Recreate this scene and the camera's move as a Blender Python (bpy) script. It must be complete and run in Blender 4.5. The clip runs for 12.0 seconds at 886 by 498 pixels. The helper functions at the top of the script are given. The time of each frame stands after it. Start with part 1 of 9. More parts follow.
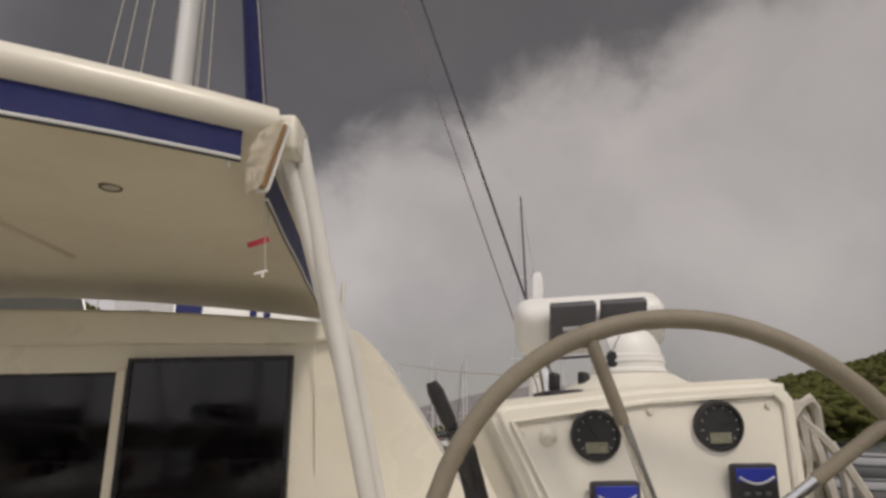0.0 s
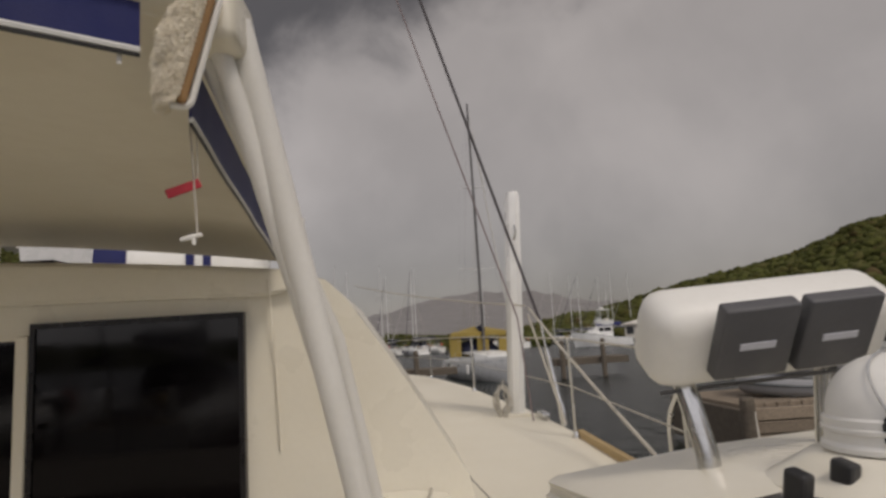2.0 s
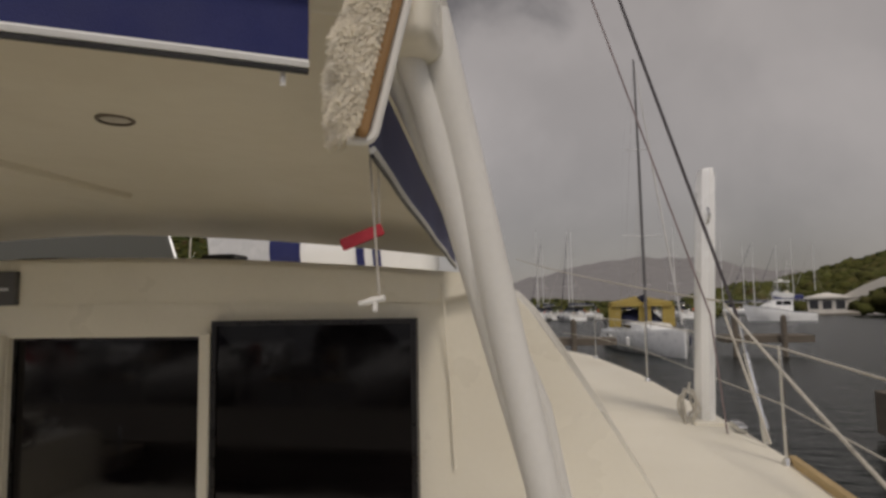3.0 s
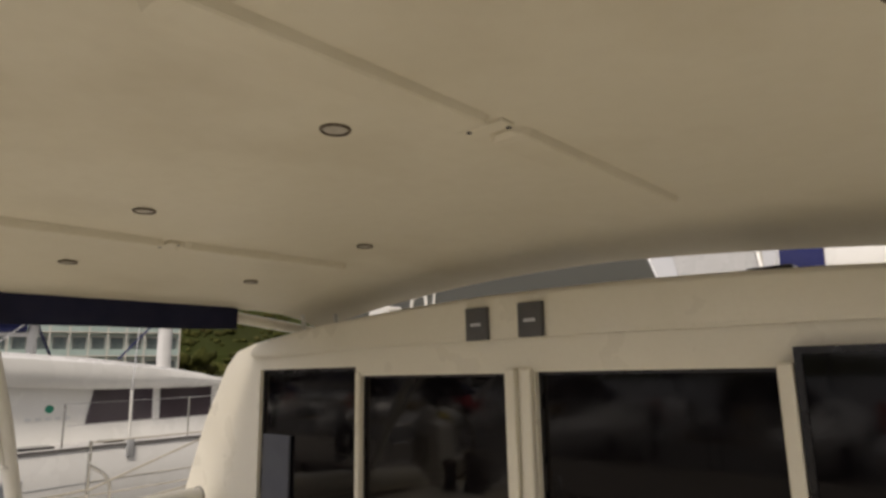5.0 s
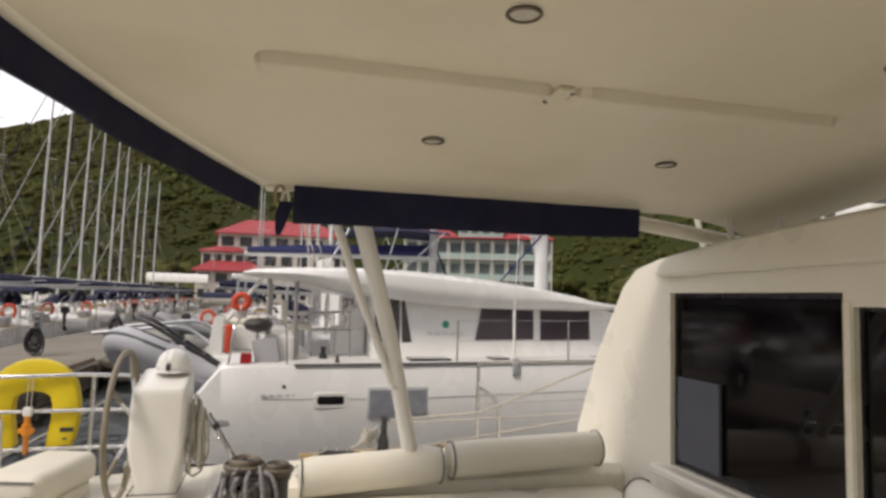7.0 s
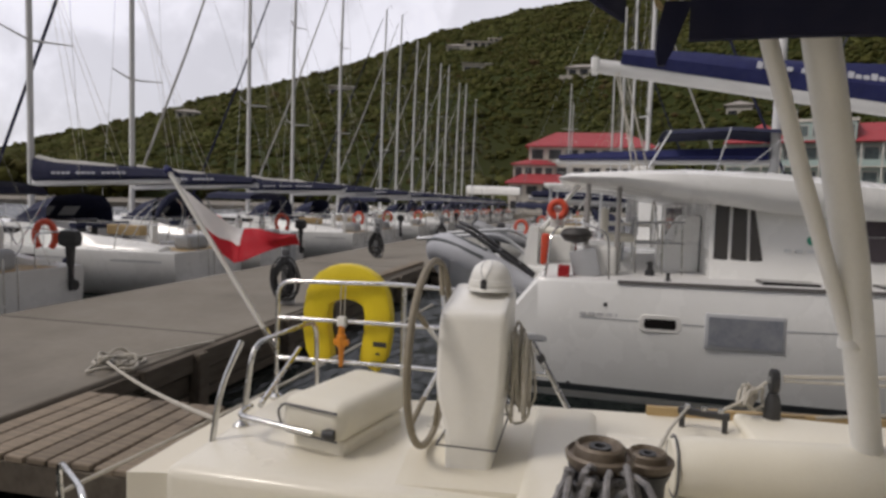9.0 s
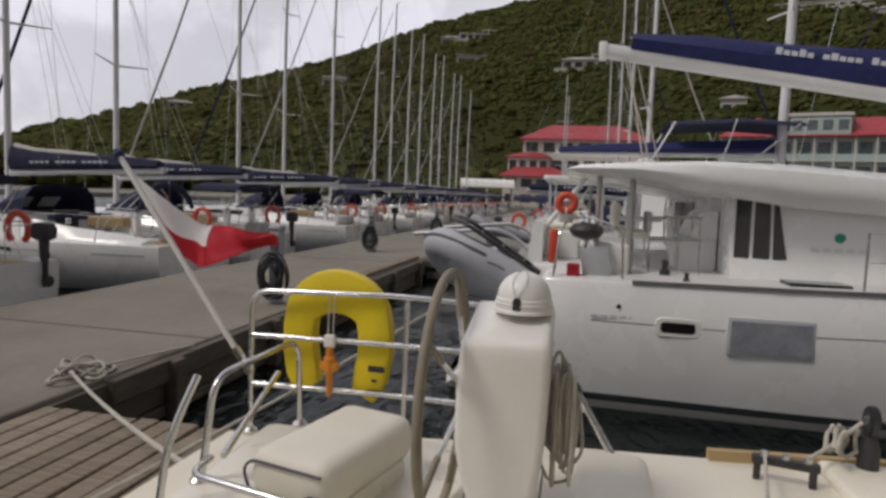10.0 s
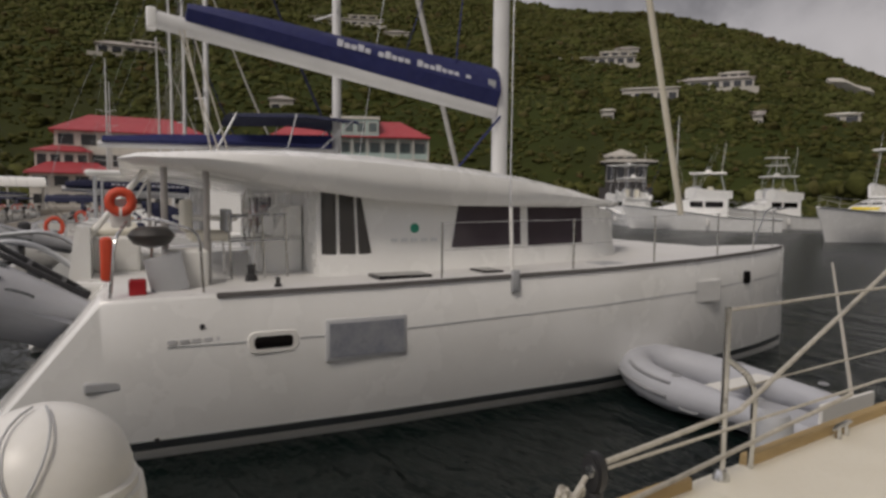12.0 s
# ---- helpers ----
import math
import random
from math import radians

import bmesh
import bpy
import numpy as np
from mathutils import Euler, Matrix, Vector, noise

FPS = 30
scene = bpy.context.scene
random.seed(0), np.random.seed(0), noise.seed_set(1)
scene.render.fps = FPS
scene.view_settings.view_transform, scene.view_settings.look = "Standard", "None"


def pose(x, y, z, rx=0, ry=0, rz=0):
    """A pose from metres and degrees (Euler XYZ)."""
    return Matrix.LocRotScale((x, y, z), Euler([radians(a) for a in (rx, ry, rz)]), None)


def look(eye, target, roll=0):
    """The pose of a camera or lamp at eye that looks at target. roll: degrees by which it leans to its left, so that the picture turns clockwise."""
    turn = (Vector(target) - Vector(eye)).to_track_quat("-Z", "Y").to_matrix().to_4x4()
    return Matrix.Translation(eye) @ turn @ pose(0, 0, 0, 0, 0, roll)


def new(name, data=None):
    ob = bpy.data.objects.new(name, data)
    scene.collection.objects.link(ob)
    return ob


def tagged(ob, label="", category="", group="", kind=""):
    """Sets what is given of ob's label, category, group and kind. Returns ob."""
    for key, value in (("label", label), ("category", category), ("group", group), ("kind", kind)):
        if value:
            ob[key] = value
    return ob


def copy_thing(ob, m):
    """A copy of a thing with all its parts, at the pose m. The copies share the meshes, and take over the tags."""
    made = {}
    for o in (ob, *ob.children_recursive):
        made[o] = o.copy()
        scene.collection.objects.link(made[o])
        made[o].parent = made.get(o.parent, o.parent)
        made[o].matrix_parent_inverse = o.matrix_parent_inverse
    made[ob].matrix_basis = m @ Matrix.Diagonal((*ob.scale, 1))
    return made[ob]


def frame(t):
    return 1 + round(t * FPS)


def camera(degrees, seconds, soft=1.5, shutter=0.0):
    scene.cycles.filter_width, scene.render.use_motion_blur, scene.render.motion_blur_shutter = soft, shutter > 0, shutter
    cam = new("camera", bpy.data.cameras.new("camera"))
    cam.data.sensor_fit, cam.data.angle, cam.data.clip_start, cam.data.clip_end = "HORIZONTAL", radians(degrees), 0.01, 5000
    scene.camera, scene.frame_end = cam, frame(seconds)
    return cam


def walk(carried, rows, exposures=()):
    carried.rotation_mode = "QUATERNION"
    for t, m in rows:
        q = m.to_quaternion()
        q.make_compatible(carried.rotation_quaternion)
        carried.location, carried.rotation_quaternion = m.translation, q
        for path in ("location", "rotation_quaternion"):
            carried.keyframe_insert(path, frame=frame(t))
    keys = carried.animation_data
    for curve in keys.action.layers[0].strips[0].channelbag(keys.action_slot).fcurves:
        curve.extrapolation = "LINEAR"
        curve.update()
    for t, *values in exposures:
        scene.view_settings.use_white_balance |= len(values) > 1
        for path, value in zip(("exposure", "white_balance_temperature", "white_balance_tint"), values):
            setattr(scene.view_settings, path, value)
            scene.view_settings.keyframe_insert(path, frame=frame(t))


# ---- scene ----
cam = camera(70.0, 12.0, soft=3.0)


def aim(x, y, z, az, pitch, roll=0):
    """Camera pose from a place, a heading (degrees right of the bow) and a tilt."""
    a, p = radians(az), radians(pitch)
    way = Vector((math.sin(a) * math.cos(p), math.cos(a) * math.cos(p), math.sin(p)))
    return look((x, y, z), Vector((x, y, z)) + way, roll)


PATH = [
    (0.0, aim(2.499, -3.326, 2.153, -2.00, 16.48, -0.87)),
    (0.5, aim(2.472, -3.141, 2.168, 0.63, 14.96, -2.16)),
    (1.0, aim(2.422, -2.984, 2.237, 3.42, 12.03, -2.39)),
    (1.5, aim(2.333, -2.862, 2.331, 5.41, 10.41, -3.37)),
    (2.0, aim(2.312, -2.733, 2.402, 2.81, 8.15, -3.55)),
    (2.5, aim(2.292, -2.560, 2.522, -4.52, 6.26, -2.80)),
    (3.0, aim(2.186, -2.428, 2.606, -11.42, 5.34, -1.05)),
    (3.2, aim(2.116, -2.394, 2.622, -15.76, 6.12, -1.92)),
    (4.8, aim(1.417, -2.366, 2.506, -39.05, 10.45, -1.49)),
    (5.0, aim(1.309, -2.302, 2.507, -43.04, 11.10, -1.06)),
    (5.5, aim(1.032, -2.155, 2.511, -51.17, 10.71, -0.27)),
    (6.0, aim(0.770, -2.017, 2.520, -58.48, 9.90, 0.37)),
    (6.5, aim(0.527, -1.943, 2.498, -67.35, 7.14, 1.23)),
    (7.0, aim(0.256, -1.911, 2.487, -75.38, 4.54, 1.60)),
    (7.5, aim(-0.018, -1.879, 2.452, -84.10, 1.50, 1.63)),
    (9.5, aim(-1.175, -2.181, 2.407, -103.82, -4.63, 2.07)),
    (10.0, aim(-1.476, -2.279, 2.407, -101.72, -4.87, 2.26)),
    (10.5, aim(-1.870, -2.319, 2.411, -97.55, -5.21, 1.92)),
    (11.0, aim(-2.158, -2.361, 2.406, -90.65, -5.50, 1.17)),
    (11.5, aim(-2.419, -2.371, 2.393, -78.14, -4.71, 0.96)),
    (12.0, aim(-2.664, -2.338, 2.395, -63.53, -4.20, 0.58)),
]
LOOKS = [(0.0, -0.07, 7050), (0.5, -0.15, 7050), (1.0, -0.16, 7050), (2.0, -0.30, 7000), (3.0, -0.36, 7000), (5.0, 0.15, 7250), (5.5, 0.26, 7150), (6.0, 0.36, 7050), (7.0, 0.40, 6950), (7.5, 0.25, 6850), (9.5, -0.18, 6650), (10.5, -0.28, 6650), (11.0, -0.28, 6750), (12.0, -0.30, 6950)]
walk(cam, PATH, [(t, stops, kelvin, 14) for t, stops, kelvin in LOOKS])

# ---- world and light ----
# Boat axes: x to starboard, y to the bow, z up, 0 at the water.
world = bpy.data.worlds.new("overcast")
scene.world = world
world.use_nodes = True
wn, wl = world.node_tree.nodes, world.node_tree.links
wn.clear()


def wnode(kind, **values):
    n = wn.new(kind)
    for key, value in values.items():
        n.inputs[key].default_value = value
    return n


def wmath(op, a, b=0.0, clamp=False):
    n = wn.new("ShaderNodeMath")
    n.operation, n.use_clamp = op, clamp
    for i, v in enumerate((a, b)):
        if isinstance(v, (int, float)):
            n.inputs[i].default_value = v
        else:
            wl.new(v, n.inputs[i])
    return n.outputs[0]


def wramp(v, lo, hi):
    n = wn.new("ShaderNodeMapRange")
    n.interpolation_type = "SMOOTHSTEP"
    wl.new(v, n.inputs["Value"])
    n.inputs["From Min"].default_value, n.inputs["From Max"].default_value = lo, hi
    return n.outputs["Result"]


coords = wn.new("ShaderNodeTexCoord")
split = wn.new("ShaderNodeSeparateXYZ")
wl.new(coords.outputs["Generated"], split.inputs[0])
dx, dy, dz = split.outputs
puffs = wnode("ShaderNodeTexNoise", Scale=2.6, Detail=5.0, Roughness=0.46, Distortion=0.2)
wl.new(coords.outputs["Generated"], puffs.inputs["Vector"])
wisps = wnode("ShaderNodeTexNoise", Scale=7.0, Detail=5.0, Roughness=0.55, Distortion=0.2)
wl.new(coords.outputs["Generated"], wisps.inputs["Vector"])
puff, wisp = puffs.outputs["Fac"], wisps.outputs["Fac"]
# thin bright overcast astern, a squall ahead
ahead = wmath("ADD", wmath("MULTIPLY", dy, 0.85), wmath("MULTIPLY", dx, 0.5))
bright = wramp(wmath("ADD", wmath("MULTIPLY", ahead, -1.0), wmath("MULTIPLY", wisp, 0.3)), -0.75, 0.75)
squall = wmath("MULTIPLY", wramp(wmath("ADD", wmath("ADD", dz, wmath("ADD", wmath("MULTIPLY", wmath("MAXIMUM", dx, -0.22), -0.447), wmath("MULTIPLY", dy, -0.865))), wmath("ADD", wmath("MULTIPLY", wmath("SUBTRACT", puff, 0.5), 0.5), wmath("MULTIPLY", wmath("SUBTRACT", wisp, 0.5), 0.34))), -0.40, -0.20), wramp(ahead, -0.15, 0.35))
tone = wn.new("ShaderNodeMix")
tone.data_type = "RGBA"
wl.new(bright, tone.inputs["Factor"])
tone.inputs[6].default_value, tone.inputs[7].default_value = (0.445, 0.427, 0.42, 1), (0.90, 0.91, 0.985, 1)
dark = wn.new("ShaderNodeMix")
dark.data_type = "RGBA"
wl.new(squall, dark.inputs["Factor"])
wl.new(tone.outputs[2], dark.inputs[6])
dark.inputs[7].default_value = (0.108, 0.102, 0.10, 1)
mottle = wn.new("ShaderNodeMix")
mottle.data_type, mottle.blend_type = "RGBA", "MULTIPLY"
mottle.inputs["Factor"].default_value = 1.0
wl.new(dark.outputs[2], mottle.inputs[6])
shade = wmath("ADD", wmath("ADD", wmath("MULTIPLY", wramp(puff, 0.36, 0.64), 0.16), wmath("MULTIPLY", wramp(wisp, 0.36, 0.66), 0.05)), 0.80)
shade = wmath("ADD", shade, wmath("MULTIPLY", wmath("MULTIPLY", wramp(wisp, 0.42, 0.60), bright), 0.16))
shade = wmath("ADD", shade, wmath("MULTIPLY", bright, -0.10))
rain = wmath("MULTIPLY", wramp(ahead, 0.45, 0.95), wmath("SUBTRACT", 1.0, wramp(wmath("ADD", dz, wmath("MULTIPLY", wmath("SUBTRACT", puff, 0.5), 0.12)), 0.0, 0.27)))
shade = wmath("ADD", shade, wmath("MULTIPLY", rain, -0.38))
wl.new(shade, mottle.inputs[7])
cloud = wnode("ShaderNodeBackground", Strength=1.0)
wl.new(mottle.outputs[2], cloud.inputs["Color"])
sky = wn.new("ShaderNodeTexSky")
sky.sky_type, sky.sun_disc = "NISHITA", False
SUN_UP, SUN_FROM = 50.0, 146.0
sky.sun_elevation, sky.sun_rotation = radians(SUN_UP), radians(SUN_FROM)
clear = wnode("ShaderNodeBackground", Strength=0.012)
wl.new(sky.outputs[0], clear.inputs["Color"])
both = wn.new("ShaderNodeAddShader")
wl.new(cloud.outputs[0], both.inputs[0])
wl.new(clear.outputs[0], both.inputs[1])
out = wn.new("ShaderNodeOutputWorld")
wl.new(both.outputs[0], out.inputs[0])

sun_data = bpy.data.lights.new("sun", "SUN")
sun_data.energy, sun_data.angle, sun_data.color = 1.5, radians(14), (1.0, 0.95, 0.87)
sun = new("sun", sun_data)
a, e = radians(SUN_FROM), radians(SUN_UP)
sun.matrix_world = look(Vector((math.sin(a) * math.cos(e), math.cos(a) * math.cos(e), math.sin(e))) * 50, (0, 0, 0))

# ---- mesh helpers ----
def part(name, bm, material, parent=None, label="", smooth=False):
    """Links a bmesh as one mesh object, under a thing or a part where one is given."""
    me = bpy.data.meshes.new(name)
    bm.normal_update()
    bm.to_mesh(me)
    bm.free()
    me.materials.append(material)
    if smooth:
        me.shade_smooth()
        me.set_sharp_from_angle(angle=radians(38))
    ob = new(name, me)
    if parent is not None:
        ob.parent = parent
    if label:
        ob["label"] = label
    return ob


def thing(name, label, category, group="", at=(0, 0, 0), turn=0.0, kind=""):
    """An Empty at a thing's base, to parent its parts."""
    ob = new(name)
    ob.matrix_basis = pose(*at, 0, 0, turn)
    ob.empty_display_size = 0.1
    return tagged(ob, label, category, group, kind)


def structure(ob, label="", category=""):
    return tagged(ob, label, category, "", "structure")


def add_box(bm, x0, x1, y0, y1, z0, z1, bevel=0.0, seg=2, m=None):
    r = bmesh.ops.create_cube(bm, size=1.0)
    vs = r["verts"]
    bmesh.ops.scale(bm, vec=(x1 - x0, y1 - y0, z1 - z0), verts=vs)
    bmesh.ops.translate(bm, vec=((x0 + x1) / 2, (y0 + y1) / 2, (z0 + z1) / 2), verts=vs)
    if bevel > 0:
        es = list({ed for v in vs for ed in v.link_edges})
        out_ = bmesh.ops.bevel(bm, geom=es, offset=bevel, segments=seg, affect="EDGES", profile=0.5)
        vs = list({v for f in out_["faces"] for v in f.verts} | {v for v in vs if v.is_valid})
    if m is not None:
        bmesh.ops.transform(bm, matrix=m, verts=vs)
    return bm


def box(x0, x1, y0, y1, z0, z1, bevel=0.0, seg=2, m=None):
    return add_box(bmesh.new(), x0, x1, y0, y1, z0, z1, bevel, seg, m)


def add_tube(bm, pts, r, seg=8, closed=False, caps=True):
    """A round bar along points; r is one radius or one for each point."""
    pts = [Vector(p) for p in pts]
    n = len(pts)
    radii = [r] * n if isinstance(r, (int, float)) else list(r)
    rings, side = [], None
    for i, p in enumerate(pts):
        before, after = pts[i - 1] if (i or closed) else p, pts[(i + 1) % n] if (i < n - 1 or closed) else p
        d = (after - before).normalized()
        if side is None:
            side = d.orthogonal().normalized()
        side = (side - d * side.dot(d)).normalized()
        up = d.cross(side)
        rings.append([bm.verts.new(p + radii[i] * (math.cos(k * 2 * math.pi / seg) * side + math.sin(k * 2 * math.pi / seg) * up)) for k in range(seg)])
    for i in range(n if closed else n - 1):
        a_, b_ = rings[i], rings[(i + 1) % n]
        for k in range(seg):
            bm.faces.new((a_[k], a_[(k + 1) % seg], b_[(k + 1) % seg], b_[k]))
    if caps and not closed:
        bm.faces.new(rings[0][::-1])
        bm.faces.new(rings[-1])
    return bm


def tube(pts, r, seg=8, closed=False):
    return add_tube(bmesh.new(), pts, r, seg, closed)


def rounded(pts, radius, steps=5):
    """The corners of a path made round."""
    pts = [Vector(p) for p in pts]
    res = [pts[0]]
    for a_, b_, c_ in zip(pts, pts[1:], pts[2:]):
        u, v = (a_ - b_), (c_ - b_)
        k = min(radius, u.length * 0.49, v.length * 0.49)
        p, q = b_ + u.normalized() * k, b_ + v.normalized() * k
        for i in range(steps + 1):
            s = i / steps
            res.append(p * (1 - s) ** 2 + b_ * 2 * s * (1 - s) + q * s * s)
    return res + [pts[-1]]


def sag(a_, b_, drop, n=10):
    a_, b_ = Vector(a_), Vector(b_)
    return [a_.lerp(b_, i / n) - Vector((0, 0, drop * 4 * (i / n) * (1 - i / n))) for i in range(n + 1)]


def add_loft(bm, rings, closed=True, caps=True):
    """Skin between rings that all have the same number of points."""
    vs = [[bm.verts.new(p) for p in ring] for ring in rings]
    n = len(vs[0])
    for a_, b_ in zip(vs, vs[1:]):
        for k in range(n if closed else n - 1):
            bm.faces.new((a_[k], a_[(k + 1) % n], b_[(k + 1) % n], b_[k]))
    if caps and closed:
        bm.faces.new(vs[0][::-1])
        bm.faces.new(vs[-1])
    bmesh.ops.recalc_face_normals(bm, faces=bm.faces)
    return bm


def loft(rings, closed=True, caps=True):
    return add_loft(bmesh.new(), rings, closed, caps)


def add_prism(bm, outline, depth, m=None, bevel=0.0):
    """A flat outline in x and z, made depth thick along y."""
    front = [bm.verts.new((x, 0, z)) for x, z in outline]
    f = bm.faces.new(front)
    r = bmesh.ops.extrude_face_region(bm, geom=[f])
    vs = [v for v in r["geom"] if isinstance(v, bmesh.types.BMVert)]
    bmesh.ops.translate(bm, vec=(0, depth, 0), verts=vs)
    allv = front + vs
    if bevel:
        es = [ed for ed in {ed for v in allv for ed in v.link_edges} if len(ed.link_faces) == 2 and ed.calc_face_angle(0) > 0.5]
        bmesh.ops.recalc_face_normals(bm, faces=list({f_ for v in allv for f_ in v.link_faces}))
        out_ = bmesh.ops.bevel(bm, geom=es, offset=bevel, segments=2, affect="EDGES")
        allv = list({v for f_ in out_["faces"] for v in f_.verts} | {v for v in allv if v.is_valid})
    if m is not None:
        bmesh.ops.transform(bm, matrix=m, verts=allv)
    bmesh.ops.recalc_face_normals(bm, faces=bm.faces)
    return bm


def prism(outline, depth, m=None, bevel=0.0):
    return add_prism(bmesh.new(), outline, depth, m, bevel)


def add_turned(bm, profile, seg=20, m=None, cap=True):
    """A lathe: (radius, height) pairs turned about z."""
    rings = [[Vector((r * math.cos(k * 2 * math.pi / seg), r * math.sin(k * 2 * math.pi / seg), z)) for k in range(seg)] for r, z in profile]
    if m is not None:
        rings = [[m @ p for p in ring] for ring in rings]
    vs = [[bm.verts.new(p) for p in ring] for ring in rings]
    for a_, b_ in zip(vs, vs[1:]):
        for k in range(seg):
            bm.faces.new((a_[k], a_[(k + 1) % seg], b_[(k + 1) % seg], b_[k]))
    if cap:
        bm.faces.new(vs[0][::-1])
        bm.faces.new(vs[-1])
    return bm


def turned(profile, seg=20, m=None):
    return add_turned(bmesh.new(), profile, seg, m)


def panel(rows):
    """A quad sheet from a grid of points."""
    bm = bmesh.new()
    vs = [[bm.verts.new(p) for p in row] for row in rows]
    for a_, b_ in zip(vs, vs[1:]):
        for k in range(len(a_) - 1):
            bm.faces.new((a_[k], a_[k + 1], b_[k + 1], b_[k]))
    return bm


def solid(bm, thickness):
    """Gives an open sheet its thickness."""
    bmesh.ops.recalc_face_normals(bm, faces=bm.faces)
    bmesh.ops.solidify(bm, geom=bm.faces[:], thickness=thickness)
    bmesh.ops.recalc_face_normals(bm, faces=bm.faces)
    return bm


# ---- materials ----
def material(name, base, rough=0.5, metal=0.0, second=None, scale=3.0, amount=0.5, fine=60.0, bump=0.0, bump_scale=120.0,
             coat=0.0, spread=0.0, island=0.0, stretch=(1, 1, 1), stain=None, stain_scale=0.7, stain_amount=0.0, sheen=0.0):
    """Base colour with broad and fine variation, wear in the gloss and fine relief, at real size."""
    m = bpy.data.materials.new(name)
    m.use_nodes = True
    t, ln = m.node_tree.nodes, m.node_tree.links
    b = t["Principled BSDF"]
    b.inputs["Roughness"].default_value, b.inputs["Metallic"].default_value = rough, metal
    b.inputs["Coat Weight"].default_value = coat
    b.inputs["Coat Roughness"].default_value = 0.12
    b.inputs["Sheen Weight"].default_value = sheen
    tc, mp = t.new("ShaderNodeTexCoord"), t.new("ShaderNodeMapping")
    mp.inputs["Scale"].default_value = stretch
    ln.new(tc.outputs["Object"], mp.inputs["Vector"])

    def tex(sc, detail=4.0):
        n = t.new("ShaderNodeTexNoise")
        n.inputs["Scale"].default_value, n.inputs["Detail"].default_value = sc, detail
        ln.new(mp.outputs[0], n.inputs["Vector"])
        return n.outputs["Fac"]

    def mix(fac, a_, b_, blend="MIX"):
        n = t.new("ShaderNodeMix")
        n.data_type, n.blend_type = "RGBA", blend
        for sock, v in ((n.inputs["Factor"], fac), (n.inputs[6], a_), (n.inputs[7], b_)):
            if isinstance(v, (int, float)):
                sock.default_value = v
            elif isinstance(v, tuple):
                sock.default_value = (*v, 1)
            else:
                ln.new(v, sock)
        return n.outputs[2]

    def span(v, lo, hi, to0=0.0, to1=1.0):
        n = t.new("ShaderNodeMapRange")
        ln.new(v, n.inputs["Value"])
        for key, x in (("From Min", lo), ("From Max", hi), ("To Min", to0), ("To Max", to1)):
            n.inputs[key].default_value = x
        return n.outputs["Result"]

    dark = second or tuple(c * 0.82 for c in base)
    col = mix(span(tex(scale), 0.35, 0.68, 0.0, amount), base, dark)
    col = mix(span(tex(fine, 2.0), 0.4, 0.7, 0.0, amount * 0.5), col, dark)
    if stain:
        col = mix(span(tex(stain_scale, 6.0), 0.52, 0.72, 0.0, stain_amount), col, stain)
    if spread:
        info = t.new("ShaderNodeObjectInfo")
        col = mix(1.0, col, span(info.outputs["Random"], 0, 1, 1 - spread, 1 + spread), "MULTIPLY")
    if island:
        geo = t.new("ShaderNodeNewGeometry")
        col = mix(1.0, col, span(geo.outputs["Random Per Island"], 0, 1, 1 - island, 1 + island), "MULTIPLY")
    ln.new(col, b.inputs["Base Color"])
    ln.new(span(tex(scale * 2.3), 0.3, 0.7, max(0.02, rough - 0.09), min(1, rough + 0.09)), b.inputs["Roughness"])
    if bump:
        bp = t.new("ShaderNodeBump")
        bp.inputs["Strength"].default_value, bp.inputs["Distance"].default_value = min(1.0, bump), 0.01
        ln.new(tex(bump_scale, 3.0), bp.inputs["Height"])
        ln.new(bp.outputs[0], b.inputs["Normal"])
    return m


def glass(name, tint, rough=0.03):
    m = bpy.data.materials.new(name)
    m.use_nodes = True
    b = m.node_tree.nodes["Principled BSDF"]
    b.inputs["Base Color"].default_value = (*tint, 1)
    b.inputs["Roughness"].default_value = rough
    b.inputs["Transmission Weight"].default_value = 1.0
    b.inputs["IOR"].default_value = 1.45
    return m


GEL = material("cream_gelcoat", (0.80, 0.765, 0.66), 0.32, second=(0.72, 0.68, 0.57), scale=1.3, amount=0.45, fine=45, bump=0.03, bump_scale=25, coat=0.15, stain=(0.6, 0.55, 0.43), stain_scale=1.1, stain_amount=0.35)
DECK = material("cream_deck", (0.79, 0.75, 0.635), 0.55, second=(0.70, 0.655, 0.535), scale=1.1, amount=0.5, fine=70, bump=0.12, bump_scale=260, stain=(0.58, 0.52, 0.40), stain_scale=0.9, stain_amount=0.4)
LINER = material("headliner", (0.74, 0.695, 0.58), 0.5, second=(0.66, 0.61, 0.49), scale=0.9, amount=0.5, fine=18, bump=0.03, bump_scale=14, stain=(0.52, 0.46, 0.34), stain_scale=1.4, stain_amount=0.4)
WHITE = material("white_gelcoat", (0.85, 0.85, 0.825), 0.25, second=(0.79, 0.785, 0.755), scale=0.9, amount=0.4, fine=20, coat=0.25, stain=(0.66, 0.66, 0.62), stain_scale=0.6, stain_amount=0.4)
PLASTIC = material("white_plastic", (0.80, 0.79, 0.75), 0.42, second=(0.70, 0.69, 0.64), scale=6, amount=0.4, fine=90)
CUSHION = material("cream_vinyl", (0.74, 0.71, 0.61), 0.55, second=(0.66, 0.62, 0.51), scale=4, amount=0.5, fine=150, bump=0.1, bump_scale=420)
STEEL = material("stainless", (0.66, 0.66, 0.65), 0.22, 1.0, second=(0.5, 0.5, 0.48), scale=8, amount=0.5, fine=80)
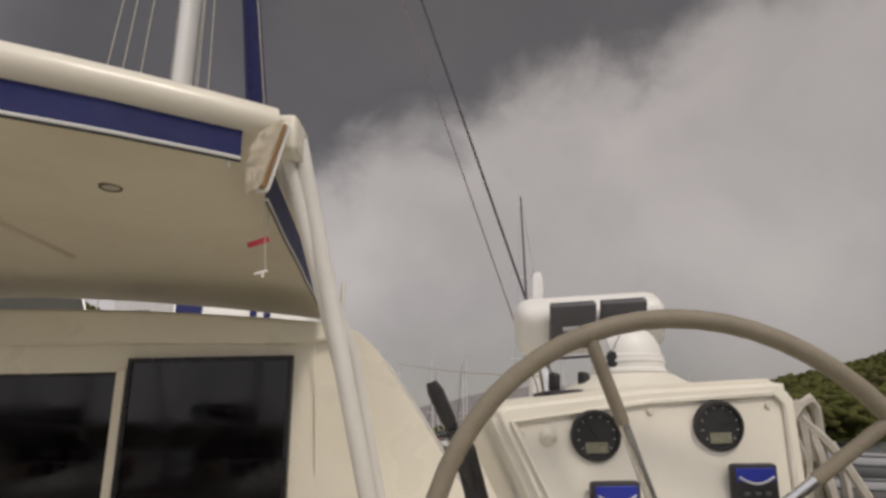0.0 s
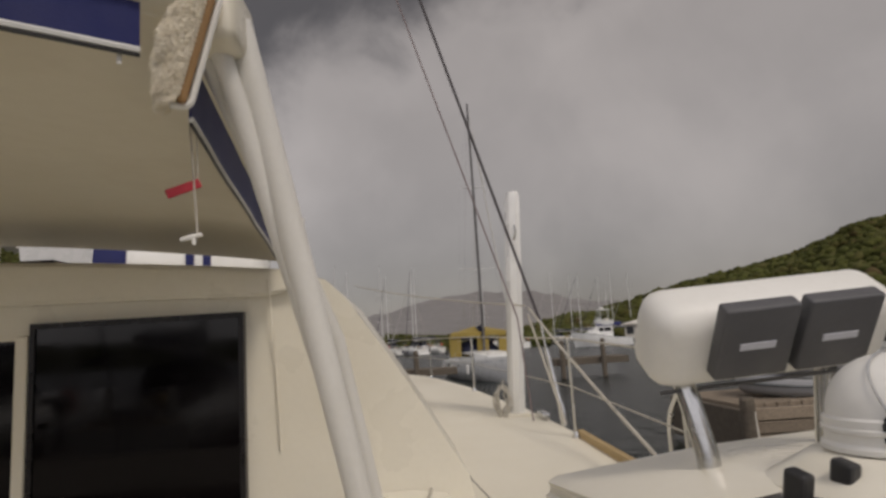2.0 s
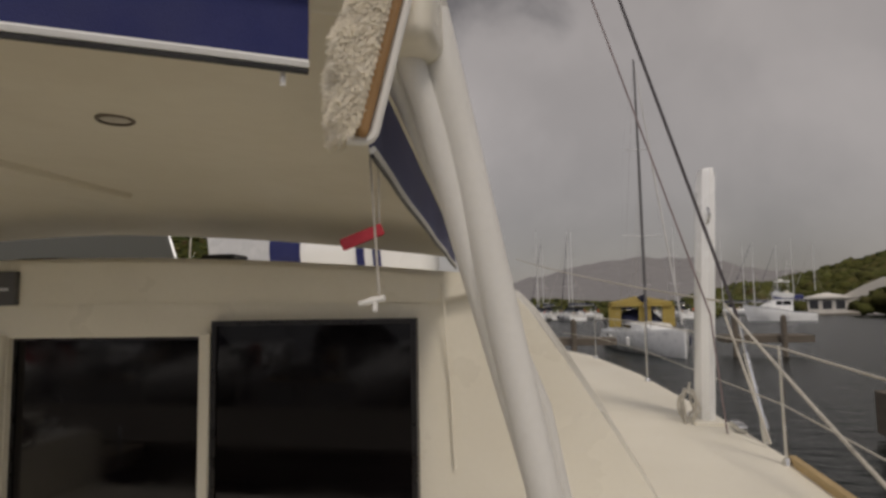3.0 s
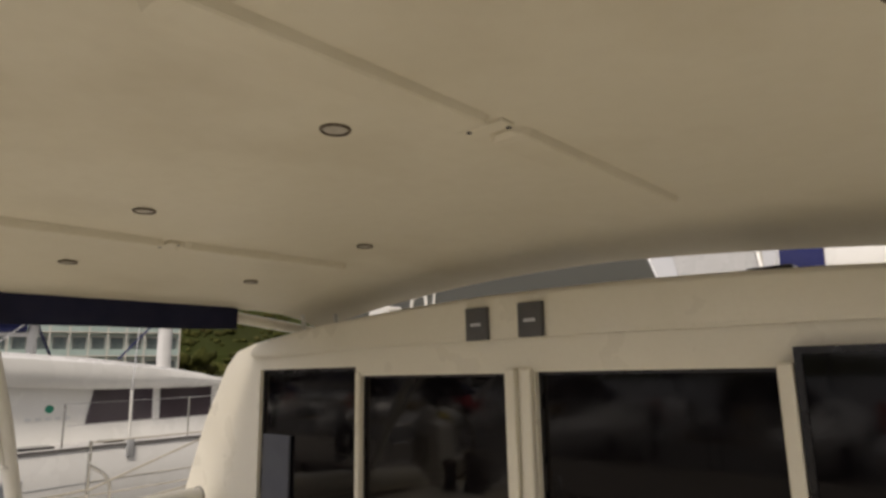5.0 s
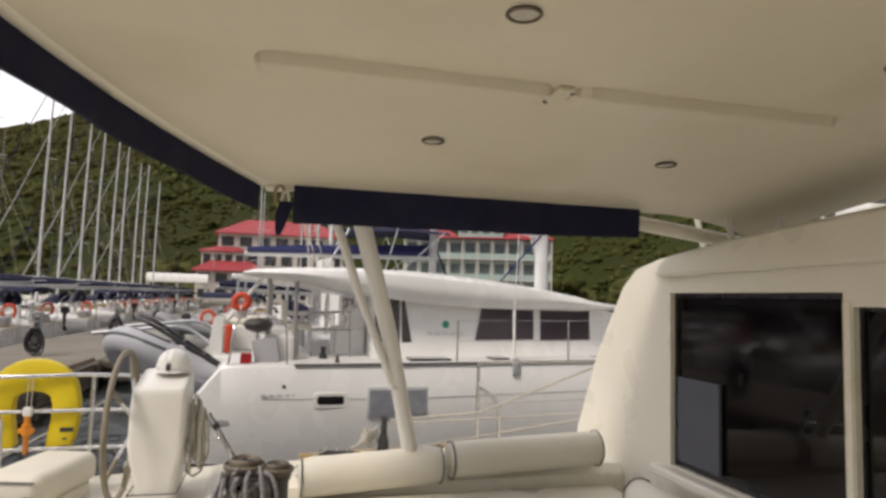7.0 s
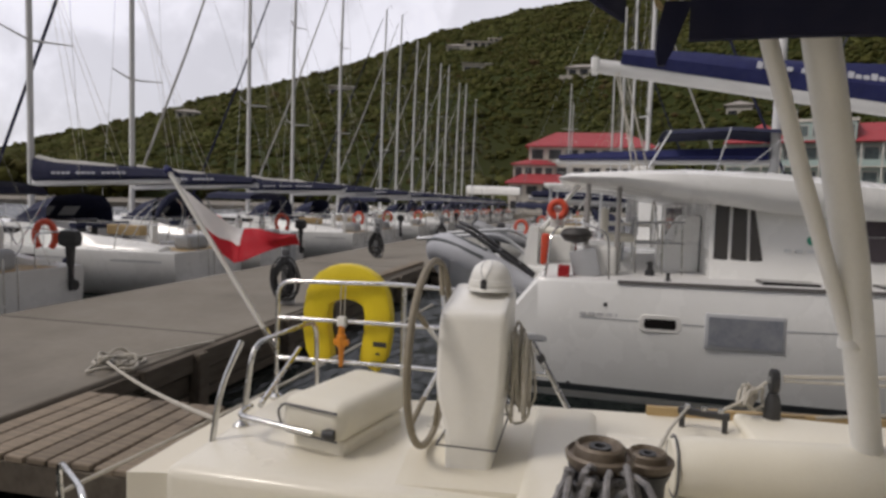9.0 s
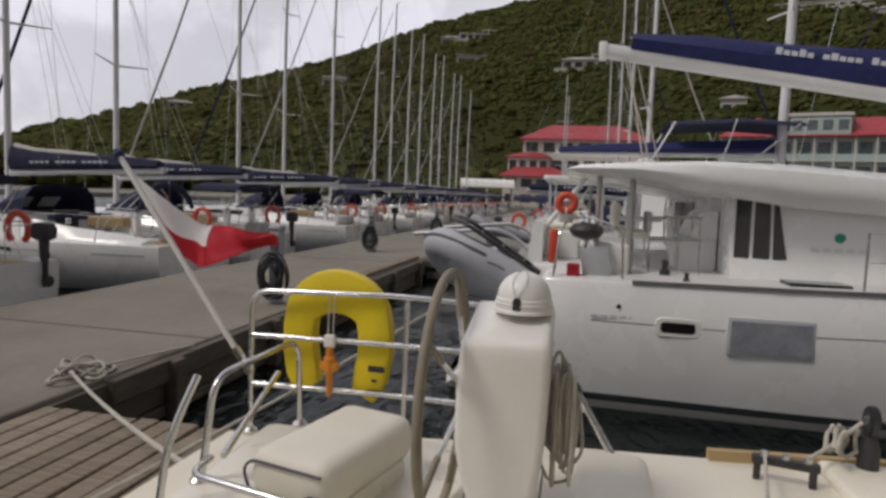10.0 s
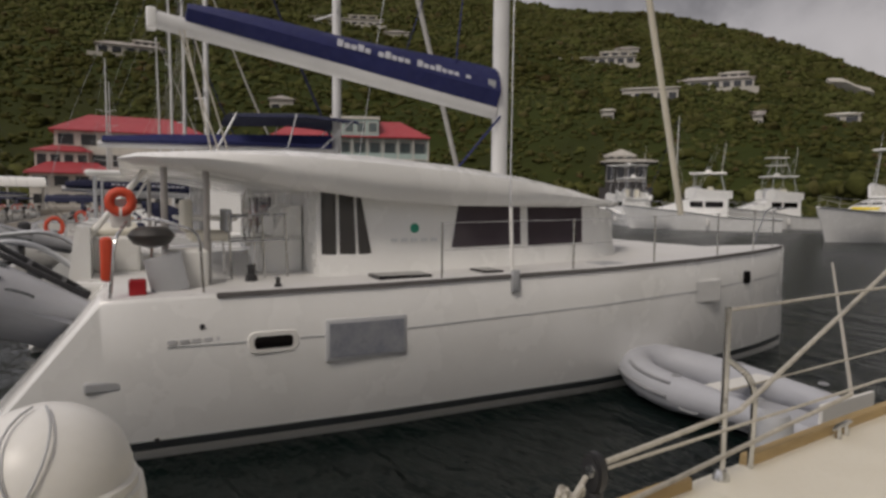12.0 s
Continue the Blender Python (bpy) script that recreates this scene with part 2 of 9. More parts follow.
ALU = material("aluminium", (0.62, 0.63, 0.64), 0.4, 0.75, second=(0.5, 0.51, 0.52), scale=3, amount=0.5, fine=50)
MASTWHITE = material("mast_paint", (0.72, 0.72, 0.71), 0.4, second=(0.58, 0.58, 0.57), scale=1.5, amount=0.5, fine=30)
BLACK = material("black_plastic", (0.022, 0.022, 0.024), 0.45, second=(0.045, 0.045, 0.045), scale=9, amount=0.5)
GREY = material("grey_cover", (0.10, 0.10, 0.105), 0.55, second=(0.075, 0.075, 0.08), scale=12, amount=0.5, fine=140, bump=0.05, bump_scale=300)
LEATHER = material("taupe_leather", (0.26, 0.225, 0.165), 0.62, second=(0.19, 0.165, 0.12), scale=14, amount=0.6, fine=130, bump=0.2, bump_scale=220)
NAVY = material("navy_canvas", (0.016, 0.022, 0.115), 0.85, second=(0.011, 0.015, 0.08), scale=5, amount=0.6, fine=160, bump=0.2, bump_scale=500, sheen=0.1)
# Dark navy boat canvas, also the shaded tone of NAVY for port valances.
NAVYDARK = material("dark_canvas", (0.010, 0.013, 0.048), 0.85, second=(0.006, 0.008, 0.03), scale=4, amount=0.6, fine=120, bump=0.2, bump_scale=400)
TRIM = material("white_binding", (0.72, 0.72, 0.70), 0.7, second=(0.6, 0.6, 0.57), scale=9)
ROPE = material("mooring_rope", (0.58, 0.55, 0.48), 0.85, second=(0.40, 0.37, 0.31), scale=30, amount=0.7, fine=220, bump=0.5, bump_scale=330)
ROPEDARK = material("dark_line", (0.05, 0.045, 0.05), 0.8, second=(0.09, 0.08, 0.085), scale=40, amount=0.6)
CONCRETE = material("dock_concrete", (0.25, 0.225, 0.185), 0.9, second=(0.18, 0.16, 0.13), scale=0.8, amount=0.6, fine=9, bump=0.3, bump_scale=60, stain=(0.12, 0.105, 0.085), stain_scale=0.45, stain_amount=0.6)
PLANK = material("grey_plank", (0.317, 0.254, 0.185), 0.85, second=(0.15, 0.12, 0.09), scale=3, amount=0.7, fine=50, bump=0.5, bump_scale=70, spread=0.18, stretch=(10, 1, 10))
TIMBER = material("dock_timber", (0.15, 0.125, 0.095), 0.9, second=(0.08, 0.065, 0.05), scale=2, amount=0.7, fine=30, bump=0.4, bump_scale=40, stretch=(1, 6, 6))
TEAK = material("teak_trim", (0.46, 0.33, 0.16), 0.6, second=(0.34, 0.24, 0.11), scale=4, amount=0.6, fine=60, stretch=(6, 1, 6), bump=0.15)
YELLOW = material("yellow_vinyl", (0.78, 0.60, 0.012), 0.5, second=(0.66, 0.49, 0.008), scale=6, amount=0.5, fine=60, bump=0.15, bump_scale=60)
ORANGE = material("orange_plastic", (0.72, 0.26, 0.02), 0.45, second=(0.6, 0.2, 0.015), scale=12)
REDRING = material("orange_lifebuoy", (0.70, 0.085, 0.035), 0.5, second=(0.55, 0.06, 0.025), scale=8)
FLAGRED = material("red_bunting", (0.45, 0.008, 0.020), 0.8, second=(0.34, 0.006, 0.014), scale=7, fine=160)
FLAGWHITE = material("white_bunting", (0.74, 0.72, 0.72), 0.8, second=(0.62, 0.6, 0.61), scale=7, fine=160)
SMOKE = material("smoked_pane", (0.0035, 0.0025, 0.003), 0.015, second=(0.005, 0.004, 0.0045), scale=2, amount=0.5)
SMOKE.node_tree.nodes["Principled BSDF"].inputs["Specular IOR Level"].default_value = 0.36
PANE = material("tinted_pane", (0.058, 0.044, 0.056), 0.08, second=(0.085, 0.07, 0.085), scale=2, amount=0.5, coat=0.3)
WHITEPRINT = material("white_print", (0.62, 0.63, 0.68), 0.7)
GREYPRINT = material("grey_print", (0.42, 0.43, 0.44), 0.6)
GREENPRINT = material("green_print", (0.03, 0.30, 0.20), 0.6)
DARKSTRIPE = material("grey_boot_stripe", (0.10, 0.11, 0.115), 0.5, second=(0.07, 0.08, 0.08), scale=2)
RUBBER = material("inflatable_fabric", (0.29, 0.295, 0.305), 0.6, second=(0.22, 0.225, 0.235), scale=4, amount=0.5, bump=0.05)
RUBBERLIGHT = material("pale_inflatable_fabric", (0.45, 0.46, 0.49), 0.6, second=(0.38, 0.39, 0.42), scale=4, amount=0.5)
FLEECE = material("cream_bristles", (0.83, 0.77, 0.64), 0.95, second=(0.72, 0.65, 0.51), scale=16, amount=0.6, island=0.10, sheen=0.3)
WOOD = material("brush_wood", (0.33, 0.19, 0.08), 0.6, second=(0.23, 0.13, 0.05), scale=12, amount=0.6, stretch=(1, 8, 1))

# ---- water, hills ----
def water_material():
    m = bpy.data.materials.new("harbour_water")
    m.use_nodes = True
    t, ln = m.node_tree.nodes, m.node_tree.links
    b = t["Principled BSDF"]
    b.inputs["Base Color"].default_value = (0.002, 0.006, 0.0052, 1)
    b.inputs["Roughness"].default_value = 0.25
    b.inputs["IOR"].default_value = 1.33
    tc = t.new("ShaderNodeTexCoord")
    heights = []
    for sc, st in ((0.9, (1.0, 2.4, 1.0)), (3.4, (1.0, 1.8, 1.0))):
        mp, n = t.new("ShaderNodeMapping"), t.new("ShaderNodeTexNoise")
        mp.inputs["Scale"].default_value = st
        mp.inputs["Rotation"].default_value = (0, 0, 0.5)
        n.inputs["Scale"].default_value, n.inputs["Detail"].default_value = sc, 3.0
        ln.new(tc.outputs["Object"], mp.inputs["Vector"])
        ln.new(mp.outputs[0], n.inputs["Vector"])
        heights.append(n.outputs["Fac"])
    add = t.new("ShaderNodeMath")
    add.operation = "MULTIPLY_ADD"
    ln.new(heights[1], add.inputs[0])
    add.inputs[1].default_value = 0.35
    ln.new(heights[0], add.inputs[2])
    bp = t.new("ShaderNodeBump")
    bp.inputs["Strength"].default_value, bp.inputs["Distance"].default_value = 1.0, 0.17
    ln.new(add.outputs[0], bp.inputs["Height"])
    ln.new(bp.outputs[0], b.inputs["Normal"])
    return m


WATER = water_material()
bm = bmesh.new()
bmesh.ops.create_grid(bm, x_segments=8, y_segments=8, size=4000)
structure(part("water", bm, WATER), "dark grey-green harbour water with small wind ripples", "water")

FOREST = material("hill_scrub", (0.040, 0.050, 0.012), 0.95, second=(0.028, 0.036, 0.009), scale=0.06, amount=0.8, fine=0.7, bump=1.0, bump_scale=0.6, stain=(0.034, 0.030, 0.014), stain_scale=0.012, stain_amount=0.5)

FOREST.node_tree.nodes["Principled BSDF"].inputs["Specular IOR Level"].default_value = 0.1


def on_ridge(headings, climbs, near, far, rough, seed, h, q):
    """The ground at heading h, a share q of the way from the shore to the crest."""
    top = math.tan(radians(float(np.interp(h, headings, climbs)))) * far
    s, r = min(q, 1.0), near + (far - near) * q
    z = top * (s ** 0.85) * (1.0 if q <= 1 else max(0.0, 1 - 5.5 * (q - 1)))
    x, y = r * math.sin(radians(h)), r * math.cos(radians(h))
    wob = noise.noise((x / 60 + seed, y / 60, 0)) * 0.5 + noise.noise((x / 17, y / 17 + seed, 1)) * 0.3 + noise.noise((x / 6, y / 6, seed)) * 0.22
    return x, y, z + wob * rough * (0.25 + 0.75 * s) * (1 if q > 0 else 0) + 0.4


def ridge(headings, climbs, near, far, name, label, mat, rough, seed, step=0.7):
    """A hillside round the harbour: its skyline climbs by so many degrees at each heading, from a shore to a crest."""
    rows_ = []
    n = int((headings[-1] - headings[0]) / step)
    depth = 46
    for i in range(n + 1):
        h = headings[0] + (headings[-1] - headings[0]) * i / n
        row = []
        for j in range(depth + 6):
            x, y, z = on_ridge(headings, climbs, near, far, rough, seed, h, j / depth)
            row.append((x, y, z if j else -1.5))
        rows_.append(row)
    return structure(part(name, panel(rows_), mat), label, "hill")


PORT_RIDGE = ((-175, -141, -134.6, -130, -122, -113, -108, -103.6, -95, -80, -66, -53, -46, -39, -34, -29.8, -27, -18, -10), (1, 1.6, 3.7, 5.4, 8.0, 11.2, 12.9, 14.6, 17.0, 18.6, 17.8, 16.6, 15.4, 13.8, 11.9, 9.5, 8.2, 3.8, 0.5))
ridge(*PORT_RIDGE, 175, 560, "hill", "steep green scrub-covered hill with scattered houses", FOREST, 9.0, 3)
STBD_RIDGE = ((9, 13, 17.5, 22, 27, 32, 37, 42, 50, 70, 95), (0.3, 1.4, 2.2, 3.2, 4.0, 5.0, 7.2, 7.6, 6.5, 6, 3))
ridge(*STBD_RIDGE, 150, 330, "hill", "low dark green wooded headland beside the bay", FOREST, 6.0, 11)
# Rain haze over the far mountain is put into its pale base colour.
HAZETINT = material("haze_tinted_mountain", (0.205, 0.195, 0.19), 1.0, second=(0.175, 0.168, 0.165), scale=0.004, amount=0.5, fine=0.03)
ridge((-12, -7, -3, 1, 6, 11, 16, 22, 30), (0.6, 1.8, 2.6, 3.6, 4.1, 3.7, 2.6, 2.2, 1.5), 1900, 2600, "far_mountain", "mountain across the bay, coloured pale grey for rain haze", HAZETINT, 26, 21)
ridge((-40, -22, -9, -2, 4, 9, 13), (0.8, 1.2, 1.3, 1.1, 0.9, 0.8, 0.3), 120, 170, "wooded_shore", "low dark mangrove shore across the bay", FOREST, 2.5, 31, 0.5)

# ---- own catamaran: hulls, decks, cabin ----
def lerp_at(y, pairs):
    return float(np.interp(y, [p[0] for p in pairs], [p[1] for p in pairs]))


def side_deck(name, inner, outer, level, y0, y1, label):
    """One hull with its deck: plan edges and level along y, down to below the water."""
    n = 26
    rings = []
    for i in range(n + 1):
        y = y0 + (y1 - y0) * i / n
        xi, xo, z = lerp_at(y, inner), lerp_at(y, outer), lerp_at(y, level)
        s = 1 if xo > xi else -1
        rings.append([(xi, y, -0.4), (xi, y, z + 0.012), (xi + s * 0.3 * abs(xo - xi), y, z + 0.014), (xo - s * 0.05, y, z), (xo - s * 0.008, y, z - 0.02), (xo, y, z - 0.07), (xo - s * 0.06, y, 0.5), (xo - s * 0.25, y, -0.4)])
    return structure(part(name, loft(rings), DECK, smooth=True), label, "deck")


S_OUT = ((-4.2, 3.1), (-2.4, 3.36), (0, 3.41), (1.4, 3.35), (4.1, 3.07), (5.4, 2.95), (8, 2.49), (9.4, 1.95))
S_IN = ((-4.2, 2.35), (-0.5, 2.35), (0.3, 2.35), (5, 2.0), (9.4, 1.6))
S_LEVEL = ((-4.2, 1.3), (-2.6, 1.5), (-1.4, 1.62), (0.2, 1.715), (2.4, 1.79), (9.4, 1.83))
side_deck("deck", S_IN, S_OUT, S_LEVEL, -3.7, 9.4, "cream non-slip side deck with a teak toe rail")
P_OUT = ((-4.2, -4.10), (-2.4, -4.06), (-1.7, -4.12), (-0.5, -4.26), (0.5, -4.38), (1.4, -4.47), (3, -4.4), (6, -4.0), (9.4, -2.9))
P_IN = ((-4.2, -3.0), (0.2, -3.0), (5, -2.9), (9.4, -2.6))
P_LEVEL = ((-4.2, 1.25), (-3.0, 1.37), (-2.3, 1.41), (9.4, 1.46))
side_deck("deck", P_IN, P_OUT, P_LEVEL, -3.78, 9.4, "cream non-slip port side deck of the catamaran")
structure(part("floor", box(-3.02, 2.37, -3.6, 0.1, 0.2, 0.8, 0.02), DECK), "cream moulded cockpit sole under the hardtop", "floor")
structure(part("bridge_deck", box(-2.95, 2.3, 0.2, 8.6, 0.5, 1.6, 0.05), DECK), "cream foredeck between the two hulls", "deck")

# teak toe rails
for name_, edge, lev, y0, y1, s in (("trim", S_OUT, S_LEVEL, -0.6, 1.32, 1), ("trim", P_OUT, P_LEVEL, -1.72, -0.62, -1), ("trim", P_OUT, P_LEVEL, -0.28, 6.0, -1)):
    rings = []
    for i in range(15):
        y = y0 + (y1 - y0) * i / 14
        x, z = lerp_at(y, edge) - s * 0.055, lerp_at(y, lev)
        rings.append([(x - 0.022, y, z - 0.01), (x + 0.022, y, z - 0.01), (x + 0.018, y, z + 0.04), (x - 0.018, y, z + 0.04)])
    structure(part(name_, loft(rings), TEAK), "pale teak toe rail along the deck edge", "toe rail")

# saloon bulkhead with its openings
BLACKFRAME = material("black_frame", (0.006, 0.005, 0.006), 0.3, second=(0.010, 0.009, 0.009), scale=6)
CROWN = [(x, 2.86 - 0.026 * (x + 0.35) ** 2) for x in np.linspace(-2.4, 1.76, 15)]
WALL = [(-3.55, 0.8), (-3.55, 1.5), (-3.52, 1.70), (-3.26, 2.2), (-2.98, 2.58), (-2.84, 2.68), (-2.62, 2.725)] + CROWN + [(1.93, 2.69), (2.02, 2.60), (2.19, 2.35), (2.31, 2.16), (2.50, 1.84), (2.56, 1.5), (2.56, 0.8)]
OPENINGS = ((-2.53, -1.53, 1.71, 2.55), (-1.49, -0.46, 1.71, 2.50), (-0.31, 0.66, 0.86, 2.505), (0.72, 1.59, 0.86, 2.57))
bm = bmesh.new()
loops = [WALL] + [[(x0, z0), (x1, z0), (x1, z1), (x0, z1)] for x0, x1, z0, z1 in OPENINGS]
edges = []
for loop in loops:
    vs = [bm.verts.new((x, 0, z)) for x, z in loop]
    edges += [bm.edges.new((vs[i], vs[(i + 1) % len(vs)])) for i in range(len(vs))]
bmesh.ops.triangle_fill(bm, use_beauty=True, use_dissolve=True, edges=edges)
r = bmesh.ops.extrude_face_region(bm, geom=bm.faces[:])
bmesh.ops.translate(bm, vec=(0, 0.09, 0), verts=[v for v in r["geom"] if isinstance(v, bmesh.types.BMVert)])
bmesh.ops.recalc_face_normals(bm, faces=bm.faces)
wall = structure(part("wall_aft", bm, GEL), "cream gelcoat saloon bulkhead with dark glazed doors", "wall")

for k, (x0, x1, z0, z1) in enumerate(OPENINGS):
    win = thing("window_%d" % (k + 1) if k < 2 else "door_%d" % (k - 1), "dark smoked glass saloon %s in a thin black frame" % ("window" if k < 2 else "sliding door"), "window" if k < 2 else "door", kind="structure")
    y = 0.035 if k < 3 else -0.03
    bm = bmesh.new()
    fr = 0.022 if k in (0, 3) else 0.014
    for b in ((x0, x0 + fr, z0, z1), (x1 - fr, x1, z0, z1), (x0 + fr, x1 - fr, z0, z0 + fr), (x0 + fr, x1 - fr, z1 - fr, z1)):
        add_box(bm, b[0], b[1], y - 0.008, y + 0.03, b[2], b[3])
    part("window_frame" if k < 2 else "door_frame", bm, BLACKFRAME, win)
    part("pane", box(x0 + fr, x1 - fr, y, y + 0.012, z0 + fr, z1 - fr), SMOKE, win, "dark smoked glass")
# Grey-blue reflection in the first window, put in as a coloured panel.
part("blind", box(-2.49, -2.19, 0.012, 0.03, 1.74, 2.14, 0.004), material("grey_blue_reflection", (0.075, 0.08, 0.10), 0.5, second=(0.055, 0.06, 0.075), scale=3), bpy.data.objects["window_1"], "grey-blue reflection low in the pane, put in as a panel")
# door posts and rails
for x0, x1, y0 in ((-0.455, -0.40, -0.035), (-0.37, -0.315, -0.035), (-1.525, -1.495, -0.006), (0.665, 0.715, -0.045)):
    structure(part("trim", box(x0, x1, y0, 0.0, 0.86 if x1 > -0.4 else 1.71, 2.52, 0.008), GEL), "cream upright between the saloon panes", "door post")
structure(part("trim", box(-2.6, -0.47, -0.075, 0.0, 1.655, 1.705, 0.012), GEL), "cream sill below the saloon windows", "window sill")
# projecting fascia over the doors
outline = [(-2.62, 2.635)] + [(-2.55, 2.70)] + [(x, z - 0.012) for x, z in CROWN[1:]] + [(1.86, 2.70), (1.88, 2.665)] + [(x, 2.655 - 0.006 * (x + 0.35) ** 2) for x in np.linspace(1.7, -2.5, 9)]
structure(part("trim", prism(outline, 0.05, Matrix.Translation((0, -0.05, 0)), 0.012), GEL, smooth=True), "cream projecting fascia above the saloon doors", "fascia")
# coachroof
rings = []
for y, sx, sz in ((0.092, 1.0, 1.0), (1.0, 0.99, 1.0), (2.5, 0.95, 0.985), (4.0, 0.88, 0.94), (5.2, 0.78, 0.86), (6.0, 0.66, 0.78)):
    rings.append([(-0.45 + (x + 0.45) * sx, y, 1.5 + (z - 1.5) * sz if z > 1.5 else z) for x, z in WALL])
structure(part("roof", loft(rings), GEL, smooth=True), "cream rounded coachroof of the catamaran", "coachroof")
# seam at the foot of the coachroof
structure(part("trim", tube([(2.585, 0.08, 1.715), (2.535, 0.4, 1.73), (2.44, 1.8, 1.78), (2.2, 4.8, 1.815)], 0.008, 6), material("grey_sealant", (0.30, 0.28, 0.24), 0.7)), "grey seam along the coachroof foot", "seam")
# moulded coaming blocks beside the bulkhead
structure(part("coaming", loft([[(1.95, y, 0.8), (2.5, y, 0.8), (2.52 + g, y, 1.60 - d), (2.40 + g, y, 1.78 - d), (2.26, y, 1.80 - d), (2.02, y, 1.79 - d)] for y, g, d in ((-1.5, -0.02, 0.22), (-1.1, 0.0, 0.1), (-0.6, 0.0, 0.02), (-0.005, 0.0, 0.0))]), GEL, smooth=True), "cream starboard cockpit coaming", "coaming")
structure(part("coaming", loft([[(-3.32, y, 0.8), (-2.96, y, 0.8), (-2.95, y, 1.56), (-3.0, y, 1.60), (-3.2, y, 1.60), (-3.3, y, 1.5)] for y in (-1.95, -1.2, -0.6, -0.005)]), GEL, smooth=True), "cream port cockpit coaming behind the bench", "coaming")
structure(part("coaming", loft([[(-3.68, y, 1.30), (-3.66, y, 1.43), (-3.58, y, 1.43 + 0.06 * g), (-3.40, y, 1.44 + 0.13 * g), (-3.26, y, 1.45 + 0.14 * g), (-3.26, y, 1.30)] for y, g in ((-1.50, 0.1), (-1.40, 0.8), (-1.0, 1.0), (-0.01, 1.0))]), GEL, smooth=True), "cream sloping coaming beside the port deck", "coaming")
bm = bmesh.new()
add_box(bm, -2.945, -2.2, -1.9, -0.08, 0.8, 1.515, 0.06, 4)
structure(part("bench", bm, GEL, smooth=True), "cream moulded cockpit bench", "bench")
structure(part("coaming", box(-3.98, -2.6, -2.25, -1.955, 0.8, 1.44, 0.05, 3), GEL, smooth=True), "cream moulded step abaft the bench", "coaming")
structure(part("coaming", box(-3.97, -2.9, -3.55, -2.26, 0.8, 1.40, 0.05, 3), GEL, smooth=True), "cream port helm platform", "coaming")


# ---- hardtop ----
def hard_z(x):
    return 3.115 - (0.036 if x < -0.2 else 0.0265) * (x + 0.2) ** 2


def hard_aft(x):
    return -2.57 + (0.18 if x < -0.6 else 0.14) * (x + 0.6) ** 2


def rim_z(x):
    """Level of the after rim: flatter than the headliner towards starboard."""
    return hard_z(x) if x < -0.2 else lerp_at(x, ((-0.2, 3.115), (0.6, 3.07), (1.0, 3.02), (1.3, 2.993), (2.0, 2.988)))


def liner_z(x, y):
    """Underside of the hardtop at a place."""
    q = (y - hard_aft(x)) / (0.42 - hard_aft(x))
    x = -2.45 + (x + 2.45) / (1 - 0.065 * q)
    return hard_z(x) - 0.10 * max(0, (q * 14 - 11) / 3) ** 2 - 0.06 * max(0, x) / 2 * q - (hard_z(x) - rim_z(x)) * max(0.0, 1 - 1.6 * q) ** 1.5


rows_ = []
for i in range(33):
    x = -2.45 + 4.47 * i / 32
    ya = hard_aft(x)
    rows_.append([(-2.45 + (x + 2.45) * (1 - 0.065 * j / 14), ya + (0.42 - ya) * j / 14, hard_z(x) - 0.10 * max(0, (j - 11) / 3) ** 2 - 0.06 * max(0, x) / 2 * j / 14 - (hard_z(x) - rim_z(x)) * max(0.0, 1 - 1.6 * j / 14) ** 1.5) for j in range(15)])
bm = panel(rows_)
r = bmesh.ops.extrude_face_region(bm, geom=bm.faces[:])
bmesh.ops.translate(bm, vec=(0, 0, 0.07), verts=[v for v in r["geom"] if isinstance(v, bmesh.types.BMVert)])
bmesh.ops.recalc_face_normals(bm, faces=bm.faces)
structure(part("ceiling", bm, LINER, smooth=True), "cream moulded underside of the cockpit hardtop", "hardtop")
rim = [(x, hard_aft(x) - 0.01, rim_z(x) + 0.045) for x in np.linspace(-2.42, 1.95, 30)]
structure(part("trim", tube(rim, 0.052, 14), GEL, smooth=True), "thick cream rounded rim of the hardtop", "hardtop rim")
for x, xf in ((-2.47, -2.47), (1.98, 1.70)):
    structure(part("trim", tube([(x, hard_aft(x) + 0.01, rim_z(x) + 0.03), (x * 0.5 + xf * 0.5, -0.7, hard_z(x) + 0.01), (xf, 0.4, hard_z(x) - 0.12)], 0.035, 10), GEL, smooth=True), "cream rounded side rim of the hardtop", "hardtop rim")
# moulded corner blocks
for x in (-2.44, 1.975):
    structure(part("trim", box(x - (0.03 if x < 0 else 0.055), x + (0.03 if x < 0 else 0.05), hard_aft(x) - (0.02 if x < 0 else 0.05), hard_aft(x) + 0.10, rim_z(x) - (0.02 if x < 0 else 0.045), rim_z(x) + 0.075, 0.02, 3), GEL, smooth=True), "cream moulded corner of the hardtop", "hardtop corner")

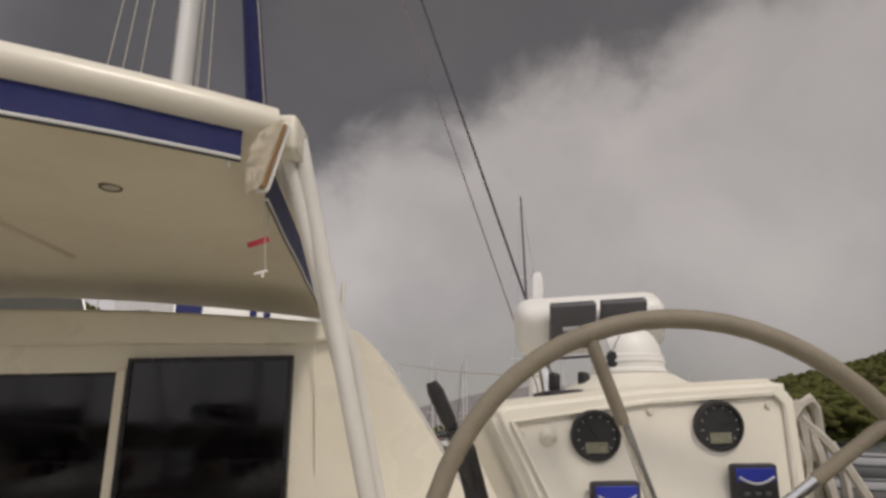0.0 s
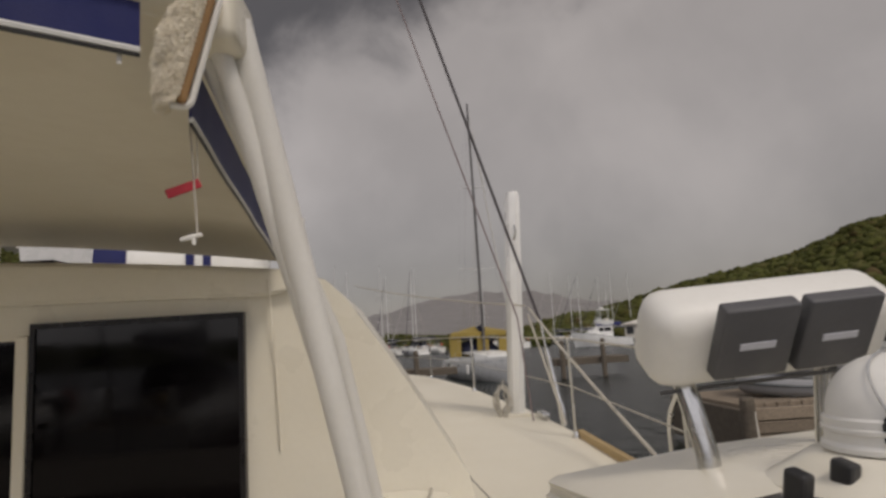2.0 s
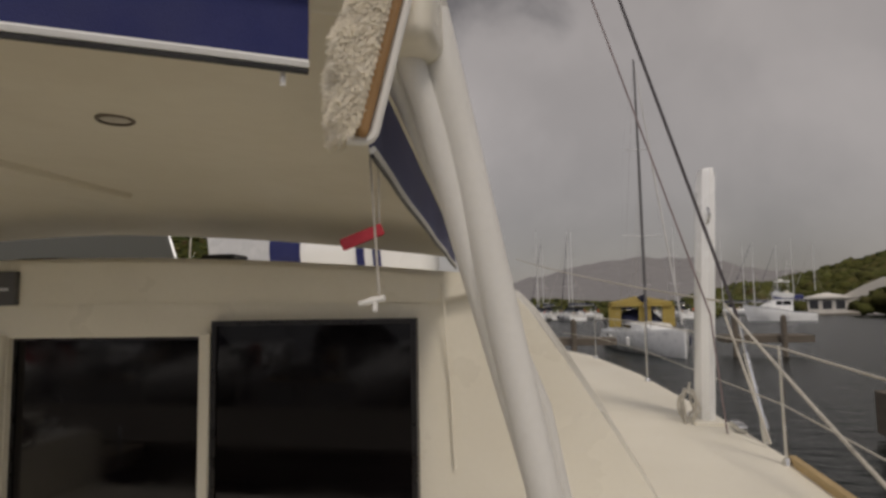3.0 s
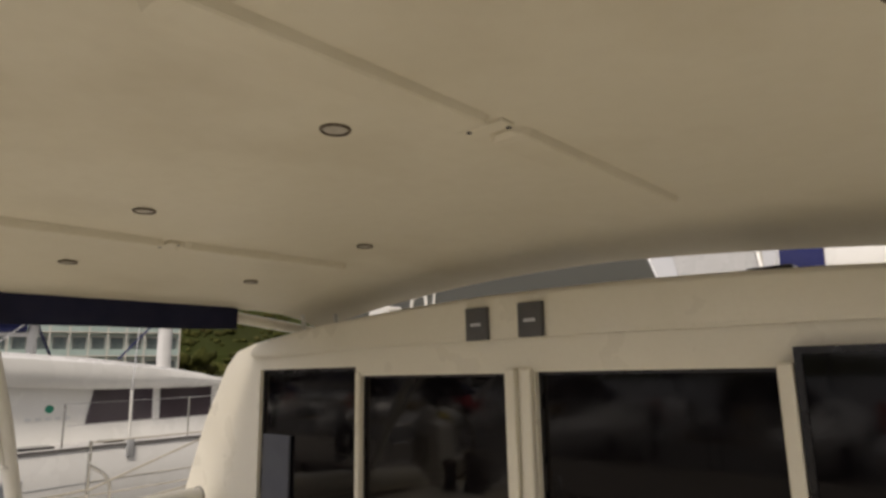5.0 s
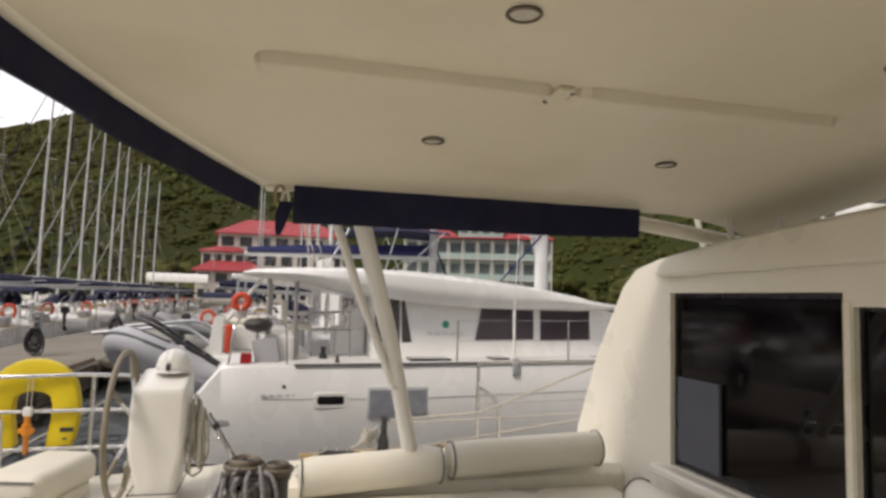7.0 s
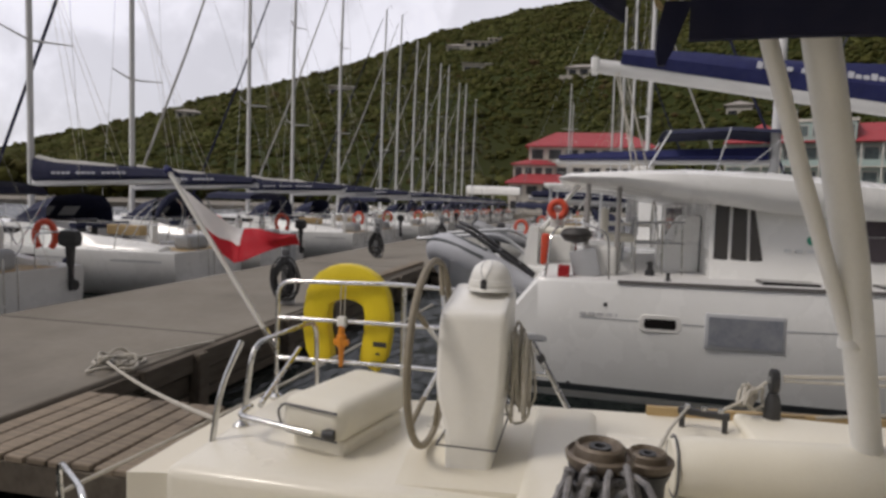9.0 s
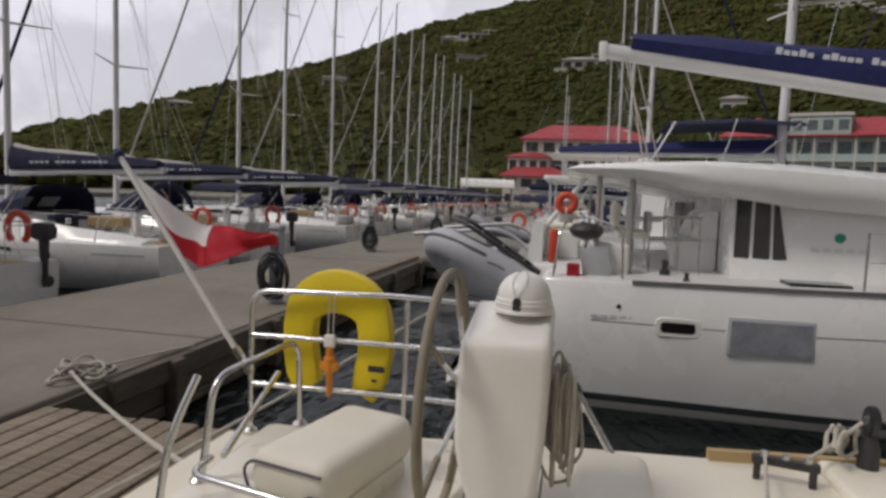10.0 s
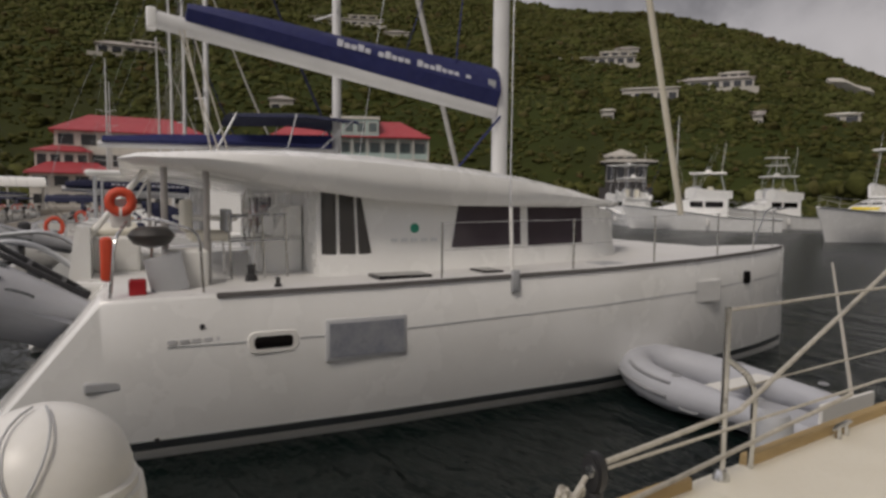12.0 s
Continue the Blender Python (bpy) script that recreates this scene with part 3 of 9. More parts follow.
# raised channels and a hatch patch in the headliner
for x, y0, y1 in ((-1.35, -1.99, -1.20), (-1.34, -1.14, -0.25), (0.40, -1.98, -1.20), (0.42, -1.13, -0.2)):
    rings = []
    for y, g in [(y0, 0.5), (y0 + 0.015, 0.85), (y0 + 0.04, 1.0)] + [(v, 1.0) for v in np.linspace(y0 + 0.15, y1 - 0.15, 4)] + [(y1 - 0.04, 1.0), (y1 - 0.015, 0.85), (y1, 0.5)]:
        rings.append([(x + u * g, y, liner_z(x, y) + 0.004 - d * g) for u, d in ((0.062, 0.0), (0.056, 0.014), (0.050, 0.026), (0.044, 0.030), (0.0, 0.030), (-0.044, 0.030), (-0.050, 0.026), (-0.056, 0.014), (-0.062, 0.0))] + [(x, y, liner_z(x, y) + 0.02)])
    structure(part("trim", loft(rings), LINER), "broad shallow moulded channel in the headliner", "channel")
for x in (-1.345, 0.41):
    bm = box(x - 0.06, x + 0.06, -1.195, -1.145, liner_z(x, -1.17) - 0.012, liner_z(x, -1.17) + 0.004, 0.004)
    structure(part("trim", bm, LINER), "small bracket plate screwed to the headliner", "bracket")
    for sx, sy in ((-0.045, -1.19), (0.045, -1.15)):
        structure(part("trim", turned([(0.007, -0.018), (0.007, 0.0)], 8, Matrix.Translation((x + sx, sy, liner_z(x, sy) + 0.004))), BLACK), "dark screw head", "screw")



DULLCHROME = material("dull_bronze", (0.13, 0.105, 0.08), 0.5, 0.3, second=(0.22, 0.18, 0.14), scale=30)
LAMPLENS = material("frosted_lens", (0.55, 0.52, 0.46), 0.35, second=(0.42, 0.39, 0.34), scale=40)


def ceiling_light(x, y):
    t = thing("ceiling_light", "small round flush ceiling light with a dull bronze ring", "ceiling light", "headliner lights", (x, y, liner_z(x, y) - 0.001))
    part("ring", turned([(0.039, 0.0), (0.040, -0.003), (0.037, -0.006), (0.033, -0.006), (0.032, -0.002), (0.032, 0.0)], 28), DULLCHROME, t, "", True)
    part("lens", turned([(0.032, 0.0), (0.031, -0.002), (0.015, -0.003), (0.002, -0.0035)], 24), LAMPLENS, t, "frosted grey lens", True)
    return t


for x, y in ((1.25, -1.28), (0.11, -1.40), (-0.96, -1.43), (-0.94, -0.43), (-1.80, -1.42), (-1.83, -0.5)):
    ceiling_light(x, y)


# ---- navy valances ----
def valance(name, top, depths, mat, label, trim=True):
    """A hanging strip of canvas: points along its top and how far it hangs at each, with soft folds."""
    t = thing(name, label, "canvas valance")
    n = len(top) - 1
    rows__ = []
    for k in range(5):
        row = []
        for i in range(n * 3 + 1):
            s = i / 3
            a_, b_ = top[int(min(s, n - 1e-6))], top[min(int(min(s, n - 1e-6)) + 1, n)]
            fct = s - int(min(s, n - 1e-6))
            p = Vector(a_).lerp(Vector(b_), fct)
            dep = float(np.interp(s, range(n + 1), depths))
            p.z -= dep * k / 4
            sway = (0.0012 if trim else 0.005) * math.sin(s * 2.9) * k / 4 + (0.0015 if trim else 0.006) * noise.noise((s * 1.7, k, 3))
            d = (Vector(b_) - Vector(a_)).cross(Vector((0, 0, 1))).normalized()
            row.append(p + d * sway)
        rows__.append(row)
    low = [Vector(p) for p in rows__[-1]]
    part("canvas", solid(panel(rows__), 0.004), mat, t, "", True)
    if trim:
        part("binding", tube([p + Vector((0, 0, -0.003)) for p in low], 0.006, 6), TRIM, t, "white bound lower edge", True)
        part("bolt_rope", tube([p + Vector((0, 0, -0.0115)) for p in low], 0.0035, 6), BLACK, t, "thin black edging", True)
    else:
        part("hem", tube([p + Vector((0, 0, -0.003)) for p in low], 0.006, 6), mat, t, "stitched hem", True)
        part("bolt_rope", tube([Vector(p) + Vector((0, 0, 0.004)) for p in rows__[0]], 0.009, 6), mat, t, "rolled upper edge", True)
    return t


def under_rim(x):
    return (x, hard_aft(x) - 0.03, rim_z(x) + 0.02)


valance("valance", [under_rim(x) for x in np.linspace(-0.95, 1.885, 11)], [0.13] * 5 + [0.125, 0.12, 0.115, 0.11, 0.108, 0.105], NAVY, "navy canvas valance with white binding hung from the hardtop")
# Seen from inside, these two have their shade put into a darker navy.
valance("valance", [under_rim(x) for x in np.linspace(-2.425, -1.02, 7)], [0.118, 0.122, 0.12, 0.124, 0.12, 0.122, 0.118], NAVYDARK, "navy canvas valance, colour darkened for shade, on the hardtop's after edge", False)
valance("valance", [(-2.41, y, hard_z(-2.41) + 0.005) for y in np.linspace(-1.86, -0.25, 7)], [0.155, 0.15, 0.15, 0.145, 0.145, 0.14, 0.13], NAVYDARK, "navy canvas valance, colour darkened for shade, along the hardtop's port edge", False)
valance("valance", [(1.925 - 0.108 * (y + 1.6), y, 2.945 - 0.06 * (y + 1.62)) for y in np.linspace(-1.62, -0.12, 8)], [0.12, 0.12, 0.115, 0.11, 0.105, 0.10, 0.095, 0.09], NAVY, "navy canvas side valance with white and black edging")

# ---- hardtop posts ----
t = thing("lashing", "tan webbing lashing with a loose navy tail at the valance corner", "lashing", at=(-2.41, -1.915, 2.93))
part("loop", tube([(0.0, 0.02 * math.cos(q), -0.035 + 0.04 * math.sin(q)) for q in np.linspace(0, 2 * math.pi, 14, endpoint=False)], 0.007, 7, True), material("tan_webbing", (0.40, 0.33, 0.19), 0.8, second=(0.28, 0.22, 0.12), scale=30), t, "", True)
part("loop", tube([(0.012 * math.sin(q), 0.022 + 0.014 * math.cos(q), -0.05 + 0.03 * math.sin(q)) for q in np.linspace(0, 2 * math.pi, 12, endpoint=False)], 0.006, 7, True), PLASTIC, t, "white cord loop", True)
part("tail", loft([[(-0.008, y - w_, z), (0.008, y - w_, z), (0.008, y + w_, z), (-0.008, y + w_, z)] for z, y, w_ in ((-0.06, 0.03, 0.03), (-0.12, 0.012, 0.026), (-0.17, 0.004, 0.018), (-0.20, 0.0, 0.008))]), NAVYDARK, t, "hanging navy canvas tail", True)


def post(pts, r, label, group="hardtop posts"):
    t = thing("hardtop_post", label, "support post", group, pts[-1])
    base = Vector(pts[-1])
    part("tube", tube([Vector(p) - base for p in pts], r, 14), PLASTIC, t, "", True)
    part("foot", turned([(r * 1.5, -0.012), (r * 1.5, 0.01), (r * 1.15, 0.03), (r * 1.02, 0.05)], 16), PLASTIC, t, "", True)
    return t


post([(2.004, -1.592, 3.02), (2.117, -1.42, 2.4), (2.24, -1.22, 1.70)], 0.028, "thick cream painted post from the hardtop to the coaming")
post([(1.946, -1.60, 2.96), (2.122, -1.22, 2.42), (2.245, -1.10, 1.74)], 0.020, "slim cream painted brace beside the hardtop post")
post([(1.975, -1.62, 2.97), (2.110, -1.36, 2.35), (2.245, -1.15, 1.70)], 0.020, "slim cream painted post beside the thicker one")
post([(-2.47, -1.60, 2.93), (-2.73, -1.38, 2.3), (-2.97, -1.19, 1.60)], 0.04, "thick cream painted post from the hardtop to the port coaming")
post([(-2.47, -1.72, 2.93), (-2.60, -1.55, 2.5), (-2.80, -1.34, 2.06)], 0.02, "slim cream painted brace that meets the post")
for x, y in ((-2.35, 0.2), (-2.15, 0.32), (1.83, 0.05)):
    post([(x, y, hard_z(x) - 0.03), (x - 0.02, y + 0.05, 2.71 if x < 0 else 2.72)], 0.013, "thin cream strut between coachroof and hardtop", "hardtop struts")

# what lies on the coachroof, seen through the gap under the hardtop
t = thing("sail_bag", "white sail bag with navy ends and stripes lying on the coachroof", "sail bag", at=(0.37, 1.25, 2.78))


def bag_ring(x, s_, grow=0.0):
    return [(x, 0.2 * c_ * s_ + (grow if c_ > 0 else -grow if c_ < 0 else 0), 0.02 + (0.46 + 2 * grow) * h * s_) for c_, h in ((-0.8, 0.0), (-1.0, 0.3), (-0.95, 0.62), (-0.6, 0.92), (0.0, 1.0), (0.6, 0.92), (0.95, 0.62), (1.0, 0.3), (0.8, 0.0))]


part("bag", loft([bag_ring(x, s_ * (1 + 0.03 * math.sin(9 * x))) for x, s_ in ((0.0, 0.55), (0.04, 0.85), (0.12, 0.97), (0.35, 1.0), (0.6, 0.98), (0.80, 1.0), (0.92, 0.96), (0.99, 0.84), (1.03, 0.5))]), WHITE, t, "", True)
for x0, x1 in ((0.06, 0.25), (0.60, 0.645), (0.70, 0.745)):
    part("stripe", loft([bag_ring(x, 1.02, 0.006) for x in np.linspace(x0, x1, 4)]), NAVY, t, "navy stripe", True)
for x0, x1, z0, z1 in ((-0.46, -0.22, 2.853, 2.882), (0.54, 0.70, 2.825, 2.868)):
    tagged(part("roof_fitting", box(x0, x1, 0.16, 0.30, z0, z1, 0.01), BLACK), "black low deck fitting on the coachroof", "deck fitting")
SCREEN = glass("smoky_vinyl", (0.62, 0.62, 0.60), 0.35)
screen_node = SCREEN.node_tree.nodes["Principled BSDF"]
screen_node.inputs["Transmission Weight"].default_value = 0.45
screen_node.inputs["Base Color"].default_value = (0.10, 0.10, 0.08, 1)
t = thing("spray_screen", "smoky grey vinyl screen standing on the coachroof", "spray screen", at=(-1.2, 0.95, 2.74))
part("sheet", solid(panel([[(x - 0.16 * v * (x > 0.9), 0.05 * v, z0 * (1 - v) + 0.42 * v) for x, z0 in ((-1.7, -0.12), (-1.2, -0.03), (-0.6, 0.02), (0.0, 0.05), (0.6, 0.06), (1.12, 0.06))] for v in (0.0, 0.33, 0.66, 1.0)]), 0.003), SCREEN, t, "smoky grey sheet", True)
part("hem", tube([(1.12, 0.0, 0.05), (0.96, 0.05, 0.42)], 0.008, 6), ALU, t, "pale hemmed edge")
for x in (-1.35, -0.65):
    part("batten", tube([(x, -0.01, -0.03), (x, 0.04, 0.42)], 0.009, 6), PLASTIC, t, "white batten", True)
HATCHLID = material("pale_acrylic_lid", (0.46, 0.46, 0.45), 0.3, second=(0.38, 0.38, 0.37), scale=3, coat=0.2)
t = thing("hatch", "pale grey open hatch with struts on the coachroof", "hatch", at=(0.0, 1.45, 2.79))
part("lid", prism([(-0.20, 0.0), (0.26, 0.0), (0.16, 0.46), (-0.34, 0.46)], 0.025, pose(0, 0, 0.02, -18, 0, 0), 0.006), HATCHLID, t, "pale grey lid")
part("lid_rim", tube([(0.262, -0.012, 0.02), (0.165, 0.13, 0.46)], 0.012, 8), PLASTIC, t, "white rim", True)
for x in (-0.16, 0.2):
    part("strut", tube([(x, 0.02, 0.0), (x - 0.05, 0.22, 0.26)], 0.008, 8), ALU, t, "", True)
t = thing("ventilator", "small white ventilator box on the coachroof", "ventilator", at=(-2.08, 0.72, 2.775))
part("body", box(-0.10, 0.10, -0.07, 0.07, -0.02, 0.20, 0.02, 3), PLASTIC, t)
part("cowl", box(-0.075, 0.075, -0.085, -0.06, 0.05, 0.15, 0.008, 2), GREYPRINT, t, "grey mouth")
t = thing("grab_bow", "white tubular bow beside the ventilator", "grab rail", at=(-1.78, 0.75, 2.80))
part("tube", tube(rounded([(-0.07, 0, -0.02), (-0.07, 0, 0.22), (0.07, 0, 0.24), (0.07, 0, -0.02)], 0.05), 0.012, 8), PLASTIC, t, "", True)

# ---- repeaters on the fascia ----
def instrument_cover(m, w, h, d, parent=None):
    bm_ = box(-w / 2, w / 2, -d, 0, -h / 2, h / 2, min(w, d) * 0.16, 3, m)
    if parent is None:
        ob = thing("instrument_cover", "dark grey plastic sun cover over an instrument", "instrument cover", "covers on the fascia")
    else:
        ob = parent
    c_ = part("cover", bm_, GREY, ob, "dark grey sun cover", True)
    part("badge", box(-w * 0.24, w * 0.24, -d - 0.0015, -d + 0.001, -h * 0.07, h * 0.02, 0, 2, m), WHITEPRINT, c_, "small white printed badge")
    return ob


instrument_cover(pose(-0.575, -0.048, 2.725), 0.125, 0.15, 0.028)
instrument_cover(pose(-0.275, -0.048, 2.727), 0.125, 0.15, 0.028)

# ---- cushions ----
def bolster(a_, b_, r, label):
    a_, b_ = Vector(a_), Vector(b_)
    t_ = thing("backrest_cushion", label, "cushion", "cockpit backrests", a_)
    d = (b_ - a_)
    n = 12
    rad = [r * (0.9 if k in (0, n) else 1.0) * (1 + 0.02 * noise.noise((k * 0.8, a_.x, a_.y))) for k in range(n + 1)]
    part("roll", tube([d * (k / n) for k in range(n + 1)], rad, 22), CUSHION, t_, "", True)
    side = Vector((0, 0, 1)).cross(d).normalized()
    for s in (0.012, 0.988):
        part("piping", tube([d * s + r * 1.01 * (math.cos(k * math.pi / 10) * Vector((0, 0, 1)) + math.sin(k * math.pi / 10) * side) for k in range(20)], 0.004, 6, True), GREY, t_, "dark piping")
    return t_


bolster((-2.92, -1.765, 1.615), (-2.93, -1.06, 1.652), 0.092, "cream vinyl roll backrest along the port bench")
bolster((-2.93, -1.02, 1.668), (-2.95, -0.17, 1.70), 0.092, "cream vinyl roll backrest lying against the cabin side")
bolster((-2.50, -0.20, 1.58), (-1.30, -0.20, 1.58), 0.085, "cream vinyl roll backrest below the saloon windows")

for x0, x1 in ((-3.9, -3.0), (2.35, 3.15)):
    structure(part("steps", box(x0, x1, -4.3, -3.6, -0.3, 0.55, 0.05, 3), GEL, smooth=True), "cream moulded transom step", "steps")

# ---- helm stations ----
def wheel(at, radius, label, turn=0.0):
    t_ = thing("steering_wheel", label, "steering wheel", "helm wheels", at, turn)
    n = 56
    ring = [(radius * math.sin(2 * math.pi * k / n), 0, radius * math.cos(2 * math.pi * k / n)) for k in range(n)]
    part("rim", tube(ring, 0.0145, 12, True), LEATHER, t_, "taupe leather-wrapped rim", True)
    for k in range(5):
        a_ = 2 * math.pi * k / 5 - 0.33
        sp = part("spoke", tube([(0.04 * math.sin(a_), 0.06, 0.04 * math.cos(a_)), (radius * 0.62 * math.sin(a_), 0.022, radius * 0.62 * math.cos(a_)), (radius * 0.98 * math.sin(a_), 0, radius * 0.98 * math.cos(a_))], 0.0085, 10), STEEL, t_, "steel spoke", True)
        part("sleeve", tube([(radius * q * math.sin(a_), 0.022 * (0.98 - q) / 0.36, radius * q * math.cos(a_)) for q in (0.63, 0.97)], 0.0105, 10), LEATHER, sp, "leather sleeve", True)
    part("hub", turned([(0.05, 0.09), (0.052, 0.05), (0.03, 0.035), (0.012, 0.03)], 18, pose(0, 0, 0, -90, 0, 0)), STEEL, t_, "", True)
    return t_


wheel((2.80, -2.38, 1.946), 0.37, "starboard steering wheel with a taupe leather rim")
wheel((-3.37, -2.645, 1.80), 0.37, "port steering wheel with a taupe leather rim")

# starboard console
cons = thing("helm_console", "cream moulded helm console with round dials", "helm console", at=(2.7785, -2.028, 1.505), turn=5.0)
C0 = Vector((2.8, -2.05, 1.5))


def rel(p, o=C0):
    return Vector(p) - o


face = [(2.535, 2.185), (2.56, 2.20), (2.80, 2.225), (3.03, 2.235), (3.055, 2.215), (3.035, 1.95), (3.0, 1.5), (2.72, 1.5), (2.66, 1.9)]
bm = bmesh.new()
rings = [[(x, y0 + (z - 2.2) * tilt, z + dz * (1 if z > 2.1 else 0)) for x, z in face] for y0, tilt, dz in ((-2.262, 0.10, 0), (-2.05, 0.0, 0.012), (-1.72, -0.05, -0.02))]
add_loft(bm, [[rel(p) for p in ring] for ring in rings])
bmesh.ops.bevel(bm, geom=[ed for ed in bm.edges if ed.calc_face_angle(0) > 0.6], offset=0.014, segments=3, affect="EDGES")
part("body", bm, GEL, cons, "", True)
bead = [(2.572, 2.168), (2.80, 2.197), (3.012, 2.208), (3.028, 2.19), (3.008, 1.95), (2.975, 1.55), (2.745, 1.55), (2.69, 1.9)]
part("bead", tube([rel((x, -2.266 + (z - 2.2) * 0.10, z)) for x, z in bead], 0.005, 6, True), GEL, cons, "", True)


def on_face(x, z):
    return Matrix.Translation((x - C0.x, -2.264 + (z - 2.2) * 0.10 - C0.y, z - C0.z)) @ pose(0, 0, 0, 90 + 5.7, 0, 0)


BLUEKEY = material("blue_key_panel", (0.03, 0.05, 0.42), 0.4, second=(0.02, 0.035, 0.3), scale=30)
# Sky glare on the dial glass is put into this lighter grey.
DIALFACE = material("dial_face", (0.26, 0.25, 0.25), 0.12, second=(0.17, 0.165, 0.165), scale=30, coat=0.6)
LCD = material("lcd_screen", (0.25, 0.25, 0.18), 0.25, second=(0.20, 0.20, 0.14), scale=40)
for x, z in ((2.704, 2.146), (2.908, 2.158)):
    dial = part("dial", turned([(0.0405, 0.0), (0.0405, 0.009), (0.0382, 0.013), (0.0345, 0.013), (0.0335, 0.008)], 32, on_face(x, z)), BLACK, cons, "black bezel of a round instrument", True)
    part("dial_face", turned([(0.0350, 0.007), (0.001, 0.0075)], 28, on_face(x, z)), DIALFACE, dial, "dial face, grey lightened for glare on the glass")
    part("needle", box(-0.002, 0.002, -0.004, 0.030, 0.0082, 0.0100, 0, 2, on_face(x, z) @ pose(0, 0, 0, 0, 0, 32 if x < 2.8 else -65)), BLACK, dial, "black needle")
    part("display", box(-0.018, 0.018, -0.027, -0.010, 0.0078, 0.0094, 0, 2, on_face(x, z)), LCD, dial, "small greenish display")
    for k in range(10):
        a_ = radians(-130 + 29 * k)
        part("tick", box(-0.0009, 0.0009, 0.028, 0.0315, 0.0078, 0.0090, 0, 2, on_face(x, z) @ pose(0, 0, 0, 0, 0, math.degrees(a_))), GREYPRINT, dial)
for x, z, w in ((2.722, 2.040, 0.039), (2.945, 2.064, 0.037)):
    unit = part("control_unit", box(-w, w, -w, w, 0.0, 0.018, 0.006, 2, on_face(x, z)), BLACK, cons, "black square control unit", True)
    part("blue_panel", box(-w * 0.84, w * 0.84, w * 0.30, w * 0.84, 0.0165, 0.0192, 0.001, 1, on_face(x, z)), BLUEKEY, unit, "blue upper panel")
    part("arc", tube([on_face(x, z) @ Vector((w * 0.75 * s, w * (0.22 + 0.28 * s * s), 0.0215)) for s in np.linspace(-1, 1, 9)], 0.002, 6), WHITEPRINT, unit, "white arc")
    for sx in (-0.45, 0.0, 0.45):
        for sy in (-0.2, -0.6):
            part("key", box(w * sx - 0.005, w * sx + 0.005, w * sy - 0.003, w * sy + 0.003, 0.0175, 0.0205, 0.001, 1, on_face(x, z)), GREY, unit)
part("button", turned([(0.014, 0.0), (0.014, 0.005), (0.008, 0.008), (0.006, 0.012)], 16, on_face(2.628, 2.145)), GEL, cons, "", True)
for x, z in ((2.585, 2.15), (3.0, 2.19), (2.80, 2.182)):
    part("screw", turned([(0.006, 0.0), (0.005, 0.003)], 10, on_face(x, z)), GEL, cons)
# switch plate on the console top
sw = part("switch_plate", box(-0.058, 0.058, -0.04, 0.04, 0.0, 0.012, 0.01, 2, pose(2.70 - C0.x, -2.13 - C0.y, 0.714, 0, -2, 12)), BLACK, cons, "black switch plate")
for dx in (-0.03, 0.03):
    part("switch", box(dx - 0.008, dx + 0.008, -0.012, 0.012, 0.012, 0.045, 0.004, 2, pose(2.70 - C0.x, -2.13 - C0.y, 0.714, 14, -2, 12)), BLACK, sw)
# instrument pod on two posts
pod = thing("instrument_pod", "white moulded instrument pod on steel posts with two covered displays", "instrument pod", at=(2.778, -1.89, 2.215))
PM = pose(0, 0, 0.18, 35, -3, 3)
bm = box(-0.168, 0.168, -0.045, 0.05, -0.066, 0.058, 0.035, 4, PM)
body = part("body", bm, PLASTIC, pod, "", True)
part("seam", tube([PM @ Vector(p) for p in rounded([(-0.15, -0.03, -0.069), (0.15, -0.03, -0.069)], 0.02)], 0.003, 6), GREY, body, "dark seam")
for x in (-0.052, 0.058):
    instrument_cover(PM @ Matrix.Translation((x, -0.045, 0.024)), 0.098, 0.104, 0.022, pod)
for x in (-0.11, 0.11):
    part("post", tube([PM @ Vector((x, 0.01, -0.05)), Vector((x * 0.92, 0.02 + x * 0.3, 0.02)), Vector((x * 0.9, 0.02 + x * 0.3, -0.012))], 0.015, 12), STEEL, pod, "steel post", True)
    part("foot", turned([(0.028, -0.004), (0.028, 0.006), (0.018, 0.012)], 14, Matrix.Translation((x * 0.9, 0.02 + x * 0.3, -0.034))), STEEL, pod, "", True)


def compass_dome(at, r, label, m=None):
    t_ = thing("compass_cover", label, "compass cover", "compass covers", at, 80 if at[0] < 0 else -38)
    prof = [(r * 1.12, 0.0), (r * 1.12, r * 0.08), (r * 1.06, r * 0.14), (r * 1.05, r * 0.50)] + [(r * math.cos(a_), r * 0.52 + r * 0.98 * math.sin(a_)) for a_ in np.linspace(0.02, 1.5, 9)]
    part("dome", turned(prof, 30), PLASTIC, t_, "", True)
    part("band", turned([(r * 1.055, r * 0.28), (r * 1.085, r * 0.30), (r * 1.085, r * 0.36), (r * 1.055, r * 0.38)], 30), PLASTIC, t_, "", True)
    latch = part("latch", prism([(-r * 0.16, 0), (r * 0.16, 0), (r * 0.16, r * 0.36), (r * 0.08, r * 0.46), (-r * 0.08, r * 0.46), (-r * 0.16, r * 0.36)], 0.012, Matrix.Translation((0, -r * 1.10, r * 0.16)), 0.003), BLACK, t_, "black rubber latch")
    for s in (-1, 1):
        part("cord", tube([(s * 0.25 * r * math.sin(q * 3.0) , -r * 1.02 * math.cos(q * 1.5), r * 0.55 + r * 0.99 * math.sin(q * 1.5)) for q in np.linspace(0, 0.95, 9)], 0.0013, 5), GREYPRINT, t_, "thin elastic cord")
    return t_


compass_dome((2.812, -2.065, 2.262), 0.065, "white domed plastic cover over the starboard compass")

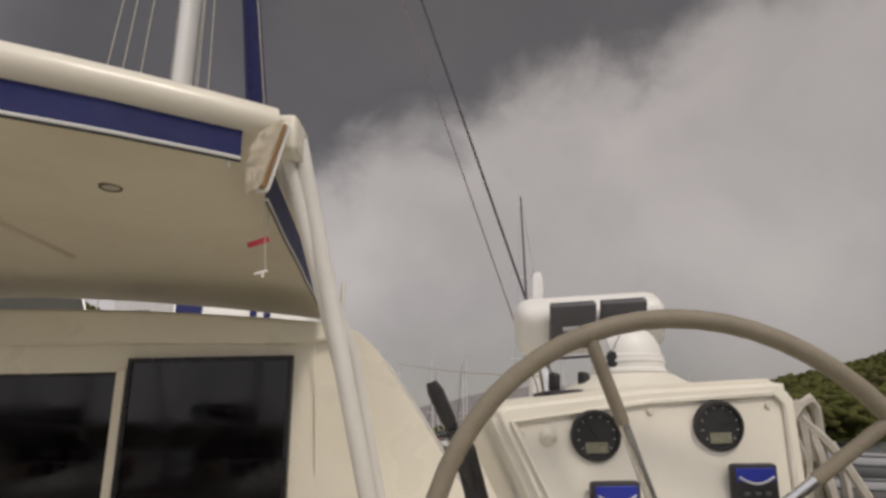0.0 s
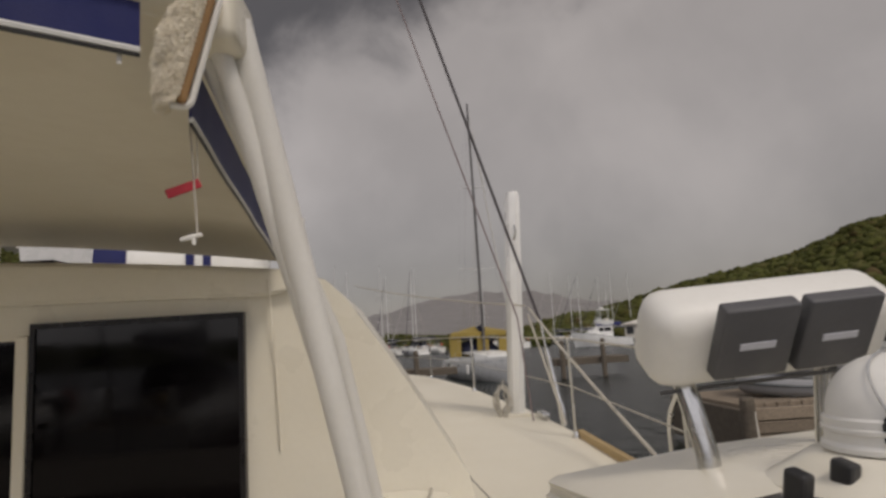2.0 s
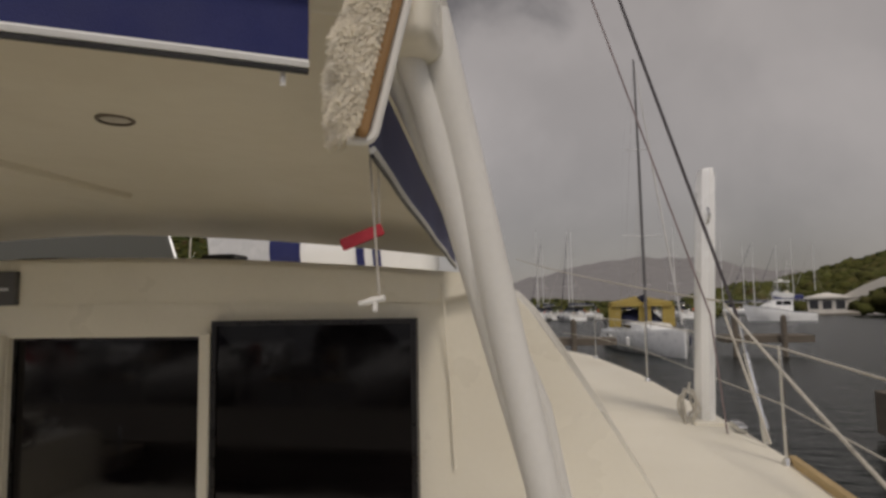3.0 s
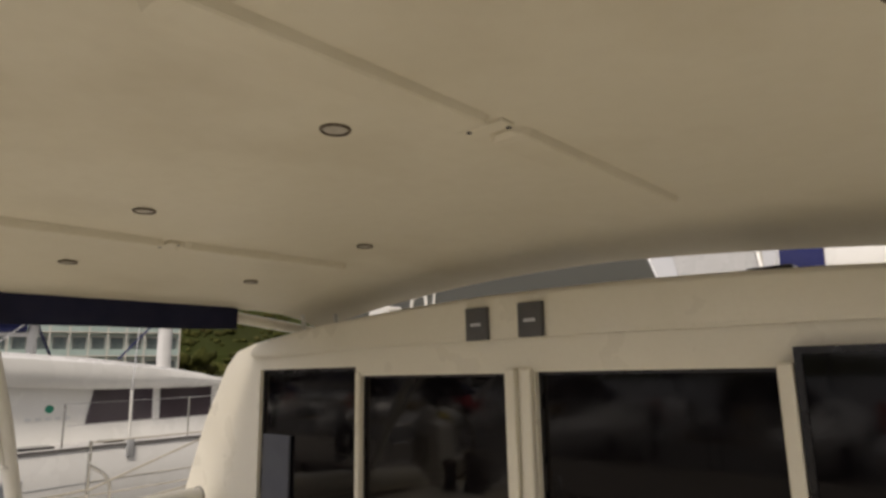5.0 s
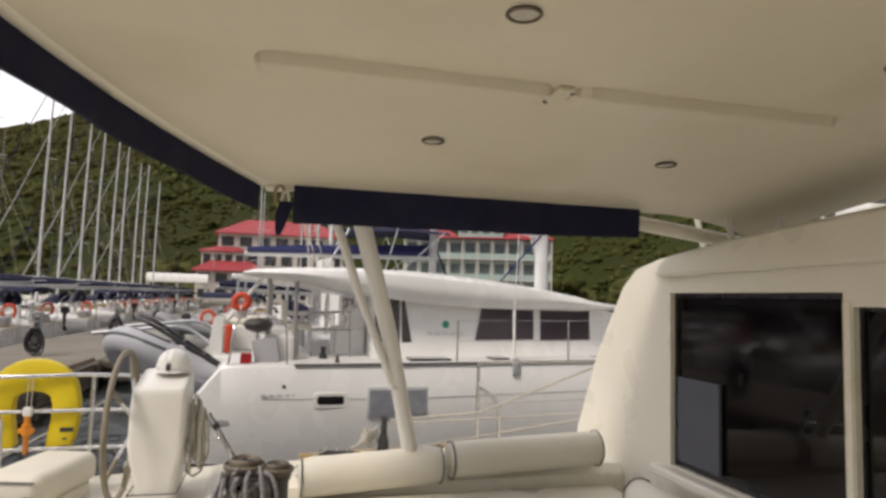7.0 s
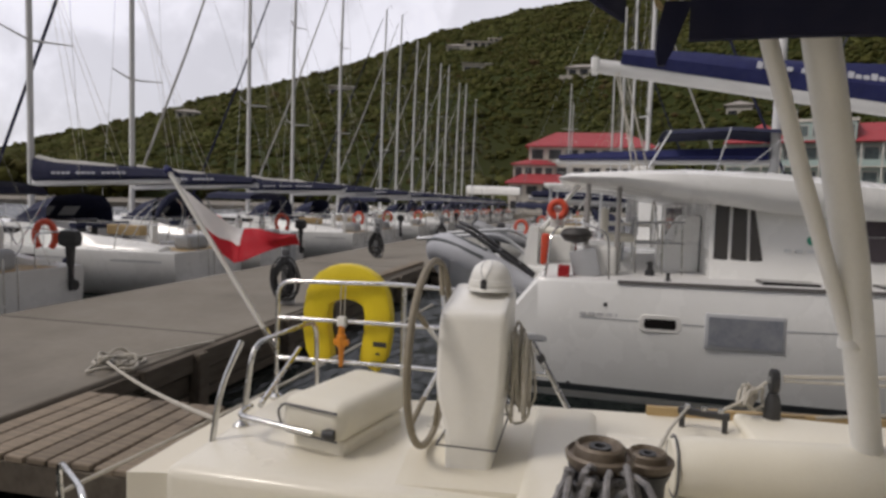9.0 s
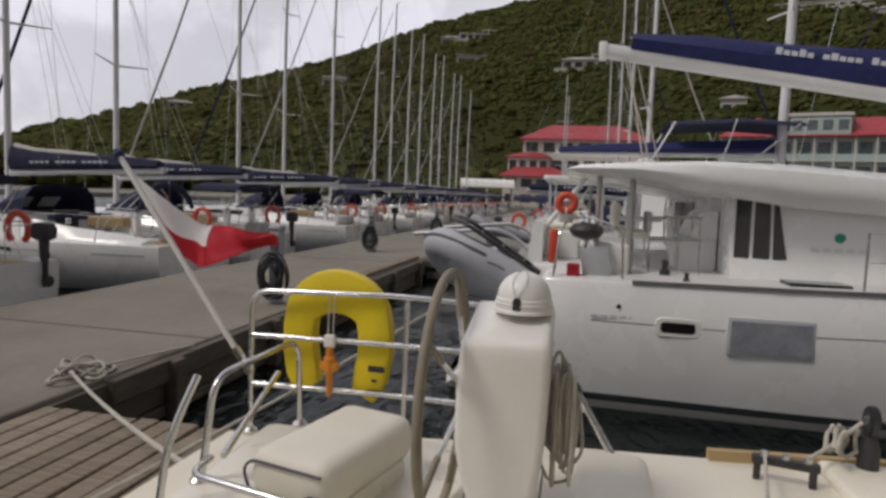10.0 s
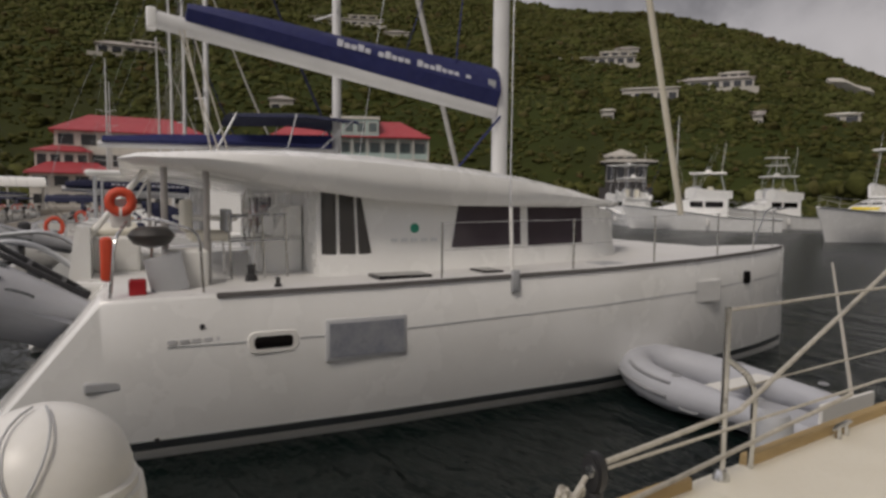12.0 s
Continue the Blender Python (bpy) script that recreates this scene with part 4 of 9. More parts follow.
part("compass_mound", turned([(0.135, -0.02), (0.13, 0.004), (0.10, 0.022), (0.085, 0.032), (0.02, 0.034)], 28, Matrix.Translation((0.025, -0.045, 0.722))), GEL, cons, "", True)
# throttle
t = thing("throttle_lever", "black engine lever on a black side plate", "throttle lever", at=(2.56, -2.10, 1.85))
part("plate", box(-0.02, 0.02, -0.05, 0.06, -0.12, 0.30, 0.012, 2, pose(0, 0, 0, 0, -14, 0)), BLACK, t)
part("lever", tube([(-0.03, -0.02, 0.12), (-0.06, -0.045, 0.23), (-0.09, -0.065, 0.315)], [0.012, 0.010, 0.012], 10), BLACK, t, "", True)
part("grip", loft([[Vector((-0.09, -0.065, 0.315)) + Vector((-0.035, -0.02, 0.08)) * s + w * Vector((math.cos(k * math.pi / 4), 0.6 * math.sin(k * math.pi / 4), 0.3 * math.cos(k * math.pi / 4))) for k in range(8)] for s, w in ((0, 0.009), (0.2, 0.013), (0.8, 0.014), (1.0, 0.009))]), BLACK, t, "", True)

# port pedestal
PALEGEL = material("pale_gelcoat", (0.80, 0.785, 0.73), 0.34, second=(0.72, 0.70, 0.64), scale=2, amount=0.45, fine=45, bump=0.03, bump_scale=25, coat=0.15, stain=(0.62, 0.59, 0.52), stain_scale=2.2, stain_amount=0.3)
ped = thing("helm_pedestal", "slender cream moulded helm pedestal", "helm pedestal", at=(-3.36, -2.44, 1.40))
P0 = Vector((-3.36, -2.44, 1.40))
def round_rect(x0, x1, y0, y1, r, n=4):
    pts = []
    for cx, cy, a0 in ((x1 - r, y1 - r, 0), (x0 + r, y1 - r, 90), (x0 + r, y0 + r, 180), (x1 - r, y0 + r, 270)):
        for k in range(n + 1):
            a_ = radians(a0 + 90 * k / n)
            pts.append((cx + r * math.cos(a_), cy + r * math.sin(a_)))
    return pts


rings = []
for z, x0, x1, y0, y1, inn, tilt in ((1.40, -3.56, -3.17, -2.535, -2.36, 0, 0), (1.55, -3.56, -3.17, -2.54, -2.355, 0, 0), (1.66, -3.55, -3.18, -2.575, -2.335, 0, 0), (1.72, -3.545, -3.185, -2.585, -2.33, 0, 0), (1.86, -3.54, -3.19, -2.585, -2.325, 0, 0.2), (1.965, -3.535, -3.195, -2.58, -2.325, 0, 1.0), (1.990, -3.535, -3.195, -2.58, -2.325, 0.004, 1.0), (1.999, -3.535, -3.195, -2.58, -2.325, 0.013, 1.0), (2.001, -3.535, -3.195, -2.58, -2.325, 0.03, 1.0)):
    rings.append([Vector((x, y, z + tilt * (0.07 * min(1.0, max(0.0, (-3.2 - x) / 0.22)) + 0.02 * (y + 2.45)))) - P0 for x, y in round_rect(x0 + inn, x1 - inn, y0 + inn, y1 - inn, 0.026)])
part("body", loft(rings), PALEGEL, ped, "", True)
part("joint", tube([Vector(p) - P0 for p in ((-3.575, -2.565, 1.50), (-3.155, -2.565, 1.50), (-3.155, -2.34, 1.50), (-3.575, -2.34, 1.50))], 0.004, 5, True), GREY, ped, "fine dark joint")
compass_dome((-3.41, -2.42, 2.062), 0.082, "white domed plastic cover over the port compass")

# helm seat
seat = thing("helmsman_chair", "cream vinyl helmsman's seat with dark piping on a steel frame", "helm chair", at=(-3.42, -3.02, 1.40))
SM = pose(0, 0, 0, 0, 0, -14)
part("cushion", box(-0.27, 0.27, -0.145, 0.16, 0.055, 0.215, 0.055, 4, SM), CUSHION, seat, "", True)
part("piping", tube([SM @ Vector(p) for p in rounded([(0.275, 0.14, 0.185), (0.275, -0.12, 0.185), (0.275, -0.15, 0.15), (0.275, -0.12, 0.075), (0.275, 0.14, 0.075)], 0.04)], 0.005, 6), GREY, seat, "dark piping")
part("base", box(-0.24, 0.22, -0.12, 0.14, -0.02, 0.06, 0.02, 2, SM), GEL, seat)
part("arm_tube", tube([SM @ Vector(p) for p in rounded([(0.30, 0.05, 0.10), (0.32, -0.32, 0.11), (0.20, -0.36, 0.11)], 0.05)], 0.0125, 10), STEEL, seat, "steel tube", True)
part("knob", turned([(0.02, 0.0), (0.022, 0.03), (0.014, 0.05)], 12, pose(0.295, 0.06, 0.10, 90, 0, 0)), BLACK, seat, "", True)


# ---- port stern rail, buoy, flag ----
rail = thing("stern_rail", "stainless steel tube stern rail with three bars", "stern rail", at=(-3.9, -3.3, 1.36))
R0 = Vector((-3.9, -3.3, 1.36))
BARS = (
    ("top_bar", [(-4.02, -3.66, 1.31), (-4.02, -3.66, 1.955), (-4.02, -3.0, 1.975), (-4.0, -2.60, 1.965), (-3.99, -2.44, 1.92), (-3.99, -2.40, 1.41)]),
    ("middle_bar", [(-4.02, -3.655, 1.755), (-4.02, -3.0, 1.765), (-3.99, -2.42, 1.765)]),
    ("lower_bar", [(-4.02, -3.655, 1.535), (-4.02, -3.0, 1.545), (-3.99, -2.41, 1.55)]),
    ("inner_hoop", [(-3.36, -3.49, 1.36), (-3.385, -3.45, 1.76), (-3.94, -3.40, 1.772), (-3.95, -3.39, 1.40)]),
    ("brace", [(-4.0, -3.52, 1.60), (-3.36, -3.40, 1.50)]),
    ("post", [(-4.02, -2.95, 1.36), (-4.02, -2.95, 1.97)]),
)
for name_, pts in BARS:
    part(name_, tube([p - R0 for p in rounded(pts, 0.09)], 0.0125, 10), STEEL, rail, "", True)
for x, y, z in ((-4.02, -3.66, 1.315), (-3.36, -3.49, 1.40), (-3.95, -3.39, 1.40), (-3.99, -2.40, 1.415), (-4.02, -2.95, 1.38)):
    part("foot", turned([(0.034, -0.01), (0.034, 0.006), (0.018, 0.02)], 14, Matrix.Translation(Vector((x, y, z)) - R0)), STEEL, rail, "", True)
# second hoop and ladder abaft the helm
hoop = thing("stern_hoop", "curved stainless steel hoop beside the transom steps", "stern rail", at=(-2.95, -3.75, 1.0))
part("tube", tube([Vector(p) - Vector((-2.95, -3.75, 1.0)) for p in rounded([(-3.16, -3.52, 1.28), (-3.20, -3.50, 1.60), (-3.27, -3.44, 1.80)], 0.15)], 0.0125, 10), STEEL, hoop, "", True)
part("grab", tube([Vector(p) - Vector((-2.95, -3.75, 1.0)) for p in rounded([(-3.05, -4.12, 1.0), (-2.98, -4.08, 1.33), (-2.70, -3.70, 1.36), (-2.60, -3.6, 1.0)], 0.12)], 0.0125, 10), STEEL, hoop, "", True)

buoy = thing("horseshoe_buoy", "bright yellow horseshoe lifebuoy hung on the stern rail", "lifebuoy", at=(-4.09, -3.28, 1.50))
arc = [(0.20 * math.cos(a_), 0.315 + 0.115 * math.sin(a_)) for a_ in np.linspace(math.pi, 0, 13)]
path_ = [(-0.155, 0.03), (-0.19, 0.11), (-0.208, 0.19), (-0.208, 0.28)] + arc + [(0.208, 0.28), (0.208, 0.19), (0.19, 0.11), (0.155, 0.03)]
rings = []
for i, (u, v) in enumerate(path_):
    a_, b_ = path_[max(i - 1, 0)], path_[min(i + 1, len(path_) - 1)]
    d = Vector((b_[0] - a_[0], b_[1] - a_[1])).normalized()
    nrm = Vector((-d.y, d.x))
    w = 0.088 if 0 < i < len(path_) - 1 else 0.066
    ring = []
    for k in range(12):
        c_, s_ = math.cos(k * math.pi / 6), math.sin(k * math.pi / 6)
        cc, ss = math.copysign(abs(c_) ** 0.36, c_), math.copysign(abs(s_) ** 0.36, s_)
        q = Vector((u, v)) + nrm * w * cc
        ring.append((0.042 * ss, q.x * 0.86, q.y * 1.11 - 0.01))
    rings.append(ring)
BM = pose(0, 0, 0, 0, 0, -3)
part("float", loft([[BM @ Vector(p) for p in ring] for ring in rings]), YELLOW, buoy, "", True)
for y, z, w, h in ((0.20, 0.135, 0.075, 0.026), (0.19, 0.09, 0.022, 0.012), (0.19, 0.05, 0.06, 0.006)):
    part("print", box(0.0425, 0.0445, y - w / 2, y + w / 2, z, z + h, 0, 2, BM), BLACK, buoy, "dark printed bar")
light = part("buoy_light", tube([BM @ Vector(p) for p in ((0.085, 0.0, 0.020), (0.085, 0.0, 0.120), (0.085, 0.0, 0.130), (0.085, 0.0, 0.190), (0.085, 0.0, 0.195), (0.085, 0.0, 0.245))], [0.011, 0.017, 0.026, 0.026, 0.017, 0.015], 12), ORANGE, buoy, "orange buoy light", True)
part("collar", box(0.067, 0.105, -0.042, 0.042, 0.135, 0.17, 0.01, 2, BM), ORANGE, light, "orange bracket", True)
part("clip", box(0.07, 0.10, -0.025, 0.025, 0.235, 0.29, 0.008, 2, BM), PLASTIC, buoy, "white clip")
for dy in (-0.012, 0.012):
    part("cord", tube([BM @ Vector((0.08, dy, 0.29)), BM @ Vector((0.072, dy, 0.475))], 0.003, 6), ROPE, buoy)

flag = thing("ensign", "red and white ensign lifting from a raked white staff", "flag", at=(-4.02, -3.68, 1.72))
part("staff", tube([(0, 0, -0.12), (-0.02, -0.66, 0.80)], 0.013, 10), PLASTIC, flag, "white staff", True)
part("socket", tube([(0.002, 0.02, -0.14), (-0.002, -0.06, -0.03)], 0.019, 10), STEEL, flag)


def cloth(pts_fn, nu, nv, name_, mat, label):
    return part(name_, solid(panel([[pts_fn(i / nu, j / nv) for i in range(nu + 1)] for j in range(nv + 1)]), 0.0025), mat, flag, label, True)


def fold(u, v):
    """The cloth: u along the fly, v down the hoist; it falls from the staff, then lifts out in the breeze."""
    fall, lift = min(u, 0.5) * 2, max(u - 0.5, 0.0) * 2
    ease = 0.10 * math.exp(-((u - 0.5) / 0.16) ** 2)
    head = Vector((-0.02, -0.63, 0.76)) + Vector((-0.08, 0.34, -0.29)) * fall + Vector((-0.07, 0.30, 0.03)) * lift + Vector((0, 0, 0.35 * ease))
    foot = Vector((-0.012, -0.36, 0.38)) + Vector((-0.02, 0.09, -0.08)) * fall + Vector((-0.08, 0.34, 0.13)) * lift + Vector((0, 0, 0.2 * ease))
    p = head.lerp(foot, v)
    p.x += u * (0.05 * math.sin(9.0 * u + 2.2 * v) + 0.025 * math.sin(17 * u - 4 * v))
    p.z += u * 0.02 * math.sin(11 * u + 5 * v)
    return p


cloth(lambda u, v: fold(0.02 + 0.53 * u, 0.58 * v), 14, 8, "canton", FLAGWHITE, "white panel")
cloth(lambda u, v: fold(0.02 + 0.53 * u, 0.58 + 0.42 * v), 14, 6, "lower_panel", FLAGRED, "red panel")
cloth(lambda u, v: fold(0.55 + 0.45 * u, v), 14, 12, "fly", FLAGRED, "red panel")
part("finial", turned([(0.02, 0), (0.026, 0.02), (0.012, 0.045)], 12, pose(-0.02, -0.66, 0.80, 35, 0, 0)), NAVY, flag)

# ---- deck gear to port ----
ROPEGREY = material("flecked_grey_rope", (0.30, 0.29, 0.29), 0.9, second=(0.13, 0.13, 0.14), scale=55, amount=0.9, fine=240, bump=0.5, bump_scale=180)


def winch(at, r, h, label, rope=True):
    t_ = thing("winch", label, "winch", "deck winches", at)
    part("base", turned([(r * 1.25, 0), (r * 1.25, h * 0.12), (r * 1.0, h * 0.2), (r * 0.98, h * 0.3)], 24), BLACK, t_, "", True)
    part("drum", turned([(r * 0.85, h * 0.28), (r * 0.72, h * 0.45), (r * 0.75, h * 0.7), (r * 0.95, h * 0.8)], 24), BLACK, t_, "", True)
    part("top", turned([(r * 0.86, h * 0.80), (r * 1.04, h * 0.85), (r * 1.06, h * 0.88), (r * 0.98, h * 0.895), (r * 0.94, h * 0.87), (r * 0.80, h * 0.87), (r * 0.76, h * 0.93), (r * 0.68, h * 0.945), (r * 0.60, h * 0.91), (r * 0.25, h * 0.91), (r * 0.22, h * 0.88), (r * 0.02, h * 0.88)], 28), DULLCHROME, t_, "dull chrome self-tailing top", True)
    part("socket", turned([(r * 0.34, h * 0.90), (r * 0.34, h * 0.93), (r * 0.18, h * 0.93), (r * 0.15, h * 0.88)], 16), BLACK, t_)
    if rope:
        for k in range(6):
            part("turn", tube([(r * (0.84 + 0.05 * math.sin(2.3 * k)) * math.cos(q) + 0.004 * math.sin(k), r * (0.84 + 0.05 * math.sin(2.3 * k)) * math.sin(q), h * (0.50 + 0.055 * k + 0.012 * math.sin(q + 1.9 * k))) for q in np.linspace(0, 2 * math.pi, 24, endpoint=False)], 0.009, 8, True), ROPEGREY, t_, "grey rope turn", True)
    return t_


winch((-2.47, -2.0, 1.44), 0.08, 0.41, "tall chrome sheet winch wrapped with grey rope")
winch((-2.62, -1.87, 1.44), 0.066, 0.345, "smaller chrome winch with a black base", False)


def rope_coil(name_, at, label, loops_, size, mat, seed, thick=0.007, hang=(0, 0, -1), spread_=(0.05, 0.05)):
    rnd = random.Random(seed)
    t_ = thing(name_, label, "rope coil", at=at)
    for k in range(loops_):
        w, h = size[0] * rnd.uniform(0.6, 1.1), size[1] * rnd.uniform(0.75, 1.08)
        ox, oy, tw, drop = rnd.uniform(-1, 1) * spread_[0], rnd.uniform(-1, 1) * spread_[1], rnd.uniform(-0.9, 0.9), rnd.uniform(0, 0.28) * size[1]
        pts = []
        for q in np.linspace(0, 2 * math.pi, 22, endpoint=False):
            u, v = w * math.sin(q) * (1.0 - 0.35 * math.cos(q)) + 0.3 * w * math.sin(2 * q + 1.7 * k), -h * (1 - math.cos(q)) / 2 - drop
            pts.append((ox + u * math.cos(tw) + 0.01 * math.sin(3 * q + k), oy + u * math.sin(tw), v + 0.008 * math.sin(5 * q + k)))
        part("loop", tube(pts, thick, 6, True), mat, t_, "", True)
    return t_


rope_coil("rope_coil", (-3.40, -2.285, 1.93), "grey-white sheets coiled and hung on the pedestal", 14, (0.06, 0.34), ROPE, 4, 0.0055, spread_=(0.10, 0.04))
rope_coil("rope_coil", (-2.375, -2.02, 1.80), "grey rope tail heaped over the winch", 17, (0.085, 0.25), ROPEGREY, 9, 0.0085, spread_=(0.03, 0.085))
rope_coil("rope_coil", (3.12, -2.02, 2.22), "beige mooring rope coiled and hung outside the console", 16, (0.08, 0.55), ROPE, 14, 0.009, spread_=(0.05, 0.10))

structure(part("trim", box(-4.075, -3.55, -1.33, -0.62, 1.39, 1.462, 0.025, 3), DECK, None, "", True), "low cream moulded step on the port deck", "deck step")
t = thing("standing_block", "black upright turning block on the port deck", "deck block", at=(-4.03, -1.17, 1.461))
part("boot", turned([(0.038, 0.0), (0.036, 0.07), (0.022, 0.12)], 14), BLACK, t, "", True)
part("cheek", prism([(0.044 * math.cos(q), 0.175 + 0.06 * math.sin(q)) for q in np.linspace(0, 2 * math.pi, 16, endpoint=False)], 0.034, Matrix.Translation((0, -0.017, 0)), 0.006), BLACK, t, "", True)
part("sheave", turned([(0.02, -0.02), (0.02, 0.02)], 12, pose(0, 0, 0.18, 90, 0, 0)), STEEL, t)
t = thing("rope_clutch", "black rope clutch bank on the port deck", "rope clutch", at=(-3.90, -1.49, 1.418))
part("rail", box(-0.02, 0.02, -0.11, 0.11, 0.06, 0.09, 0.006, 2, pose(0, 0, 0, 0, 0, -12)), BLACK, t)
for k, dy in enumerate((-0.07, 0.0, 0.07)):
    part("cam", turned([(0.018, 0.085), (0.014, 0.105)], 12, pose(dy * 0.2, dy * 0.97, 0)), STEEL, t)
for dy in (-0.09, 0.09):
    part("leg", box(-0.012, 0.012, dy - 0.012, dy + 0.012, -0.01, 0.065, 0.003, 1, pose(0, 0, 0, 0, 0, -12)), BLACK, t)
t = thing("rail_brace", "slanted steel brace from the stern rail to the port deck", "rail brace", at=(-3.98, -2.08, 1.40))
part("strut", tube([(0.0, 0.0, 0.0), (-0.10, -0.21, 0.32)], 0.016, 12), STEEL, t, "", True)
part("foot", turned([(0.032, 0.0), (0.032, 0.006), (0.018, 0.014)], 14), STEEL, t, "", True)
part("rung", tube([(-0.052, -0.11, 0.167), (-0.052, -0.27, 0.175)], 0.011, 10), STEEL, t, "", True)
part("clamp", turned([(0.02, -0.02), (0.022, 0.0), (0.02, 0.02)], 12, pose(-0.075, -0.16, 0.245, 30, 0, 0)), BLACK, t, "black pipe clamp")
t = thing("deck_fitting", "small black padeye on the moulded step", "deck fitting", at=(-3.1, -1.5, 1.43))
part("plate", box(-0.03, 0.03, -0.02, 0.02, 0, 0.01, 0.003, 1), BLACK, t)
part("eye", tube([(-0.02, 0, 0.008), (-0.015, 0, 0.045), (0.015, 0, 0.045), (0.02, 0, 0.008)], 0.006, 8), BLACK, t)
for nm, pts, r in (("control_line", [(-4.03, -1.20, 1.63), (-4.0, -1.32, 1.53), (-3.92, -1.42, 1.50)], 0.008), ("control_line", [(-3.90, -1.56, 1.515), (-3.3, -1.72, 1.60), (-2.66, -1.87, 1.68)], 0.006), ("sheet", [(-4.03, -1.13, 1.64), (-4.20, 0.5, 1.66), (-4.1, 3.5, 1.75)], 0.006)):
    tagged(part(nm, tube(pts, r, 7), ROPE, None, "", True), "pale braided control line led along the deck", "rope")


def stanchion(at, h, label, lean=(0, 0)):
    t_ = thing("stanchion", label, "stanchion", "lifeline stanchions", at)
    part("tube", tube([(0, 0, 0.0), (lean[0], lean[1], h)], 0.0125, 10), STEEL, t_, "", True)
    part("foot", turned([(0.032, -0.004), (0.03, 0.01), (0.018, 0.035)], 12), STEEL, t_, "", True)
    return t_


def s_edge(y, off=0.09):
    return (lerp_at(y, S_OUT) - off, y, lerp_at(y, S_LEVEL))


def p_edge(y, off=0.08):
    return (lerp_at(y, P_OUT) + off, y, lerp_at(y, P_LEVEL))


# port gate: a post with a brace, then a stanchion
stanchion(p_edge(-0.46), 0.62, "stainless gate stanchion on the port deck edge")
g0 = Vector(p_edge(-0.46))
t = thing("gate_brace", "bent stainless brace of the port boarding gate", "stanchion", at=p_edge(-0.28))
part("tube", tube([Vector(p) - Vector(p_edge(-0.28)) for p in rounded([g0 + Vector((0, 0, 0.44)), g0 + Vector((0, 0.16, 0.34)), Vector(p_edge(-0.28)), ], 0.09)], 0.012, 10), STEEL, t, "", True)
for y in (1.25, 3.4):
    stanchion(p_edge(y), 0.62, "stainless lifeline stanchion on the port deck edge")
t = thing("gate_brace", "bent stainless brace of the port boarding gate", "stanchion", at=p_edge(1.12))
part("tube", tube([Vector(p) - Vector(p_edge(1.12)) for p in rounded([Vector(p_edge(1.25)) + Vector((0, 0, 0.62)), Vector(p_edge(1.10)) + Vector((0, 0, 0.58)), Vector(p_edge(1.06)) + Vector((0, 0, 0.1))], 0.08)], 0.012, 10), STEEL, t, "", True)


def line(pts, r, mat, label, nm="lifeline"):
    return tagged(part(nm, tube(pts, r, 7), mat, None, "", True), label, "rope")


for h in (0.61, 0.32):
    ys = (-0.46, 1.25, 3.4, 6.0)
    line([Vector(p_edge(y)) + Vector((0, 0, h)) for y in ys], 0.006 if h > 0.5 else 0.004, ROPE, "white covered lifeline through the port stanchions")
line([(-4.03, -1.13, 1.66), (-4.12, -0.46, 1.69), (-4.5, 1.3, 2.2), (-4.3, 5.0, 3.4)], 0.009, ROPE, "white mooring line led up over the port rail", "mooring_line")
line([(-4.14, -0.95, 1.45), (-4.25, 0.4, 1.60), (-6.1, 3.2, 1.9)], 0.009, ROPE, "white painter of the inflatable dinghy", "mooring_line")
rope_coil("rope_coil", (-4.04, -1.26, 1.615), "white mooring rope bunched beside the turning block", 4, (0.06, 0.10), ROPE, 21, 0.008, spread_=(0.05, 0.05))


def cleat(at, label, turn=0.0, s=1.0):
    t_ = thing("deck_cleat", label, "cleat", "deck cleats", at, turn)
    part("horns", tube([(0, -0.09 * s, 0.045 * s), (0, -0.05 * s, 0.05 * s), (0, 0.05 * s, 0.05 * s), (0, 0.09 * s, 0.045 * s)], [0.006 * s, 0.011 * s, 0.011 * s, 0.006 * s], 8), STEEL, t_, "", True)
    for y in (-0.035, 0.035):
        part("foot", tube([(0, y * s, -0.002), (0, y * s, 0.05 * s)], [0.015 * s, 0.009 * s], 8), STEEL, t_, "", True)
    return t_


cleat((-4.25, 0.35, 1.425), "small stainless cleat on the port deck", 10)
cleat((3.22, 0.24, 1.715), "small stainless cleat on the starboard deck", -5)

# ---- starboard deck gear ----
t = thing("daggerboard", "raised white daggerboard standing through the side deck", "daggerboard", at=(3.07, 2.40, 1.79))
part("board", loft([[(cx + c_ * 0.064 * q, cy + s_ * 0.17 * q, z) for c_, s_ in ((0, -1), (0.7, -0.8), (1, -0.2), (0.9, 0.4), (0, 1), (-0.9, 0.4), (-1, -0.2), (-0.7, -0.8))] for z, cx, cy, q in ((0.0, 0, 0, 1.0), (0.9, 0.04, -0.03, 1.0), (1.70, 0.08, -0.05, 0.98), (1.765, 0.085, -0.05, 0.75))]), WHITE, t, "", True)
part("collar", box(-0.10, 0.10, -0.22, 0.22, -0.01, 0.02, 0.008, 2), GEL, t)
part("bail", tube([(0.05, -0.20, 1.36), (0.06, -0.245, 1.42), (0.06, -0.20, 1.48)], 0.008, 8), STEEL, t)
rope_coil("rope_coil", (2.93, 2.26, 2.08), "beige halyard coiled against the daggerboard", 5, (0.05, 0.26), ROPE, 33, 0.007, spread_=(0.03, 0.05))
shroud = thing("shroud", "dark wire shroud with a steel turnbuckle", "shroud", at=(3.31, 1.80, 1.77))
part("wire", tube([(-0.08, 0.16, 0.72), (-1.23, 0.35, 4.83), (-3.31, 0.65, 12.2)], 0.011, 8), ROPEDARK, shroud, "dark wire", True)
